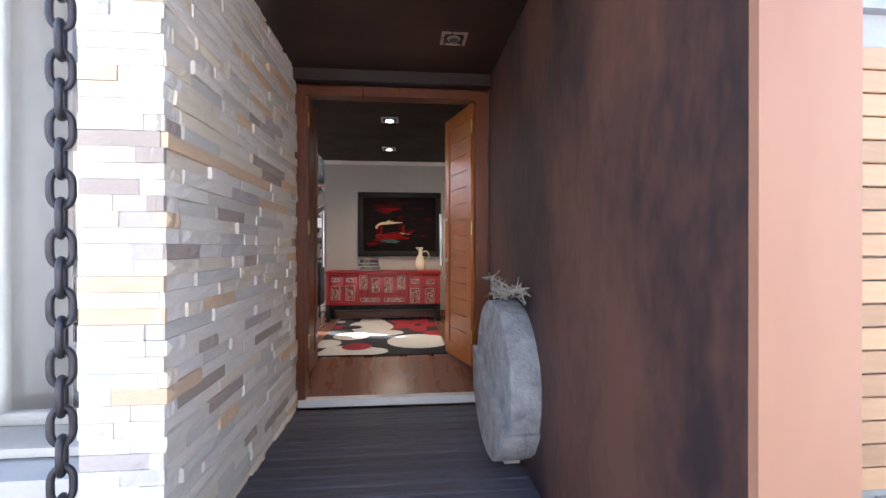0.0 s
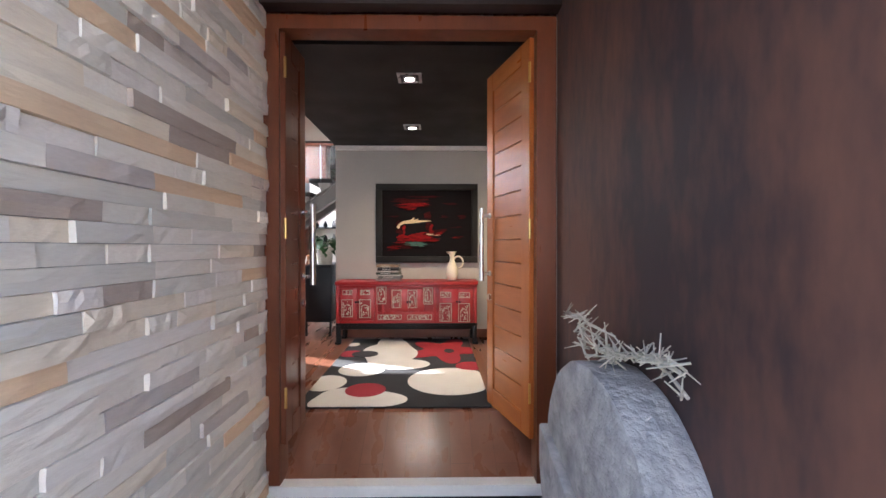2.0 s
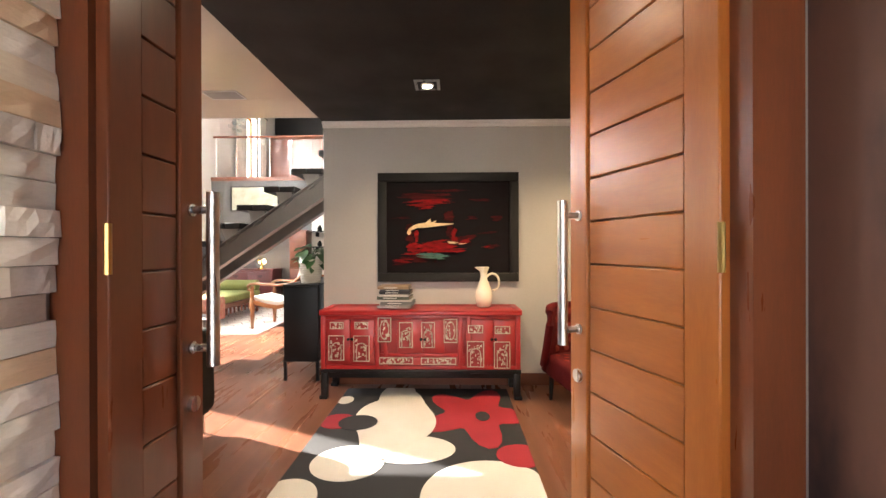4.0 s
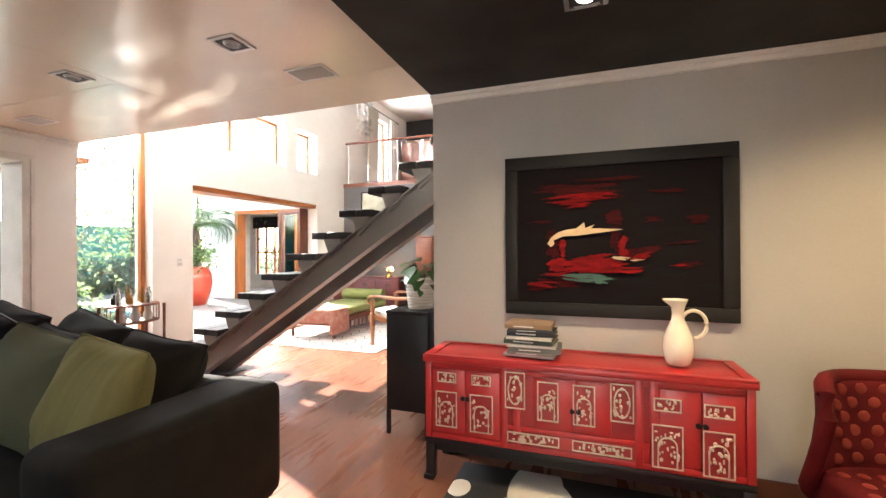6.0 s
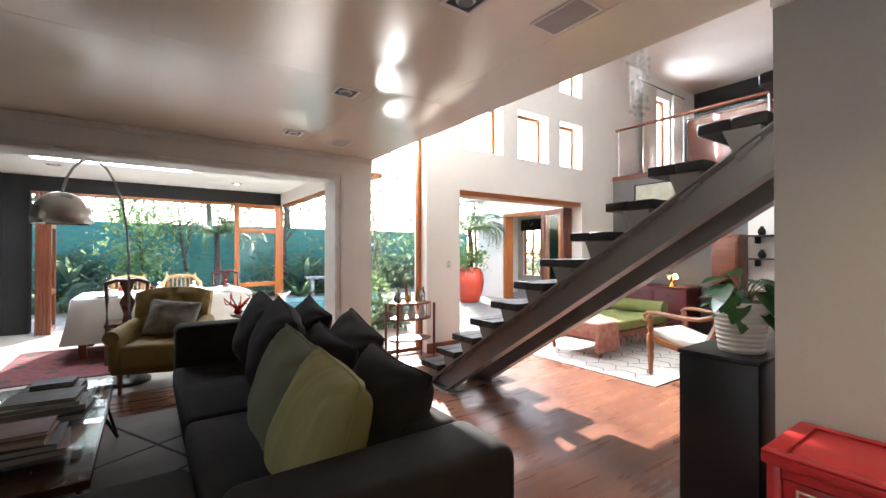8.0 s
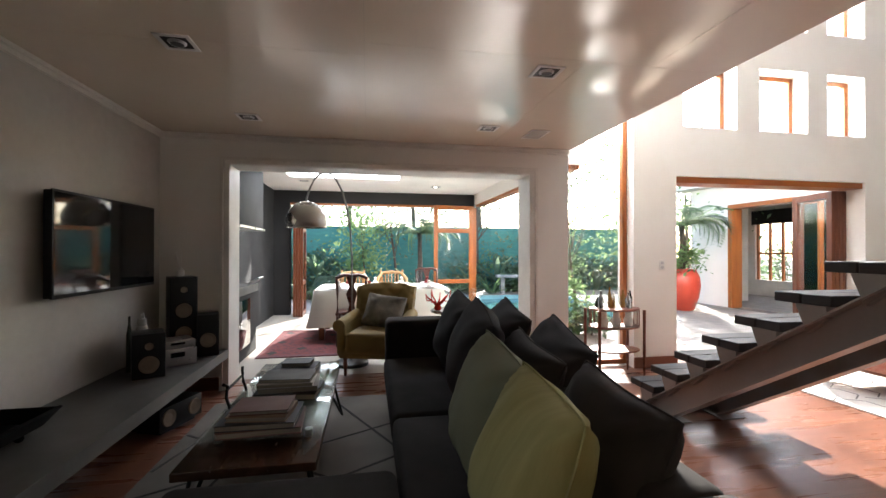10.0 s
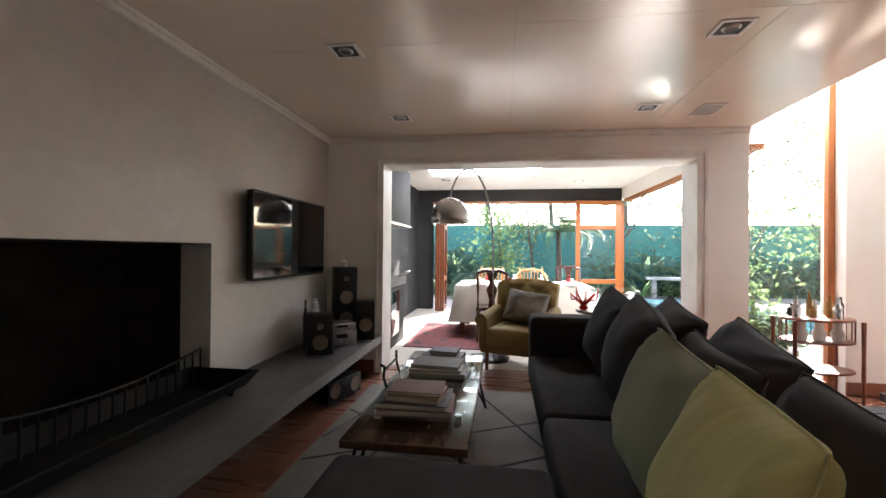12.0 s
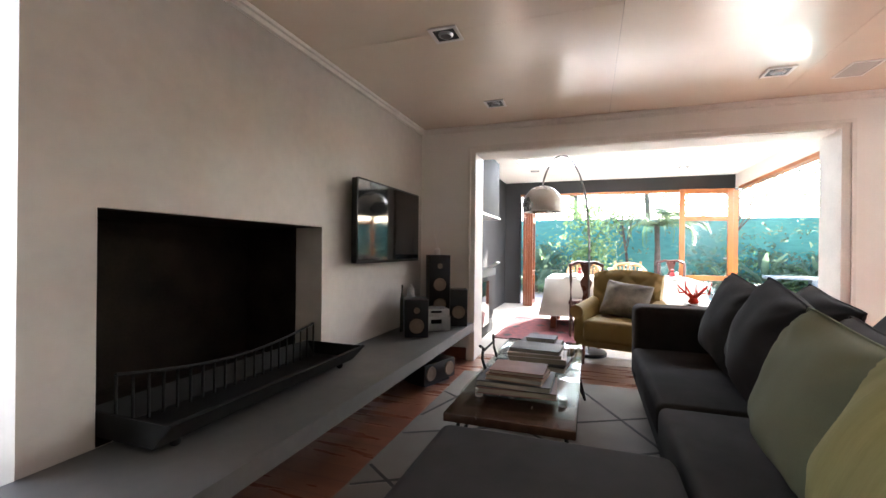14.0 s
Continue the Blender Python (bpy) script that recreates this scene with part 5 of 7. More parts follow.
for s in (-1, 1):
    bm = bmesh.new()
    box(bm, s * 0.26, -0.36, 0.22, s * 0.36, 0.30, 0.56, bevel=0.03, seg=3)
    rod(bm, (s * 0.325, -0.38, 0.53), (s * 0.325, 0.30, 0.57), 0.065, n=18)
    part("armrest", bm, OCHRE, ya)
for x in (-0.28, 0.28):
    for y in (-0.30, 0.28):
        bm = bmesh.new()
        lathe(bm, [(0.013, 0), (0.018, 0.02), (0.016, 0.06), (0.026, 0.12), (0.02, 0.15), (0.03, 0.2)], x, y, 0, 12)
        part("leg", bm, RED_WOOD, ya, "turned red-brown leg")
GREYC = mat("grey_print_linen", (0.30, 0.26, 0.20), (0.05, 0.047, 0.042), 0.9, scale=7, fine=120, bump=0.3)
o = part("cushion", pillow(0.48, 0.40, 0.22, seed=40), GREYC, None, smooth="all")
tagged(o, "grey patterned linen cushion on the ochre armchair", "cushion")
o.matrix_basis = pose(-5.58, 4.45, 0.455, 0, 0, 72) @ pose(0, 0, 0, -26, 8, 0)

# arc lamp
al = thing("arc_lamp", pose(-5.85, 4.14, 0), "chrome arc floor lamp with a domed shade", "floor lamp")
bm = bmesh.new()
lathe(bm, [(0.0, 0), (0.19, 0.0), (0.19, 0.035), (0.17, 0.045), (0.0, 0.05)], n=28)
part("base", bm, BLACK, al)
bm = bmesh.new()
arc = [(0, 0, 0.04), (0, 0, 0.7), (0, -0.004, 1.25), (0, -0.02, 1.52), (0, -0.055, 1.78), (0, -0.11, 1.98), (0, -0.18, 2.12), (0, -0.25, 2.19), (0, -0.31, 2.205), (0, -0.37, 2.18), (0, -0.43, 2.11), (0, -0.475, 2.01), (0, -0.50, 1.93), (0, -0.51, 1.88)]
sweep(bm, arc, 0.011, 10)
part("pole", bm, mat("grey_steel_tube", (0.30, 0.29, 0.28), (0.24, 0.23, 0.22), 0.35, 0.7), al)
ey, ez = arc[-1][1], arc[-1][2]
bm = bmesh.new()
prof = [(0.225 * math.sin(a), 0.24 * math.cos(a)) for a in [k * math.pi / 2 / 9 for k in range(10)]]
prof = [(r + 0.0005 if r < 1e-3 else r, h) for r, h in prof]
lathe(bm, prof + [(0.217, -0.06), (0.211, -0.06), (0.219, 0.0)] + [(r * 0.97, h * 0.97) for r, h in prof[::-1]][1:], 0, ey, ez - 0.25, 32)
part("shade", bm, mat("aged_nickel", (0.48, 0.45, 0.41), (0.38, 0.35, 0.32), 0.28, 0.9, bump=0.03), al, "domed nickel shade", smooth="all")

# drinks trolley
tr_ = thing("drinks_trolley", pose(-4.96, 6.89, 0) @ Matrix.Diagonal((0.9, 0.9, 0.87, 1)), "red-brown timber drinks trolley with bottles", "trolley")
for x in (-0.16, 0.16):
    for y in (-0.28, 0.28):
        bm = bmesh.new()
        lathe(bm, [(0.010, 0), (0.014, 0.1), (0.018, 0.3), (0.016, 0.45), (0.019, 0.8)], x, y, 0, 10)
        part("leg", bm, RED_WOOD, tr_)
for z, h in ((0.30, 0.02), (0.58, 0.02), (0.79, 0.025)):
    bm = bmesh.new()
    lathe(bm, [(0.30, 0), (0.31, h / 2), (0.30, h)], 0, 0, z, 32)
    for v in bm.verts:
        v.co.x *= 0.66
    part("shelf", bm, RED_WOOD, tr_)
bm = bmesh.new()
for k in range(24):
    a = k * math.tau / 24
    if math.cos(a) < 0.7:
        rod(bm, (0.195 * math.cos(a), 0.3 * math.sin(a), 0.60), (0.195 * math.cos(a), 0.3 * math.sin(a), 0.79), 0.005, n=6)
part("gallery", bm, RED_WOOD, tr_)
BOT = [clear("clear_decanter", (0.9, 0.93, 0.92)), mat("dark_wine_glass", (0.02, 0.03, 0.02), rough=0.08, bump=0), mat("amber_spirit", (0.25, 0.12, 0.03), rough=0.1, bump=0), mat("silver_shaker", (0.7, 0.7, 0.7), rough=0.15, metal=1.0, bump=0)]
rng = random.Random(11)
for k in range(11):
    a = k * math.tau / 11
    x, y, r, h = 0.12 * math.cos(a) * (1 if k % 2 else 0.4), 0.22 * math.sin(a) * (1 if k % 2 else 0.5), rng.uniform(0.02, 0.035), rng.uniform(0.10, 0.24)
    bm = bmesh.new()
    lathe(bm, [(r, 0), (r, h * 0.6), (r * 0.4, h * 0.78), (r * 0.38, h), (r * 0.3, h)], n=14)
    b_ = part("bottle", bm, BOT[(k * 3) % 4], None)
    tagged(b_, ("clear glass decanter", "dark green bottle", "amber spirit bottle", "silver cocktail shaker")[(k * 3) % 4] + " on the drinks trolley", "bottle", "bottles on the trolley").location = (-4.96 + x * 0.9, 6.89 + y * 0.9, 0.711)
for k in range(5):
    bm = bmesh.new()
    lathe(bm, [(0.04, 0), (0.05, 0.06), (0.03, 0.1), (0.035, 0.16)], n=14)
    b_ = part("jar", bm, BOT[0] if k % 2 else TRIM_W, None)
    tagged(b_, "pale jar on the lower trolley shelf", "jar", "jars on the trolley").location = (-4.96 + 0.05 * (-1) ** k, 6.74 + k * 0.07, 0.523)

# switch plate
t = thing("light_switch", pose(LX, 7.6, 1.15), "white double light switch on the wall", "switch")
part("plate", bx(0.001, -0.035, -0.055, 0.009, 0.035, 0.055, bevel=0.003), TRIM_W, t)
for z in (-0.025, 0.025):
    part("rocker", bx(0.0092, -0.018, z - 0.016, 0.013, 0.018, z + 0.016, bevel=0.002), mat("grey_rocker", (0.5, 0.5, 0.5)), t)
# ---- dining room ----
LINEN = mat("white_tablecloth", (0.72, 0.70, 0.66), (0.66, 0.64, 0.60), 0.85, scale=3, fine=300, bump=0.2)
dt = thing("dining_table", pose(-7.75, 4.55, 0), "long dining table on timber legs", "dining table")
part("tabletop", bx(-0.55, -1.0, 0.70, 0.55, 1.0, 0.735, bevel=0.005), RED_WOOD, dt)
for x in (-0.45, 0.45):
    for y in (-0.9, 0.9):
        part("leg", bx(x - 0.04, y - 0.04, 0, x + 0.04, y + 0.04, 0.699, bevel=0.006), RED_WOOD, dt)
bm = bmesh.new()
n = 72
rings = []
for z, k in ((0.742, 0.0), (0.742, 0.97), (0.725, 1.0), (0.45, 1.03), (0.2, 1.06)):
    ring = []
    for j in range(n):
        a = j * math.tau / n
        c, s = math.cos(a), math.sin(a)
        q = max(abs(c) / 0.57, abs(s) / 1.02)
        w = 1 + (0.035 * math.sin(a * 17) + 0.02 * math.sin(a * 29 + 1)) * max(0, (0.72 - z)) * 2
        ring.append(bm.verts.new((c / q * max(k, 0.001) * w, s / q * max(k, 0.001) * w, z)))
    rings.append(ring)
for a, b in zip(rings, rings[1:]):
    for j in range(n):
        bm.faces.new((a[j], a[(j + 1) % n], b[(j + 1) % n], b[j]))
tagged(part("tablecloth", bm, LINEN, None, smooth="all"), "white linen tablecloth hanging over the dining table", "tablecloth").location = (-7.75, 4.55, 0)
DKCH = mat("dark_mahogany", (0.075, 0.022, 0.014), (0.045, 0.014, 0.010), 0.3, scale=3)
WICK = mat("honey_wicker", (0.42, 0.26, 0.12), (0.32, 0.18, 0.07), 0.7, scale=20, fine=200, bump=0.6)


def dining_chair(x, y, rz, wicker=False):
    m_ = WICK if wicker else DKCH
    t = thing("dining_chair", pose(x, y, 0, 0, 0, rz), "honey wicker tub dining chair" if wicker else "dark mahogany splat-back dining chair", "chair", "chairs round the table")
    part("seat", bx(-0.22, -0.22, 0.42, 0.22, 0.20, 0.47, bevel=0.015), m_, t)
    for sx in (-0.19, 0.19):
        bm = bmesh.new()
        rod(bm, (sx, -0.18, 0), (sx, -0.18, 0.42), 0.016, 0.02, 8)
        part("leg", bm, m_, t)
        bm = bmesh.new()
        sweep(bm, [(sx, 0.24, 0), (sx, 0.19, 0.45), (sx, 0.22, 0.75), (sx * 1.05, 0.28, 0.96)], 0.018, 8)
        part("back_post", bm, m_, t)
    if wicker:
        bm = bmesh.new()
        sweep(bm, [(-0.25, -0.05, 0.66), (-0.26, 0.12, 0.80), (-0.18, 0.26, 0.90), (0, 0.30, 0.92), (0.18, 0.26, 0.90), (0.26, 0.12, 0.80), (0.25, -0.05, 0.66)], 0.03, 8)
        part("rim", bm, m_, t)
        for k in range(11):
            a = -70 + 14 * k
            bm = bmesh.new()
            rod(bm, (0.24 * math.sin(radians(a)), 0.24 * math.cos(radians(a)) - 0.02, 0.47), (0.25 * math.sin(radians(a)), 0.28 * math.cos(radians(a)), 0.9 - 0.16 * (abs(a) / 70) ** 2), 0.012, n=6)
            part("weave_stake", bm, m_, t)
    else:
        bm = bmesh.new()
        sweep(bm, [(-0.21, 0.28, 0.94), (-0.1, 0.29, 0.985), (0, 0.29, 0.975), (0.1, 0.29, 0.985), (0.21, 0.28, 0.94)], 0.022, 8)
        part("crest_rail", bm, m_, t)
        bm = bmesh.new()
        prism(bm, [(-0.05, 0.47), (0.05, 0.47), (0.035, 0.58), (0.075, 0.72), (0.03, 0.82), (0.07, 0.96), (-0.07, 0.96), (-0.03, 0.82), (-0.075, 0.72), (-0.035, 0.58)], "y", 0.215, 0.235)
        for v in bm.verts:
            v.co.y += 0.12 * max(0, v.co.z - 0.6)
        part("splat", bm, m_, t)
    return t


dining_chair(-6.98, 4.10, -90)
dining_chair(-8.45, 4.05, 90, True)
dining_chair(-8.45, 4.75, 90, True)
dining_chair(-8.45, 5.4, 90)
WG = clear("wine_glass", (0.95, 0.97, 0.97))
bm = bmesh.new()
lathe(bm, [(0.032, 0), (0.03, 0.003), (0.004, 0.008), (0.004, 0.085), (0.02, 0.10), (0.038, 0.14), (0.036, 0.18), (0.030, 0.20)], n=16)
wg = mesh_of("wine_glass", bm, WG, "all")
NAP = mat("dark_red_napkin", (0.25, 0.02, 0.02), rough=0.9)
for k in range(8):
    y = 3.75 + 0.45 * (k % 4) + (0.1 if k > 3 else 0)
    x = -7.45 if k < 4 else -8.05
    o = new("wine_glass", wg)
    tagged(o, "clear stemmed wine glass on the tablecloth", "wine glass", "glasses on the dining table").location = (x, y, 0.743)
    bm = bmesh.new()
    lathe(bm, [(0.06, 0), (0.11, 0.008), (0.13, 0.016), (0.128, 0.018), (0.1, 0.01), (0.0005, 0.006)], n=22)
    tagged(part("plate", bm, TRIM_W, None, smooth="all"), "white dinner plate on the tablecloth", "plate", "plates on the dining table").location = (x + (0.16 if k < 4 else -0.16), y + 0.14, 0.743)
    bm = bmesh.new()
    lathe(bm, [(0.05, 0), (0.035, 0.04), (0.012, 0.07), (0.03, 0.10), (0.0005, 0.115)], n=10)
    tagged(part("napkin", bm, NAP if k % 3 == 1 else LINEN, None), "folded napkin standing on a plate", "napkin", "napkins on the dining table").location = (x + (0.16 if k < 4 else -0.16), y + 0.14, 0.752)
pr = thing("persian_rug", pose(-6.75, 3.72, 0), "worn red Persian rug under the table edge", "rug")
PERS = mat("red_persian_pile", (0.20, 0.035, 0.03), (0.06, 0.025, 0.035), 0.95, scale=14, fine=90, bump=0.4)
part("rug_field", bx(-1.35, -0.75, -0.003, 0.45, 0.8, 0.006), PERS, pr)
part("border", bx(-1.35, -0.75, 0.0062, -1.25, 0.8, 0.008), mat("dark_blue_border", (0.05, 0.03, 0.05), (0.2, 0.06, 0.05), 0.95, scale=18), pr)
part("border", bx(0.35, -0.75, 0.0062, 0.45, 0.8, 0.008), mat("dark_blue_border", (0.05, 0.03, 0.05), (0.2, 0.06, 0.05), 0.95, scale=18), pr)
for k in range(7):
    for j in range(5):
        bm = bmesh.new()
        prism(bm, [(-0.09, 0), (0, -0.07), (0.09, 0), (0, 0.07)], "z", 0.0062, 0.0075)
        part("medallion", bm, PERS if (k + j) % 3 else LINE, pr, smooth=False).location = (-1.1 + k * 0.22, -0.6 + j * 0.33, 0)
# built-in braai and hood on the dark wall
br = thing("built_in_grill", pose(-6.55, 2.43, 0), "built-in grill with steel front and hood", "grill")
part("counter", bx(-0.30, 0.0, 0.78, 0.85, 0.45, 0.88, bevel=0.004), CONCRETE, br)
part("cabinet", bx(-0.30, 0.0, 0.0, 0.85, 0.42, 0.779), CHARCOAL, br)
part("oven_door", bx(0.05, 0.421, 0.15, 0.75, 0.44, 0.72, bevel=0.004), GLOSS_BLK, br)
part("hood", bx(-0.75, 0.0, 1.62, 0.85, 0.40, 2.44, bevel=0.004), CHARCOAL, br)
part("hood_lip", bx(-0.77, 0.0, 1.59, 0.87, 0.42, 1.619), STEEL, br)
part("splashback", bx(-0.30, 0.0, 0.881, 0.85, 0.02, 1.589), SLATE, br)
bm = bmesh.new()
sweep(bm, [(-0.22, 0.40, 0.885), (-0.22, 0.52, 0.96), (0.0, 0.52, 0.96), (0.0, 0.40, 0.885)], 0.012, 8)
part("handle", bm, STEEL, br)


def glazed_leaf(name, x, y, rz, w, h, rails, label, z=0.0, group="folding doors", wood=None):
    t = thing(name, pose(x, y, z, 0, 0, rz), label, "glazed door", group)
    s = 0.085
    for b in ((0, s), (w - s, w)):
        part("stile", bx(b[0], -0.022, 0, b[1], 0.022, h, bevel=0.003, seg=1), wood or ORANGE_UP, t)
    zs = [0.0] + list(rails) + [h - s]
    for z0 in zs:
        part("rail", bx(s, -0.022, z0, w - s, 0.022, z0 + s, bevel=0.003, seg=1), wood or ORANGE_WOOD, t)
    for a, b in zip(zs, zs[1:]):
        p_ = part("pane", bx(s, -0.003, a + s, w - s, 0.003, b), GLASS, t)
        p_.visible_shadow = False
    bm = bmesh.new()
    rod(bm, (0.05, -0.03, h * 0.45), (0.05, -0.05, h * 0.45), 0.012, n=10)
    box(bm, 0.04, -0.055, h * 0.45 - 0.01, 0.13, -0.045, h * 0.45 + 0.01)
    part("handle", bm, STEEL, t)
    return t


glazed_leaf("door_dining", DX + 0.10, DY - 0.06, -82, 0.88, 2.28, (0.62, 1.70), "orange timber glazed door standing ajar")
for k in range(4):
    glazed_leaf("door_dining", DX - 0.32 + 0.0 * k, 2.79 + 0.07 * k, 8 - 2 * k, 0.62, 2.26, (0.62, 1.70), "folded orange timber glazed door in a stack, coloured as shaded", wood=ORANGE_SHADED)
slab("trim_dining_head", ORANGE_WOOD, "orange timber door head and track", "door frame", (DX - 0.16, 2.75, 2.262, DX + 0.02, DY - 0.01, 2.298), (DX + 0.1, DY + 0.02, 2.27, LX - 0.31, DY + 0.14, 2.318))
slab("post_corner", ORANGE_UP, "orange timber corner post", "post", (DX - 0.10, DY - 0.05, 0, DX + 0.0, DY + 0.05, 2.26))
slab("window_skylight", glow("skylight_sky", (0.9, 0.95, 1.0), 3.0), "bright skylight pane in the dining ceiling", "skylight", (SK[0], SK[1], 2.555, SK[2], SK[3], 2.565))
for x, y in ((-8.6, 3.2), (-8.9, 5.6), (-6.4, 5.4)):
    downlight(x, y, 2.55, y > 5.5)
bl = thing("glass_bowl", pose(-5.75, 5.45, 0.62), "large clear glass bowl on a side table", "bowl")
bm = bmesh.new()
lathe(bm, [(0.05, 0), (0.09, 0.03), (0.18, 0.12), (0.25, 0.22), (0.245, 0.222), (0.17, 0.125), (0.08, 0.04), (0.0005, 0.03)], n=32)
part("bowl_body", bm, clear("bowl_glass", (0.93, 0.96, 0.96)), bl, smooth="all")
sd = thing("side_table", pose(-5.75, 5.35, 0), "small dark round side table", "side table")
bm = bmesh.new()
lathe(bm, [(0.30, 0.59), (0.31, 0.605), (0.30, 0.619)], n=30)
part("tabletop", bm, DKCH, sd)
bm = bmesh.new()
lathe(bm, [(0.18, 0), (0.16, 0.03), (0.03, 0.06), (0.03, 0.55), (0.08, 0.59)], n=20)
part("pedestal", bm, DKCH, sd)
RGLASS = mat("red_blown_glass", (0.55, 0.03, 0.015), (0.40, 0.015, 0.01), 0.1, bump=0)
bm = bmesh.new()
lathe(bm, [(0.03, 0), (0.05, 0.02), (0.03, 0.06), (0.04, 0.09)], n=14)
for k in range(9):
    a = k * math.tau / 9
    sweep(bm, [(0.02 * math.cos(a), 0.02 * math.sin(a), 0.06), (0.07 * math.cos(a), 0.07 * math.sin(a), 0.11), (0.13 * math.cos(a), 0.13 * math.sin(a), 0.10 + 0.06 * (k % 2)), (0.15 * math.cos(a), 0.15 * math.sin(a), 0.15 + 0.04 * (k % 3))], 0.013, 7, 0.4)
tagged(part("glass_ornament", bm, RGLASS, None, smooth="all"), "red blown glass coral ornament on the side table", "ornament").location = (-5.72, 5.12, 0.62)

# ---- lounge behind the stairs ----
lg = thing("lounge_rug", pose(0, 0, 0), "cream lounge rug with a dark hexagon net", "rug")
RX0, RY0, RX1, RY1 = -4.75, 8.3, -2.72, 11.0
part("rug_field", bx(RX0, RY0, 0.001, RX1, RY1, 0.012, bevel=0.003), RW, lg)
bm = bmesh.new()
hs = 0.20
for i in range(-1, 8):
    for j in range(-1, 11):
        cx, cy = RX0 + i * hs * 1.5 + 0.1, RY0 + (j + 0.5 * (i % 2)) * hs * 1.2
        for a in (0, 60, 120):
            p = Vector((cx + hs * 0.8 * math.cos(radians(a)), cy + hs * 0.8 * math.sin(radians(a)), 0))
            q = Vector((cx + hs * 0.8 * math.cos(radians(a + 60)), cy + hs * 0.8 * math.sin(radians(a + 60)), 0))
            if all(RX0 < v.x < RX1 and RY0 < v.y < RY1 for v in (p, q)):
                d = q - p
                box(bm, 0, -0.006, 0.0125, d.length, 0.006, 0.0138, m=pose(p.x, p.y, 0, 0, 0, math.degrees(math.atan2(d.y, d.x))))
part("hexagon_net", bm, mat("grey_net_yarn", (0.14, 0.13, 0.12), rough=0.95), lg, smooth=False)["kind"] = "stuff"
DB_GREEN = mat("moss_green_velvet", (0.22, 0.24, 0.075), (0.165, 0.18, 0.05), 0.8, fine=250, bump=0.3)
db = thing("day_bed", pose(-4.05, 9.5, 0, 0, 0, 0), "carved timber day bed with a green mattress", "day bed")
part("mattress", bx(-0.40, -0.75, 0.30, 0.40, 0.92, 0.42, bevel=0.035, seg=3), DB_GREEN, db)
part("frame", bx(-0.42, -0.80, 0.22, 0.42, 0.95, 0.30, bevel=0.01), RED_WOOD, db)
bm = bmesh.new()
rod(bm, (-0.40, 0.80, 0.51), (0.40, 0.80, 0.51), 0.095, n=20)
part("bolster", bm, DB_GREEN, db)
for s in (-1, 1):
    bm = bmesh.new()
    sweep(bm, [(s * 0.42, -0.60 - 0.16 * math.cos(a) * (1 - a / 14), 0.24 - 0.14 * math.sin(a) * (1 - a / 14)) for a in [k * 0.5 for k in range(24)]], 0.022, 8)
    part("scroll", bm, RED_WOOD, db, "carved timber scroll end")
    for y in (-0.65, 0.85):
        bm = bmesh.new()
        lathe(bm, [(0.02, 0.012), (0.03, 0.05), (0.02, 0.1), (0.035, 0.22)], s * 0.36, y, 0, 10)
        part("leg", bm, RED_WOOD, db)
for k in range(11):
    bm = bmesh.new()
    rod(bm, (0.43, -0.45 + k * 0.12, 0.13), (0.43, -0.45 + k * 0.12, 0.24), 0.014, 0.022, 8)
    part("pendant", bm, RED_WOOD, db)
bm = bmesh.new()
box(bm, -0.42, -0.84, 0.25, 0.46, -0.42, 0.45, bevel=0.03, seg=3)
box(bm, 0.40, -0.84, 0.10, 0.47, -0.42, 0.40, bevel=0.02, seg=2)
tagged(part("throw", bm, mat("red_patterned_throw", (0.32, 0.07, 0.05), (0.42, 0.25, 0.18), 0.9, scale=16, fine=90, bump=0.4), None), "red patterned throw over the day bed end", "throw").location = (-4.05, 9.5, 0)

HONEY = mat("honey_timber", (0.30, 0.125, 0.045), (0.21, 0.08, 0.03), 0.3, scale=3)
CALICO = mat("cream_calico", (0.66, 0.61, 0.55), (0.58, 0.53, 0.47), 0.85, fine=200, bump=0.3)


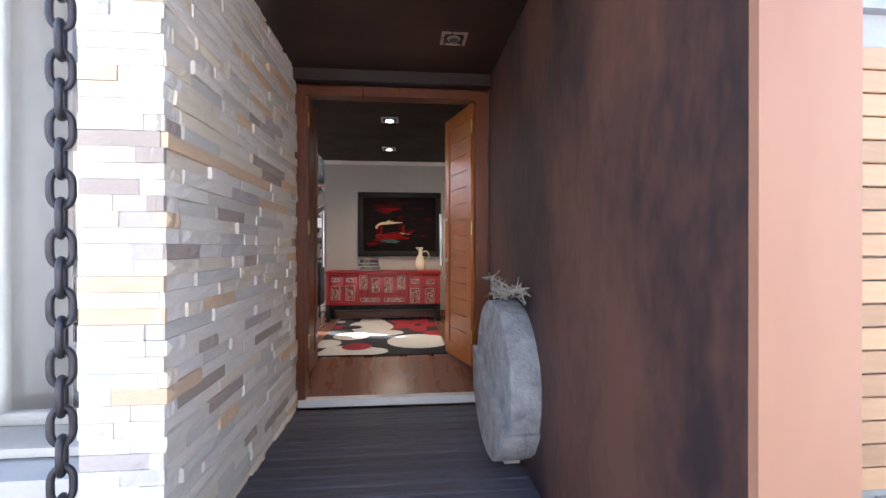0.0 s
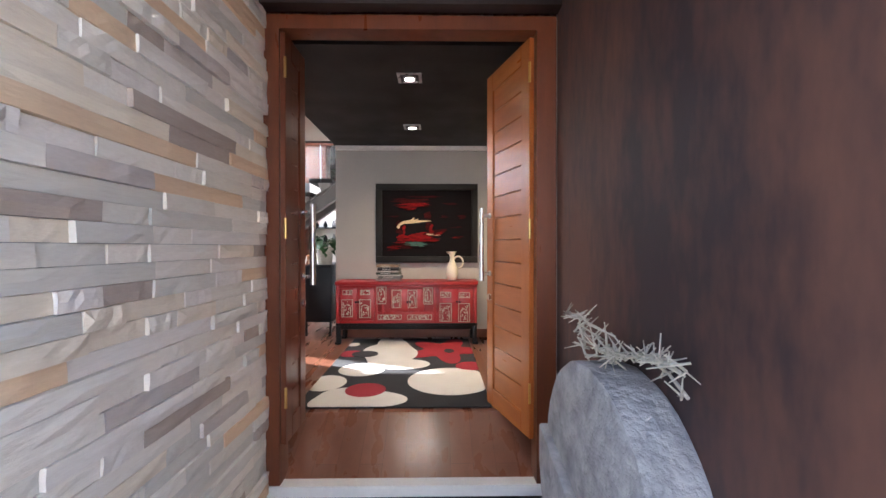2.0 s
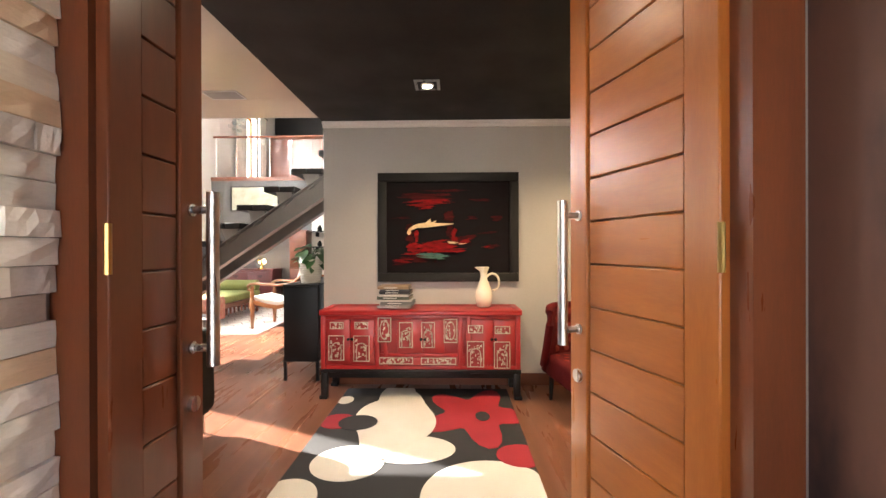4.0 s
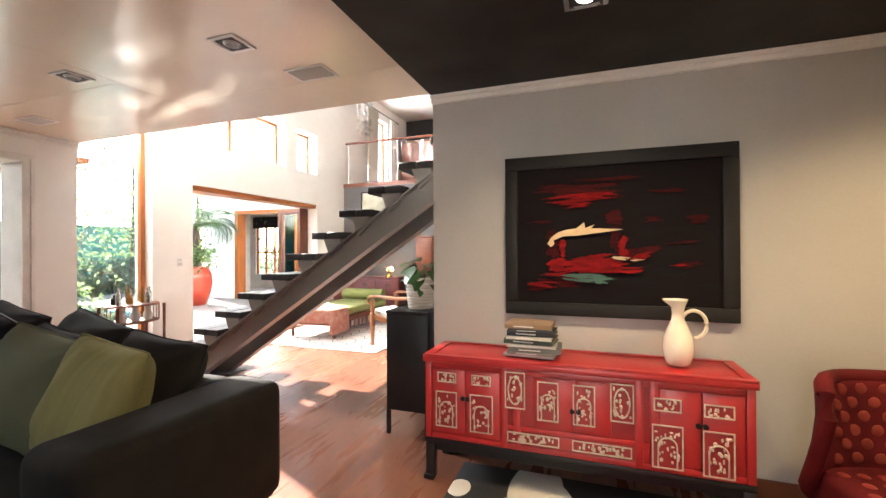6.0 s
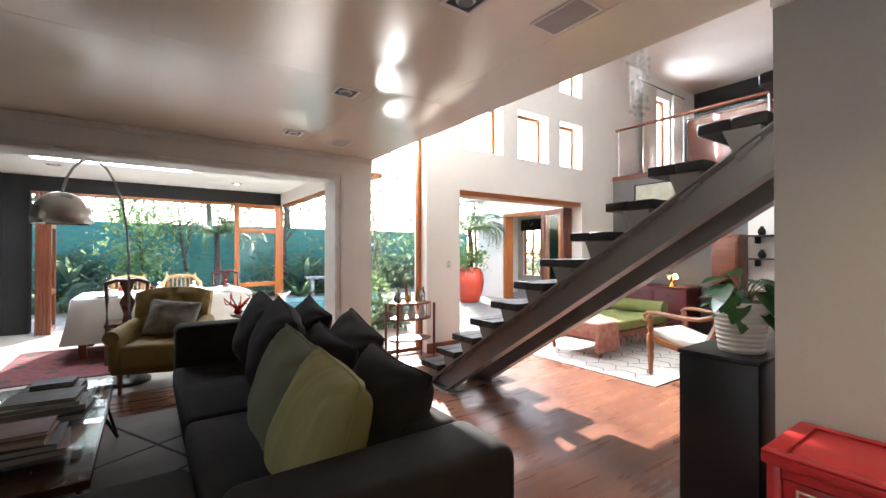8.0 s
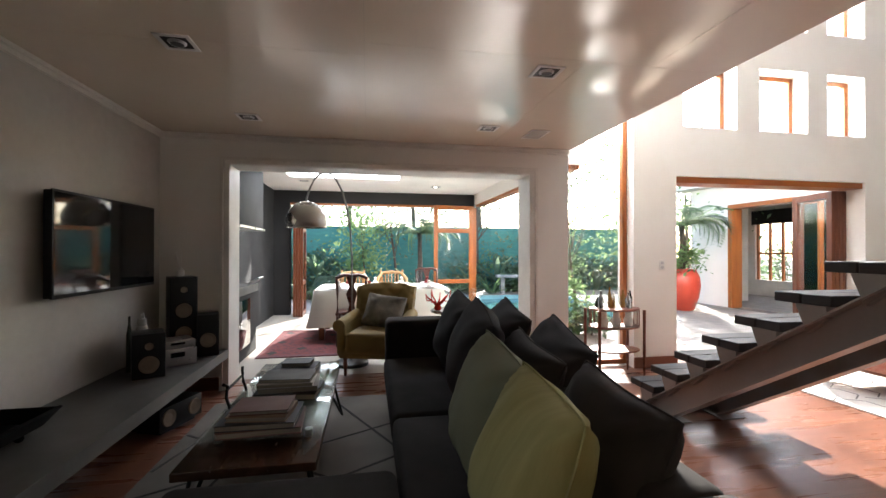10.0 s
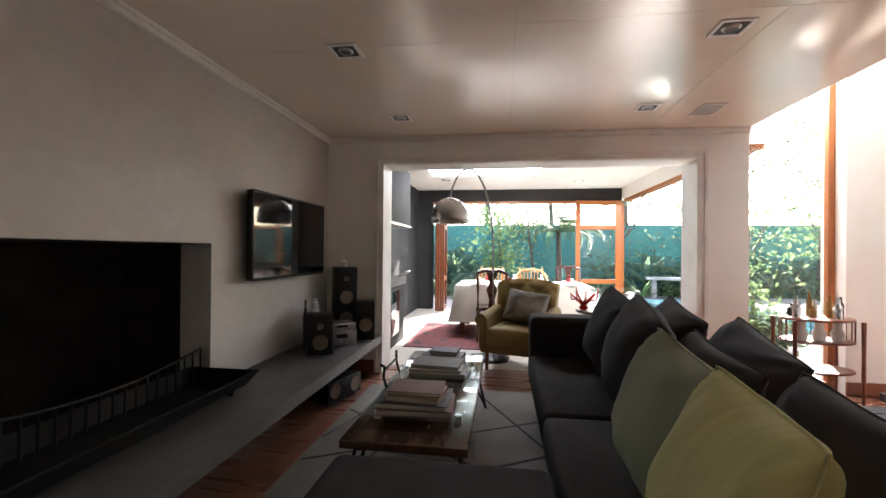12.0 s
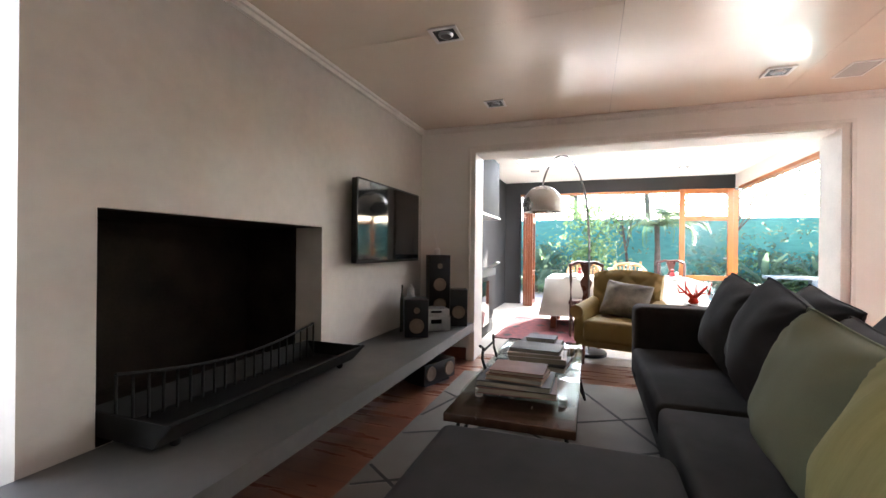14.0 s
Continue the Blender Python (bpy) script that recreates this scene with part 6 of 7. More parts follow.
def open_armchair(x, y, rz, label):
    t = thing("open_armchair", pose(x, y, 0, 0, 0, rz), label, "armchair")
    line = [(-0.36, 0.43), (-0.24, 0.405), (-0.10, 0.37), (0.06, 0.355), (0.18, 0.38), (0.27, 0.46), (0.34, 0.60), (0.40, 0.76), (0.45, 0.90)]
    bm = bmesh.new()
    prism(bm, line + [(u + 0.012, v + 0.055) if u < 0.2 else (u - 0.055, v + 0.015) for u, v in line[::-1]], "x", -0.26, 0.26)
    bmesh.ops.bevel(bm, geom=[e for e in bm.edges if abs(e.verts[0].co.x - e.verts[1].co.x) < 1e-4], offset=0.012, segments=2, affect="EDGES")
    part("upholstery", bm, CALICO, t, "cream calico seat and back in one curve")
    for s in (-1, 1):
        bm = bmesh.new()
        prism(bm, [(u, v - 0.05) for u, v in line] + [(u, v + 0.004) for u, v in line[::-1]], "x", s * 0.285 - 0.022, s * 0.285 + 0.022)
        part("side_rail", bm, HONEY, t)
        curl = [(0.43, 0.78), (0.33, 0.70), (0.20, 0.66), (0.05, 0.655), (-0.12, 0.665), (-0.26, 0.675), (-0.34, 0.665), (-0.385, 0.63), (-0.38, 0.585), (-0.345, 0.57), (-0.32, 0.59), (-0.335, 0.615)]
        bm = bmesh.new()
        sweep(bm, [(s * (0.30 + 0.03 * math.sin(k * 0.28)), u, v) for k, (u, v) in enumerate(curl)], 0.024, 10, 0.75)
        part("arm", bm, HONEY, t, "curled honey timber arm")
        bm = bmesh.new()
        lathe(bm, [(0.016, 0.012), (0.022, 0.03), (0.026, 0.14), (0.034, 0.22), (0.022, 0.25), (0.036, 0.28), (0.036, 0.43), (0.022, 0.45), (0.034, 0.50), (0.022, 0.55), (0.03, 0.60), (0.02, 0.64)], s * 0.30, -0.33, 0, 14)
        part("front_leg", bm, HONEY, t, "turned honey timber leg")
        bm = bmesh.new()
        sweep(bm, [(s * 0.27, 0.44, 0.0), (s * 0.28, 0.33, 0.2), (s * 0.285, 0.27, 0.42)], 0.024, 8)
        part("back_leg", bm, HONEY, t)
    part("crest_rail", bx(-0.30, 0.42, 0.86, 0.30, 0.47, 0.94, bevel=0.015), HONEY, t)
    return t


open_armchair(-2.60, 8.93, -97, "honey timber armchair with a cream calico seat")
open_armchair(-2.40, 10.3, -75, "honey timber armchair near the red cabinet")
rc = thing("low_cabinet", pose(-4.36, 11.12, 0), "low dark red lacquered cabinet by the wall", "cabinet")
OXBLOOD = mat("oxblood_lacquer", (0.13, 0.022, 0.022), (0.09, 0.015, 0.016), 0.38, scale=3)
part("body", bx(-0.73, -0.22, 0.06, 0.73, 0.24, 0.74, bevel=0.006), OXBLOOD, rc)
part("top", bx(-0.745, -0.235, 0.742, 0.745, 0.25, 0.77, bevel=0.004), OXBLOOD, rc)
part("plinth", bx(-0.7, -0.18, 0.0, 0.7, 0.22, 0.059), BLACK, rc)
for k in range(3):
    d_ = part("door", bx(-0.715 + k * 0.48, -0.235, 0.09, -0.715 + k * 0.48 + 0.47, -0.221, 0.71, bevel=0.004), OXBLOOD, rc)
    for j in range(3):
        part("vent_slot", bx(-0.715 + k * 0.48 + 0.19, -0.239, 0.60 + j * 0.022, -0.715 + k * 0.48 + 0.28, -0.2352, 0.608 + j * 0.022), BLACK, d_)
tc = thing("tall_cabinet", pose(-3.17, 11.20, 0), "tall narrow red-brown timber cabinet by the wall", "cabinet")
part("body", bx(-0.17, -0.17, 0.05, 0.17, 0.18, 1.52, bevel=0.008), RED_WOOD, tc)
part("top", bx(-0.19, -0.19, 1.522, 0.19, 0.185, 1.56, bevel=0.006), RED_WOOD, tc)
part("plinth", bx(-0.16, -0.15, 0, 0.16, 0.16, 0.049), BLACK, tc)
for z in (0.10, 0.80):
    part("door", bx(-0.15, -0.185, z, 0.15, -0.171, z + 0.66, bevel=0.005), RED_WOOD, tc)
for z in (1.20, 1.52):
    sh = thing("wall_shelf", pose(-2.55, 11.20, z), "dark timber wall shelf with small objects", "shelf", "lounge wall shelves")
    part("board", bx(-0.36, -0.10, 0, 0.36, 0.175, 0.025, bevel=0.003), TREAD, sh)
    for x in (-0.3, 0.3):
        part("bracket", bx(x - 0.01, 0.0, -0.09, x + 0.01, 0.175, -0.001), IRON, sh)
    for k in range(3):
        bm = bmesh.new()
        lathe(bm, [(0.03, 0), (0.05, 0.03), (0.045, 0.07), (0.02, 0.10 + 0.02 * k), (0.024, 0.12 + 0.02 * k)], n=14)
        tagged(part("vase", bm, (IRON, BLACK, STONE_GREY)[k], None, smooth="all"), "small dark vase on the wall shelf", "vase", "vases on the shelves").location = (-2.78 + 0.2 * k, 11.22, z + 0.026)
tl = thing("table_lamp", pose(-3.92, 11.06, 0.771), "small lit brass table lamp on the cabinet", "table lamp")
BRASS = mat("polished_brass", (0.62, 0.42, 0.14), (0.5, 0.32, 0.1), 0.22, 1.0, bump=0.05)
bm = bmesh.new()
lathe(bm, [(0.08, 0), (0.085, 0.01), (0.03, 0.03), (0.015, 0.07), (0.03, 0.10), (0.01, 0.13)], n=18)
part("stem", bm, BRASS, tl)
for k in range(5):
    a = k * math.tau / 5
    bm = bmesh.new()
    ball(bm, 0.06 * math.cos(a), 0.06 * math.sin(a), 0.14 + 0.03 * (k % 2), 0.028)
    part("bulb", bm, glow("warm_bulb", (1.0, 0.62, 0.22), 5.0) if k < 3 else BRASS, tl)
for nm, x0, x1, z0, z1, m_, lab in (("wall_picture", -4.72, -3.70, 1.98, 2.50, mat("olive_print", (0.30, 0.31, 0.20), (0.5, 0.5, 0.42), 0.5, scale=5), "pale green framed print on the grey wall"),):
    t = thing(nm, pose((x0 + x1) / 2, 11.388, z0), lab, "picture")
    w = (x1 - x0) / 2
    for b in ((-w, 0, w, 0.02), (-w, z1 - z0 - 0.02, w, z1 - z0), (-w, 0.02, -w + 0.02, z1 - z0 - 0.02), (w - 0.02, 0.02, w, z1 - z0 - 0.02)):
        part("frame_side", bx(b[0], -0.025, b[1], b[2], 0, b[3]), BLACK, t)
    part("print", bx(-w + 0.02, -0.015, 0.02, w - 0.02, -0.002, z1 - z0 - 0.02), m_, t)
# upper landing
bs = thing("balustrade", pose(0, 11.42, 2.70), "timber handrail with glass panels on the landing", "balustrade")
bm = bmesh.new()
rod(bm, (LX + 0.04, 0, 0.86), (-0.4, 0, 0.86), 0.025, n=12)
part("handrail", bm, RED_WOOD, bs)
for k in range(5):
    x = LX + 0.1 + k * 1.15
    bm = bmesh.new()
    rod(bm, (x, 0, 0), (x, 0, 0.84), 0.014, n=10)
    part("post", bm, STEEL, bs)
    if k < 4:
        g_ = part("glass_panel", bx(x + 0.03, -0.004, 0.06, x + 1.12, 0.004, 0.80), GLASS, bs)
        g_.visible_shadow = False
uc = thing("upper_cabinet", pose(-4.2, 14.3, 2.70), "red-brown timber cabinet on the upper landing", "cabinet")
part("body", bx(-0.85, -0.25, 0.0, 0.9, 0.25, 1.5, bevel=0.01), RED_WOOD, uc)
part("top", bx(-0.88, -0.28, 1.502, 0.93, 0.26, 1.54, bevel=0.005), RED_WOOD, uc)
for k in range(3):
    part("door", bx(-0.82 + k * 0.57, -0.268, 0.08, -0.82 + k * 0.57 + 0.55, -0.251, 1.42, bevel=0.006), mat("red_brown_panel", (0.22, 0.065, 0.04), (0.16, 0.045, 0.03), 0.35), uc)
# glass bubble chandelier
cd = thing("chandelier", pose(-4.2, 10.62, 0), "hanging chandelier of clear glass bubbles", "chandelier")
rng = random.Random(31)
bm = bmesh.new()
lathe(bm, [(0.16, 0), (0.16, 0.03), (0.0005, 0.035)], z=HZ - 0.036, n=24)
part("ceiling_plate", bm, CHROME, cd)
bub = mesh_of("bubble", (lambda b: (ball(b, 0, 0, 0, 0.035, u=12, v=8), b)[1])(bmesh.new()), clear("bubble_glass", (0.9, 0.92, 0.92)), "all")
wires = bmesh.new()
for k in range(46):
    a, r, z_ = rng.uniform(0, math.tau), rng.uniform(0.02, 0.17), rng.uniform(3.45, 4.5)
    o = new("bubble", bub)
    o.parent = cd
    o.location = (r * math.cos(a), r * math.sin(a), z_)
    rod(wires, (r * math.cos(a), r * math.sin(a), z_ + 0.03), (r * math.cos(a) * 0.9, r * math.sin(a) * 0.9, HZ - 0.03), 0.0012, n=4)
part("wires", wires, STEEL, cd)
# curtain beside the landing window
bm = bmesh.new()
for y0, y1 in ((12.25, 12.72), (13.4, 13.75)):
    n = 60
    prev = None
    for k in range(n + 1):
        y = y0 + (y1 - y0) * k / n
        x = LX + 0.10 + 0.035 * math.sin(k * 0.85)
        cur = (bm.verts.new((x, y, 2.72)), bm.verts.new((x, y, 4.65)))
        if prev:
            bm.faces.new((prev[0], cur[0], cur[1], prev[1]))
        prev = cur
tagged(part("curtain", bm, mat("cream_curtain", (0.6, 0.56, 0.48), (0.5, 0.46, 0.4), 0.9), None, smooth="all"), "cream curtain beside the landing window", "curtain")
bm = bmesh.new()
rod(bm, (LX + 0.1, 12.1, 4.67), (LX + 0.1, 13.9, 4.67), 0.012, n=8)
tagged(part("curtain_rail", bm, IRON, None), "dark curtain rail above the landing window", "curtain rail")
# ---- windows of the tall wall ----
def fixed_window(name, y0, y1, z0, z1, label, x=LX - 0.22):
    t = thing(name, pose(x, y0, z0), label, "window", "small windows")
    w, h, s = y1 - y0, z1 - z0, 0.055
    for b in ((0, 0, w, s), (0, h - s, w, h), (0, s, s, h - s), (w - s, s, w, h - s)):
        part("window_frame", bx(-0.03, b[0], b[1], 0.03, b[2], b[3], bevel=0.003, seg=1), ORANGE_UP, t)
    p_ = part("pane", bx(-0.003, s, s, 0.003, w - s, h - s), GLASS, t)
    p_.visible_shadow = False


for y0, y1 in COLS:
    for z0, z1 in ROWS_Z:
        fixed_window("window_small", y0, y1, z0, z1, "small orange-framed window high in the tall wall")
fixed_window("window_tall", 6.466, 7.248, 0.02, 4.9, "tall narrow orange-framed window beside the pillar", LX - 0.15)
fixed_window("window_landing", 12.68, 13.44, 2.75, 4.55, "orange-framed window on the upper landing", LX - 0.15)
slab("trim_folding_head", ORANGE_WOOD, "orange timber head over the folding doors", "door frame", (LX - 0.28, 7.79, 2.10, LX - 0.03, 10.46, 2.168))
for k in range(4):
    glazed_leaf("door_lounge", LX - 0.20, 10.42 - 0.06 * k, 176 - 3 * k, 0.66, 2.09, (0.5,), "folded orange timber glazed door at the lounge, coloured as shaded", wood=ORANGE_SHADED)
# ---- garden ----
PAVE = mat("grey_brick_paving", (0.30, 0.26, 0.23), (0.20, 0.175, 0.155), 0.75, scale=5, fine=50, bump=0.3)
bm = bmesh.new()
box(bm, -90, -70, -0.8, 60, 6.9, -0.42)
box(bm, -90, 10.4, -0.8, 60, 90, -0.42)
box(bm, -90, 6.9, -0.8, -13.6, 10.4, -0.42)
box(bm, -8.2, 6.9, -0.8, 60, 10.4, -0.42)
setting("ground", bm, mat("garden_soil", (0.10, 0.075, 0.05), (0.06, 0.05, 0.03), 0.9, scale=2, fine=30, bump=0.5), "brown garden soil", "ground")
slab("patio", PAVE, "grey brick patio round the pool", "paving", (-16.2, 6.85, -0.42, LX - 0.46, 6.9, -0.06), (-8.2, 6.9, -0.42, LX - 0.46, 10.4, -0.06), (-14.6, 10.4, -0.42, LX - 0.46, 13.0, -0.06), (-14.6, 6.9, -0.42, -13.6, 10.4, -0.06), (-13.2, 2.0, -0.42, DX - 0.2, 6.85, -0.06), (DX - 0.2, 6.83, -0.42, LX - 0.46, 6.85, -0.06))
slab("pool_basin", mat("pool_plaster", (0.28, 0.50, 0.52), (0.22, 0.42, 0.45), 0.6), "pale turquoise pool basin", "pool", (-13.6, 6.9, -1.5, -8.2, 10.4, -1.4), (-13.6, 6.9, -1.4, -13.5, 10.4, -0.07), (-8.3, 6.9, -1.4, -8.2, 10.4, -0.07), (-13.5, 6.9, -1.4, -8.3, 7.0, -0.07), (-13.5, 10.3, -1.4, -8.3, 10.4, -0.07))
wm = mat("pool_water", (0.10, 0.26, 0.25), (0.08, 0.22, 0.22), 0.05, scale=2.5, fine=8, bump=0.5, depth=0.02, rvar=0.03)
slab("pool_water", wm, "rippled turquoise pool water", "water", (-13.5, 7.0, -0.30, -8.3, 10.3, -0.18))
FENCE = mat("green_painted_boards", (0.055, 0.23, 0.195), (0.04, 0.18, 0.15), 0.6, scale=3, stretch=(1, 1, 4))
fn = thing("garden_fence", pose(-16.6, 0, -0.42), "tall green painted garden fence", "fence")
pm = mesh_of("fence_panel", bx(-0.02, 0, 0, 0.02, 1.997, 2.64, bevel=0.005, seg=1), FENCE)
for k in range(12):
    o = new("fence_panel", pm)
    o.parent = fn
    o.location = (0, -7 + k * 2, 0)
LEAF_A = leafy(mat("bright_leaf", (0.12, 0.20, 0.06), (0.075, 0.14, 0.04), 0.5, scale=5, vary=0.25))
LEAF_B = leafy(mat("mid_green_leaf", (0.10, 0.15, 0.08), (0.06, 0.10, 0.055), 0.5, scale=5, vary=0.25))
BARK = mat("grey_bark", (0.13, 0.10, 0.075), (0.07, 0.055, 0.04), 0.9, scale=8, fine=60, bump=0.6)


def leaves(count, rx, ry, z0, z1, size, seed, hollow=0.35):
    """A crown of small folded leaves, denser towards clumps, with gaps."""
    rng = random.Random(seed)
    hubs = [(rng.uniform(-rx, rx) * 0.8, rng.uniform(-ry, ry) * 0.8, rng.uniform(z0, z1)) for _ in range(14)]
    verts, faces = [], []
    for k in range(count):
        hx, hy, hz = hubs[k % 14]
        sp = min(rx, ry, (z1 - z0) / 2) * 0.5
        c = Vector((hx + rng.gauss(0, sp), hy + rng.gauss(0, sp), max(z0, hz + rng.gauss(0, sp * 0.8))))
        m_ = Euler((rng.uniform(-1.0, 1.0), rng.uniform(-0.9, 0.9), rng.uniform(0, 6.28))).to_matrix()
        s = size * rng.uniform(0.6, 1.3)
        i = len(verts)
        for p in ((0, 0, 0), (s * 0.5, s * 0.22, 0.05 * s), (s, 0, -0.1 * s), (s * 0.5, -s * 0.22, 0.05 * s)):
            verts.append(c + m_ @ Vector(p))
        faces += [(i, i + 1, i + 2), (i, i + 2, i + 3)]
    me = bpy.data.meshes.new("crown")
    me.from_pydata([tuple(v) for v in verts], [], faces)
    return me


def tree(x, y, h, spread, count, size, seed, material, label, base=-0.42):
    rng = random.Random(seed)
    t = thing("tree", pose(x, y, base), label, "tree", "garden trees")
    bm = bmesh.new()
    lean = Vector((rng.uniform(-0.4, 0.4), rng.uniform(-0.4, 0.4), 0))
    sweep(bm, [(0, 0, 0), lean * 0.3 + Vector((0, 0, h * 0.25)), lean * 0.7 + Vector((0, 0, h * 0.5)), lean + Vector((0, 0, h * 0.85))], 0.07 * h / 5, 8, 0.3)
    part("trunk", bm, BARK, t)
    for k in range(6):
        a, zz = k * math.tau / 6 + rng.uniform(0, 0.8), h * rng.uniform(0.35, 0.65)
        p = lean * (zz / h) + Vector((0, 0, zz))
        q = p + Vector((math.cos(a) * spread * 0.7, math.sin(a) * spread * 0.7, h * 0.22))
        bm = bmesh.new()
        sweep(bm, [p, (p + q) / 2 + Vector((0, 0, -0.08)), q], 0.022 * h / 5, 6, 0.4)
        part("limb", bm, BARK, t)
    me = leaves(count * 2, spread * 1.1, spread * 1.1, h * 0.35, h, size * 0.85, seed)
    me.materials.append(material)
    o = new("crown", me)
    o.parent = t
    o.location = lean * 0.7
    return t


def shrub(x, y, r, h, count, size, seed, material, label, base=-0.42):
    t = thing("shrub", pose(x, y, base), label, "shrub", "garden shrubs")
    me = leaves(count * 2, r, r, 0.02, h, size, seed)
    me.materials.append(material)
    o = new("foliage", me)
    o.parent = t
    bm = bmesh.new()
    rng = random.Random(seed)
    for k in range(6):
        sweep(bm, [(0, 0, 0), (rng.uniform(-r, r) * 0.4, rng.uniform(-r, r) * 0.4, h * 0.5), (rng.uniform(-r, r) * 0.8, rng.uniform(-r, r) * 0.8, h * 0.85)], 0.014, 5, 0.5)
    part("stems", bm, BARK, t)
    return t


def frond(length, width, droop):
    """A palm frond: a curved rib with many narrow leaflets."""
    verts, faces = [], []
    n = 26
    for k in range(n):
        u = (k + 1) / n
        p = Vector((length * u * math.cos(droop * u * 0.9), 0, length * u * (0.55 - droop * u * 0.75)))
        for s in (-1, 1):
            l_ = width * math.sin(math.pi * min(1, 0.12 + u * 0.83)) ** 0.7
            q = p + Vector((l_ * 0.45, s * l_, -l_ * 0.35))
            i = len(verts)
            d = Vector((0.018 * length / 1.5, 0, 0))
            verts.extend([p - d, p + d, q])
            faces.append((i, i + 1, i + 2))
    for k in range(n - 1):
        u0, u1 = k / n, (k + 1) / n
        i = len(verts)
        for u in (u0, u1):
            p = Vector((length * u * math.cos(droop * u * 0.9), 0, length * u * (0.55 - droop * u * 0.75)))
            verts.extend([p + Vector((0, -0.01, 0)), p + Vector((0, 0.01, 0))])
        faces.append((i, i + 1, i + 3, i + 2))
    me = bpy.data.meshes.new("frond")
    me.from_pydata([tuple(v) for v in verts], [], faces)
    return me


FRONDS = []
for L_, w_, d_ in ((1.7, 0.32, 0.9), (1.5, 0.28, 1.15), (1.3, 0.26, 0.7)):
    me = frond(L_, w_, d_)
    me.materials.append(LEAF_A if L_ < 1.6 else LEAF_B)
    FRONDS.append(me)


def palm(x, y, trunk, count, scale, seed, label, base=-0.42):
    rng = random.Random(seed)
    t = thing("palm", pose(x, y, base), label, "palm", "palms")
    bm = bmesh.new()
    sweep(bm, [(0, 0, 0), (0.04, 0.02, trunk * 0.5), (0, 0, trunk + 0.05)], 0.08 * scale + 0.02, 9, 0.75)
    part("trunk", bm, BARK, t)
    for k in range(count):
        o = new("frond", FRONDS[k % 3])
        o.parent = t
        o.matrix_basis = pose(0, 0, trunk, 0, rng.uniform(-28, 12), k * 360 / count * 2.4 + rng.uniform(-15, 15)) @ Matrix.Scale(scale * rng.uniform(0.8, 1.15), 4)
    return t


tree(-14.5, 4.3, 3.2, 0.62, 620, 0.20, 41, LEAF_A, "bright green leafy young tree by the fence")
tree(-15.0, 5.35, 4.4, 0.9, 110, 0.14, 42, LEAF_B, "slender garden tree with sparse crown")
tree(-15.9, 0.9, 5.4, 1.5, 700, 0.20, 43, LEAF_B, "tall garden tree by the green fence")
tree(-15.7, 8.2, 5.8, 1.2, 220, 0.17, 44, LEAF_B, "tall garden tree behind the pool")
tree(-15.4, 11.2, 6.2, 1.5, 500, 0.19, 45, LEAF_B, "tall leafy tree beyond the pool")
tree(-15.0, 13.6, 6.0, 1.6, 600, 0.20, 46, LEAF_A, "tall leafy tree beyond the patio")
# Far leaves greyed: their washed-out look in bright daylight put into the colour.
PALE_LEAF = leafy(mat("washed_out_leaf", (0.12, 0.15, 0.10), (0.08, 0.10, 0.065), 0.5, scale=5, vary=0.25))
# Crowns added high, mostly out of view, to break up the sun indoors.
for k, (x, y, h, r, count) in enumerate(((-18.6, 3.6, 9.5, 2.2, 800), (-19.4, 6.4, 10.0, 2.4, 1100), (-18.8, 9.2, 10.0, 2.4, 1000), (-19.2, 13.0, 9.0, 2.4, 450), (-19.0, 0.0, 9.0, 2.2, 600))):
    tree(x, y, h, r, count, 0.26, 47 + k, PALE_LEAF, "tall pale-leaved tree behind the fence, crown added to dapple the sun")
tree(-7.5, 7.82, 2.6, 0.34, 190, 0.10, 65, LEAF_A, "slim sapling beside the tall window", -0.06)
palm(-14.4, 5.95, 2.3, 30, 1.1, 51, "feathery palm at the pool corner")
palm(-15.2, 9.9, 0.8, 14, 0.8, 52, "low palm behind the pool")
palm(-13.2, 2.7, 0.5, 16, 0.8, 53, "feathery palm beside the dining doors")
tree(-12.6, 12.2, 4.6, 1.2, 500, 0.18, 56, LEAF_A, "leafy tree at the end of the patio")
tree(-12.9, 14.6, 5.6, 1.5, 600, 0.20, 57, LEAF_B, "leafy tree behind the annex corner")
rng = random.Random(61)
for k in range(20):
    y = -1.0 + k * 0.78 + rng.uniform(-0.2, 0.2)
    tall = 0.2 if 3.6 < y < 7.2 else 1.0
    shrub(-15.6 + rng.uniform(-0.3, 0.5), y, rng.uniform(0.4, 0.6), tall + rng.uniform(0.3, 0.7), 230, rng.choice((0.14, 0.18, 0.24)), 70 + k, LEAF_A if k % 4 == 0 else LEAF_B, "bushy green shrub along the fence")
for k, (x, y, r, h) in enumerate(((-14.4, 7.5, 0.4, 0.6), (-14.5, 9.3, 0.5, 0.7), (-14.4, 10.8, 0.5, 1.0), (-7.3, 7.45, 0.28, 0.95), (-14.0, 3.3, 0.5, 0.9), (-13.6, 4.7, 0.35, 0.45), (-7.2, 7.9, 0.25, 0.5))):
    shrub(x, y, r, h, 200, 0.16, 120 + k, LEAF_A if k % 2 else LEAF_B, "low leafy shrub beside the paving", -0.42 if x < -13 else -0.06)


PADDLE = mesh_of("paddle_leaf", leaf_mesh(0.85, 0.17, 0.35, 0.35), LEAF_B, "all")
STRAP = mesh_of("strap_leaf", leaf_mesh(0.8, 0.07, 0.45, 0.3), LEAF_A, "all")


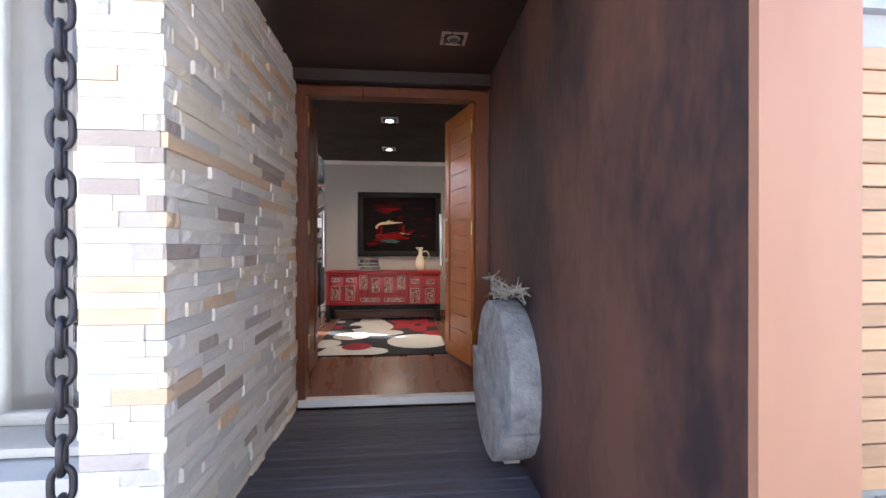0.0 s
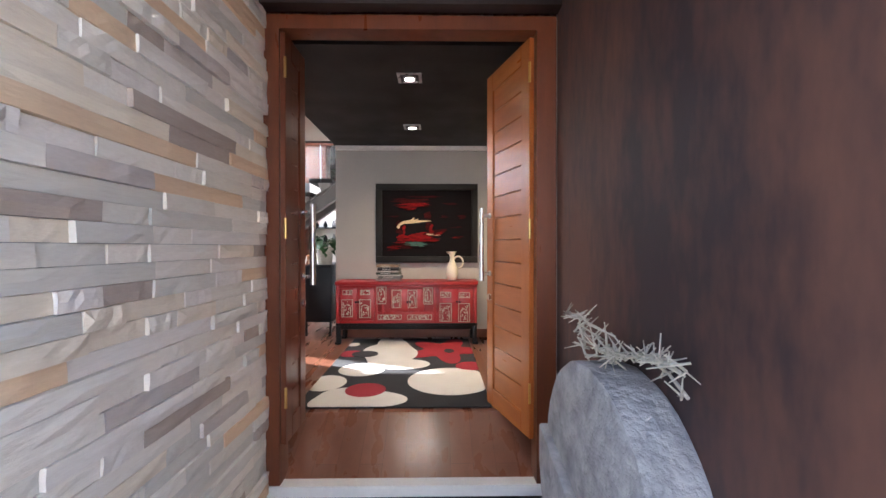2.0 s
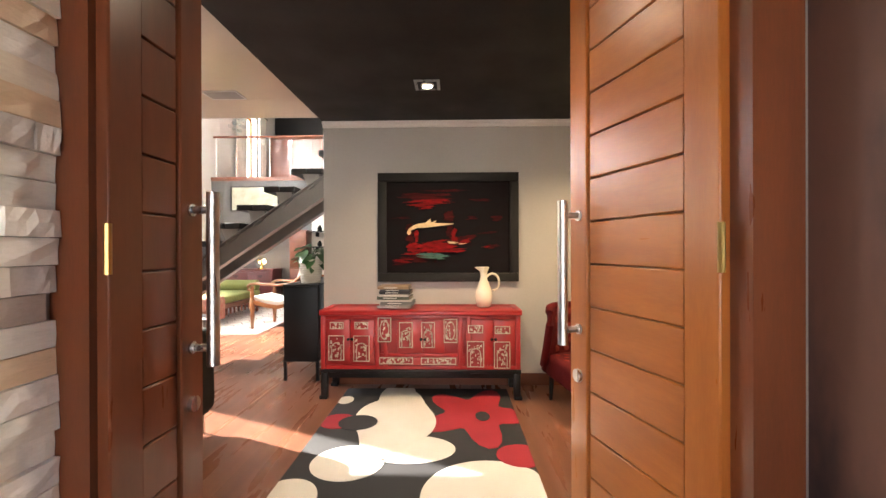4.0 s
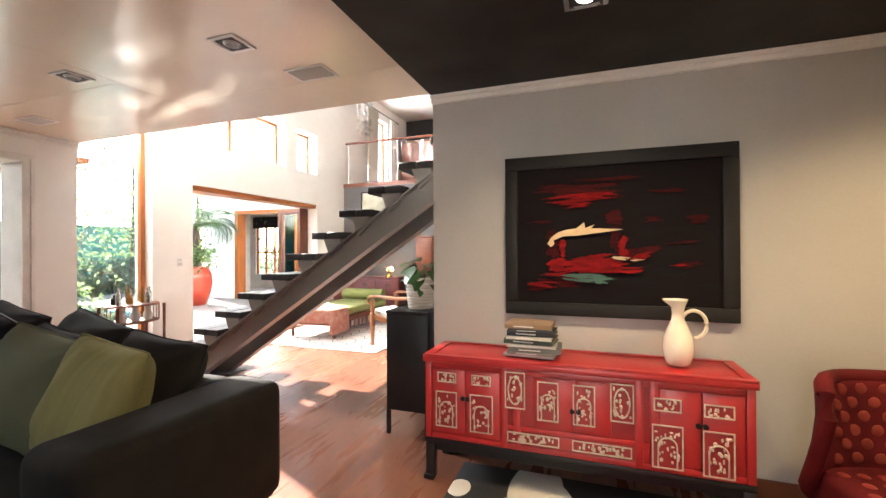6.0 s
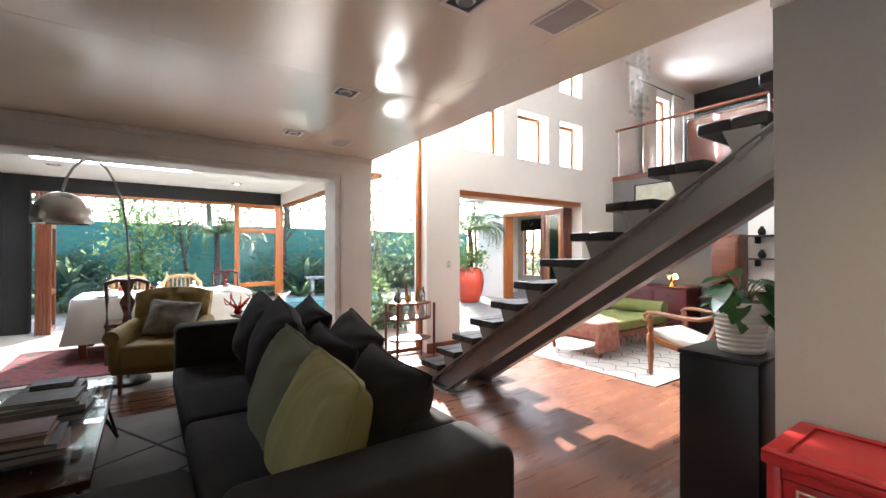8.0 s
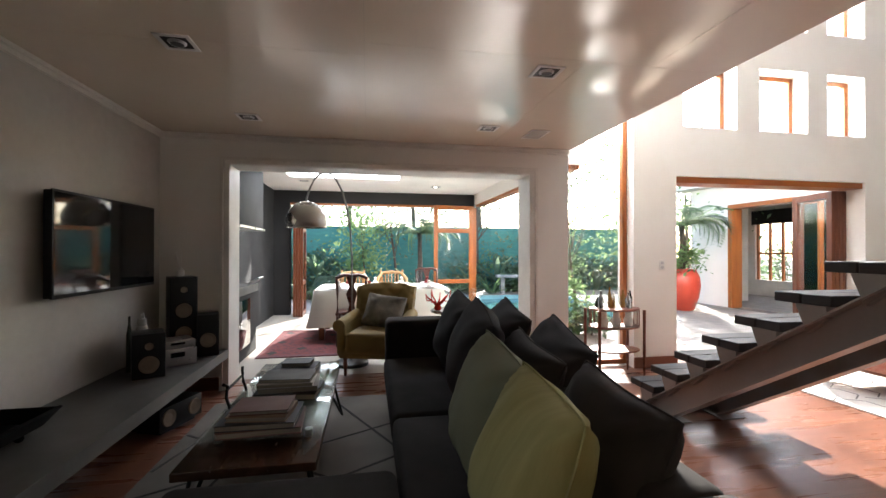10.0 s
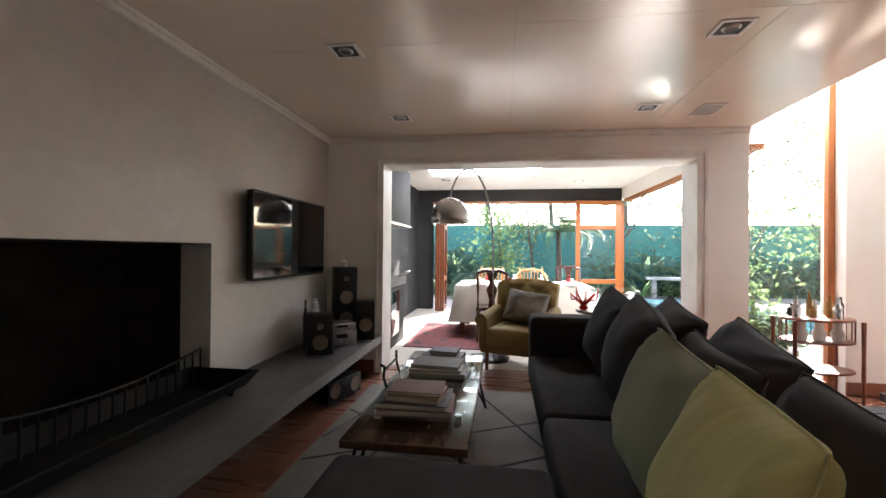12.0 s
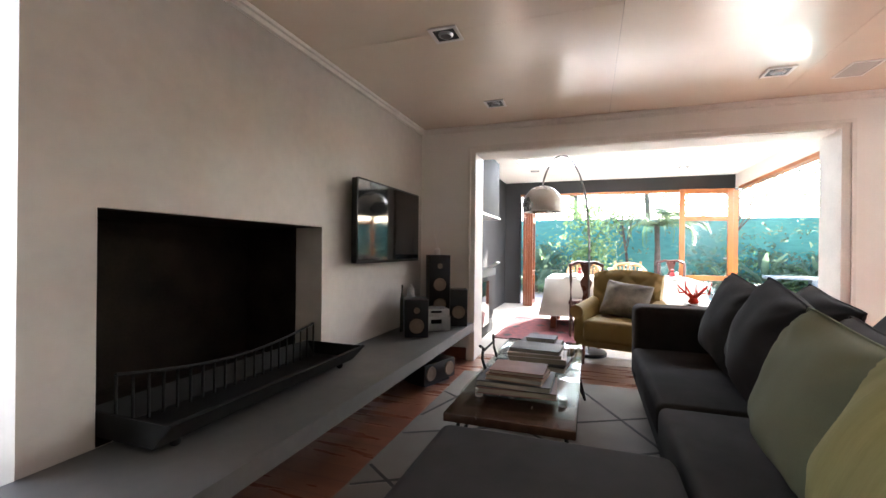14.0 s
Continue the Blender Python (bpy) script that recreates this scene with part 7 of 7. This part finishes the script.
def clump(x, y, count, scale, seed, blade, label, base=-0.42):
    """A clump of long arching leaves on short stalks."""
    rng = random.Random(seed)
    t = thing("leafy_clump", pose(x, y, base), label, "garden plant", "leafy clumps")
    bm = bmesh.new()
    for k in range(count):
        a, up = k * 2.4 + rng.uniform(-0.3, 0.3), rng.uniform(25, 78)
        r, h = rng.uniform(0.05, 0.18), (rng.uniform(0.15, 1.0) if blade is PADDLE else rng.uniform(0.02, 0.12)) * scale
        p = (r * math.cos(a), r * math.sin(a), h)
        sweep(bm, [(0.3 * p[0], 0.3 * p[1], 0), (0.6 * p[0], 0.6 * p[1], h * 0.6), p], 0.012, 5, 0.7)
        o = new("leaf", blade)
        o.parent = t
        o.matrix_basis = pose(*p, 0, 0, math.degrees(a)) @ pose(0, 0, 0, rng.uniform(-20, 20), -up, 0) @ Matrix.Scale(scale * rng.uniform(0.7, 1.15), 4)
    part("stalks", bm, LEAF_B, t)
    return t


for k, (x, y, n_, sc) in enumerate(((-14.8, 8.7, 18, 1.0), (-14.9, 9.9, 16, 1.0), (-14.9, 7.7, 16, 0.8), (-15.0, 2.7, 16, 1.0), (-14.7, 11.0, 16, 0.95), (-14.9, 12.4, 14, 1.0), (-14.8, 1.6, 14, 0.9))):
    clump(x, y, n_, sc, 300 + k, PADDLE, "clump of paddle-leaved plants by the fence")
for k, (x, y) in enumerate(((-14.1, 5.2), (-14.2, 6.7), (-13.9, 8.2), (-14.0, 9.9), (-13.9, 3.9), (-14.1, 10.6), (-7.35, 7.25))):
    clump(x, y, 22, 0.8, 320 + k, STRAP, "clump of arching strap leaves", -0.42 if y < 6.8 and x < -13.2 else -0.06)
bn2 = thing("garden_bench", pose(-13.95, 9.0, -0.06, 0, 0, 82), "grey stone garden bench by the pool", "bench")
part("bench_seat", bx(-0.6, -0.2, 0.52, 0.6, 0.2, 0.60, bevel=0.01), STONE_GREY, bn2)
for x in (-0.4, 0.4):
    part("bench_leg", bx(x - 0.06, -0.16, 0, x + 0.06, 0.16, 0.519), STONE_GREY, bn2)
# red pot with a palm
TERRA = mat("red_glazed_terracotta", (0.48, 0.06, 0.03), (0.38, 0.04, 0.02), 0.35, scale=3)
bm = bmesh.new()
lathe(bm, [(0.24, 0), (0.27, 0.02), (0.36, 0.3), (0.40, 0.55), (0.38, 0.78), (0.31, 0.92), (0.33, 0.96), (0.29, 0.96), (0.27, 0.9), (0.0005, 0.86)], n=32)
tagged(part("garden_pot", bm, TERRA, None, smooth="all"), "large red glazed garden pot on the patio", "pot").location = (-9.68, 11.6, -0.06)
palm(-9.68, 11.6, 1.12, 30, 0.95, 55, "feathery palm growing in the red pot", 0.80)
shrub(-9.65, 11.58, 0.33, 0.55, 220, 0.15, 140, LEAF_A, "trailing green plants in the red pot", 0.80)
# annex across the patio
AX = 13.0
ann = thing("annex", pose(0, AX, -0.06), "white annex building across the patio", "building")
for b in ((-11.0, 0, 0, -9.8, 0.25, 3.0), (-6.9, 0, 0, LX - 0.3, 0.25, 3.0), (-9.8, 0, 2.5, -6.9, 0.25, 3.0)):
    part("wall", bx(*b), WHITE, ann)
part("roof", bx(-11.3, -0.4, 3.001, LX - 0.31, 1.6, 3.12), WHITE, ann)
part("roof", bx(-12.7, 1.601, 3.001, LX - 0.31, 3.6, 3.12), WHITE, ann)
INNER = mat("annex_inner", (0.7, 0.66, 0.6), rough=0.8)
for b in ((-12.6, 3.2, 0, -12.1, 3.4, 3.0), (-10.86, 3.2, 0, LX - 0.31, 3.4, 3.0), (-12.1, 3.2, 0, -10.86, 3.4, 0.5), (-12.1, 3.2, 2.6, -10.86, 3.4, 3.0)):
    part("back_wall", bx(*b), INNER, ann)
for b in ((-11.0, 0.251, 0, -10.8, 1.6, 3.0), (-12.4, 1.4, 0, -11.001, 1.6, 3.0), (-12.6, 1.4, 0, -12.401, 3.199, 3.0)):
    part("side_wall", bx(*b), INNER, ann)
part("inner_floor", bx(-12.4, 0.26, -0.3, LX - 0.51, 3.19, 0.02), PAVE, ann)
for b in ((-9.8, -0.02, 0, -9.68, 0.27, 2.5), (-7.02, -0.02, 0, -6.9, 0.27, 2.5), (-9.68, -0.02, 2.4, -7.02, 0.27, 2.5)):
    part("door_frame", bx(*b, bevel=0.004, seg=1), ORANGE_UP, ann)
for x in (-12.07, -11.68, -11.28, -10.89):
    part("window_bar", bx(x - 0.03, 3.27, 0.5, x + 0.03, 3.33, 2.6), ORANGE_UP, ann)
part("window_bar", bx(-12.04, 3.275, 1.28, -10.92, 3.325, 1.34), ORANGE_UP, ann)
part("blind", bx(-12.15, 3.12, 2.2, -10.8, 3.17, 2.62), BLACK, ann)
shrub(-12.3, AX + 4.6, 0.7, 2.2, 260, 0.2, 201, LEAF_B, "leafy shrub behind the annex window")
shrub(-13.6, AX + 4.4, 0.7, 1.7, 260, 0.2, 202, LEAF_A, "leafy shrub behind the annex window")
glazed_leaf("door_annex", -7.32, AX - 0.06, 180, 0.76, 2.4, (0.5,), "open glazed annex door", -0.06)
glazed_leaf("door_annex", -6.95, AX - 0.02, -95, 0.85, 2.4, (0.5,), "open glazed annex door", -0.06)
# street side ground, out of view; kept pale to bounce light onto the porch
slab("forecourt", mat("bounce_paving", (0.64, 0.61, 0.57), (0.54, 0.51, 0.48), 0.8, scale=2, fine=30, bump=0.2), "unseen forecourt before the entrance, pale to bounce light", "paving", (-8.0, -8.0, -0.42, 9.0, -0.6, -0.36), (-8.0, -0.6, -0.42, -2.4, 1.6, -0.36), (2.6, -0.6, -0.42, 9.0, 2.1, -0.36))
# Unseen wall, added as a reflector that throws sun back at the porch.
slab("bounce_wall", W, "unseen white wall added to bounce sun onto the porch", "wall", (-12, -5.6, -0.42, 12, -5.3, 4.2))
# ---- stone cladding, deck boards ----
def stone_material():
    m = mat("ledge_stone", (0.92, 0.88, 0.81), (0.84, 0.79, 0.72), 0.7, scale=9, fine=70, bump=0.35, depth=0.006)
    n, l = m.node_tree.nodes, m.node_tree.links
    p = n["Principled BSDF"]
    info, ramp, mix = n.new("ShaderNodeObjectInfo"), n.new("ShaderNodeValToRGB"), n.new("ShaderNodeMix")
    r = ramp.color_ramp
    r.interpolation = "CONSTANT"
    tones = ((0.0, (1.02, 1.0, 0.97)), (0.30, (0.93, 0.91, 0.87)), (0.46, (1.0, 0.93, 0.82)), (0.60, (0.82, 0.82, 0.80)), (0.72, (1.0, 0.98, 0.98)), (0.84, (0.92, 0.72, 0.52)), (0.90, (0.56, 0.49, 0.45)), (0.95, (0.70, 0.66, 0.66)))
    r.elements[0].position, r.elements[0].color = tones[0][0], (*tones[0][1], 1)
    r.elements[1].position, r.elements[1].color = tones[1][0], (*tones[1][1], 1)
    for pos, c in tones[2:]:
        e = r.elements.new(pos)
        e.color = (*c, 1)
    mix.data_type, mix.blend_type = "RGBA", "MULTIPLY"
    mix.inputs["Factor"].default_value = 1.0
    old = p.inputs["Base Color"].links[0].from_socket
    l.new(info.outputs["Random"], ramp.inputs[0])
    l.new(old, mix.inputs[6])
    l.new(ramp.outputs[0], mix.inputs[7])
    l.new(mix.outputs[2], p.inputs["Base Color"])
    return m


STONE = stone_material()


def stone_mesh(seed):
    """A unit stone, 1 long (y), 1 high (z), with an uneven split face towards +x."""
    rng = random.Random(seed)
    bm = bmesh.new()
    ny, nz = 6, 2
    front = [[bm.verts.new((1 + (0 if j in (0, nz) or i in (0, ny) else rng.uniform(0.0, 0.30)) + rng.uniform(-0.1, 0.1), i / ny, j / nz)) for j in range(nz + 1)] for i in range(ny + 1)]
    for i in range(ny):
        for j in range(nz):
            bm.faces.new((front[i][j], front[i + 1][j], front[i + 1][j + 1], front[i][j + 1]))
    back = [bm.verts.new((0, y, z)) for y, z in ((0, 0), (1, 0), (1, 1), (0, 1))]
    bm.faces.new([front[i][0] for i in range(ny, -1, -1)] + [back[0], back[1]])
    bm.faces.new([front[i][nz] for i in range(ny + 1)] + [back[2], back[3]])
    bm.faces.new([front[0][j] for j in range(nz + 1)] + [back[3], back[0]])
    bm.faces.new([front[ny][j] for j in range(nz, -1, -1)] + [back[1], back[2]])
    return mesh_of("stone", bm, STONE)


STONES = [stone_mesh(k) for k in range(7)]
core = bpy.data.objects["wall_stone_core"]
rng = random.Random(77)
H_C = 0.0575
z = -0.29
while z < 2.42:
    y = 1.60 - rng.uniform(0, 0.25)
    while y < 3.45:
        ln = rng.choice((0.16, 0.22, 0.3, 0.38, 0.5, 0.62)) * rng.uniform(0.85, 1.1)
        y0, y1 = max(y, 1.585), min(y + ln, 3.448)
        if y1 - y0 > 0.03:
            o = new("stone", STONES[rng.randrange(7)])
            o.parent = core
            o.matrix_basis = Matrix.Translation((-0.878, y0 + 0.001, z)) @ Matrix.Diagonal((rng.choice((0.016, 0.02, 0.026, 0.032)), y1 - y0 - 0.002, H_C - 0.002, 1))
        y += ln
    x = -1.14
    while x < -0.86:
        ln = rng.uniform(0.1, 0.3)
        x1 = min(x + ln, -0.852)
        if x1 - x > 0.02:
            o = new("stone", STONES[rng.randrange(7)])
            o.parent = core
            o.matrix_basis = Matrix.Translation((x + 0.001, 1.603, z)) @ pose(0, 0, 0, 0, 0, -90) @ Matrix.Diagonal((rng.choice((0.014, 0.018, 0.022)), x1 - x - 0.002, H_C - 0.002, 1))
        x += ln
    z += H_C

dk = slab("deck", mat("deck_joist", (0.02, 0.02, 0.022)), "dark stained timber porch deck", "deck", (-2.4, -0.6, -0.40, 2.6, 1.55, -0.29), (-0.87, 1.55, -0.40, 0.70, 3.44, -0.29))
bmA = mesh_of("deck_board", bx(-0.868, 0, 0, 0.698, 0.103, 0.032, bevel=0.005, seg=1), DECK)
bmB = mesh_of("deck_board", bx(-2.38, 0, 0, 2.58, 0.103, 0.032, bevel=0.005, seg=1), DECK)
y = -0.58
while y < 3.33:
    o = new("deck_board", bmB if y < 0.66 else bmA)
    o.parent = dk
    o.location = (0, y, -0.288)
    y += 0.110
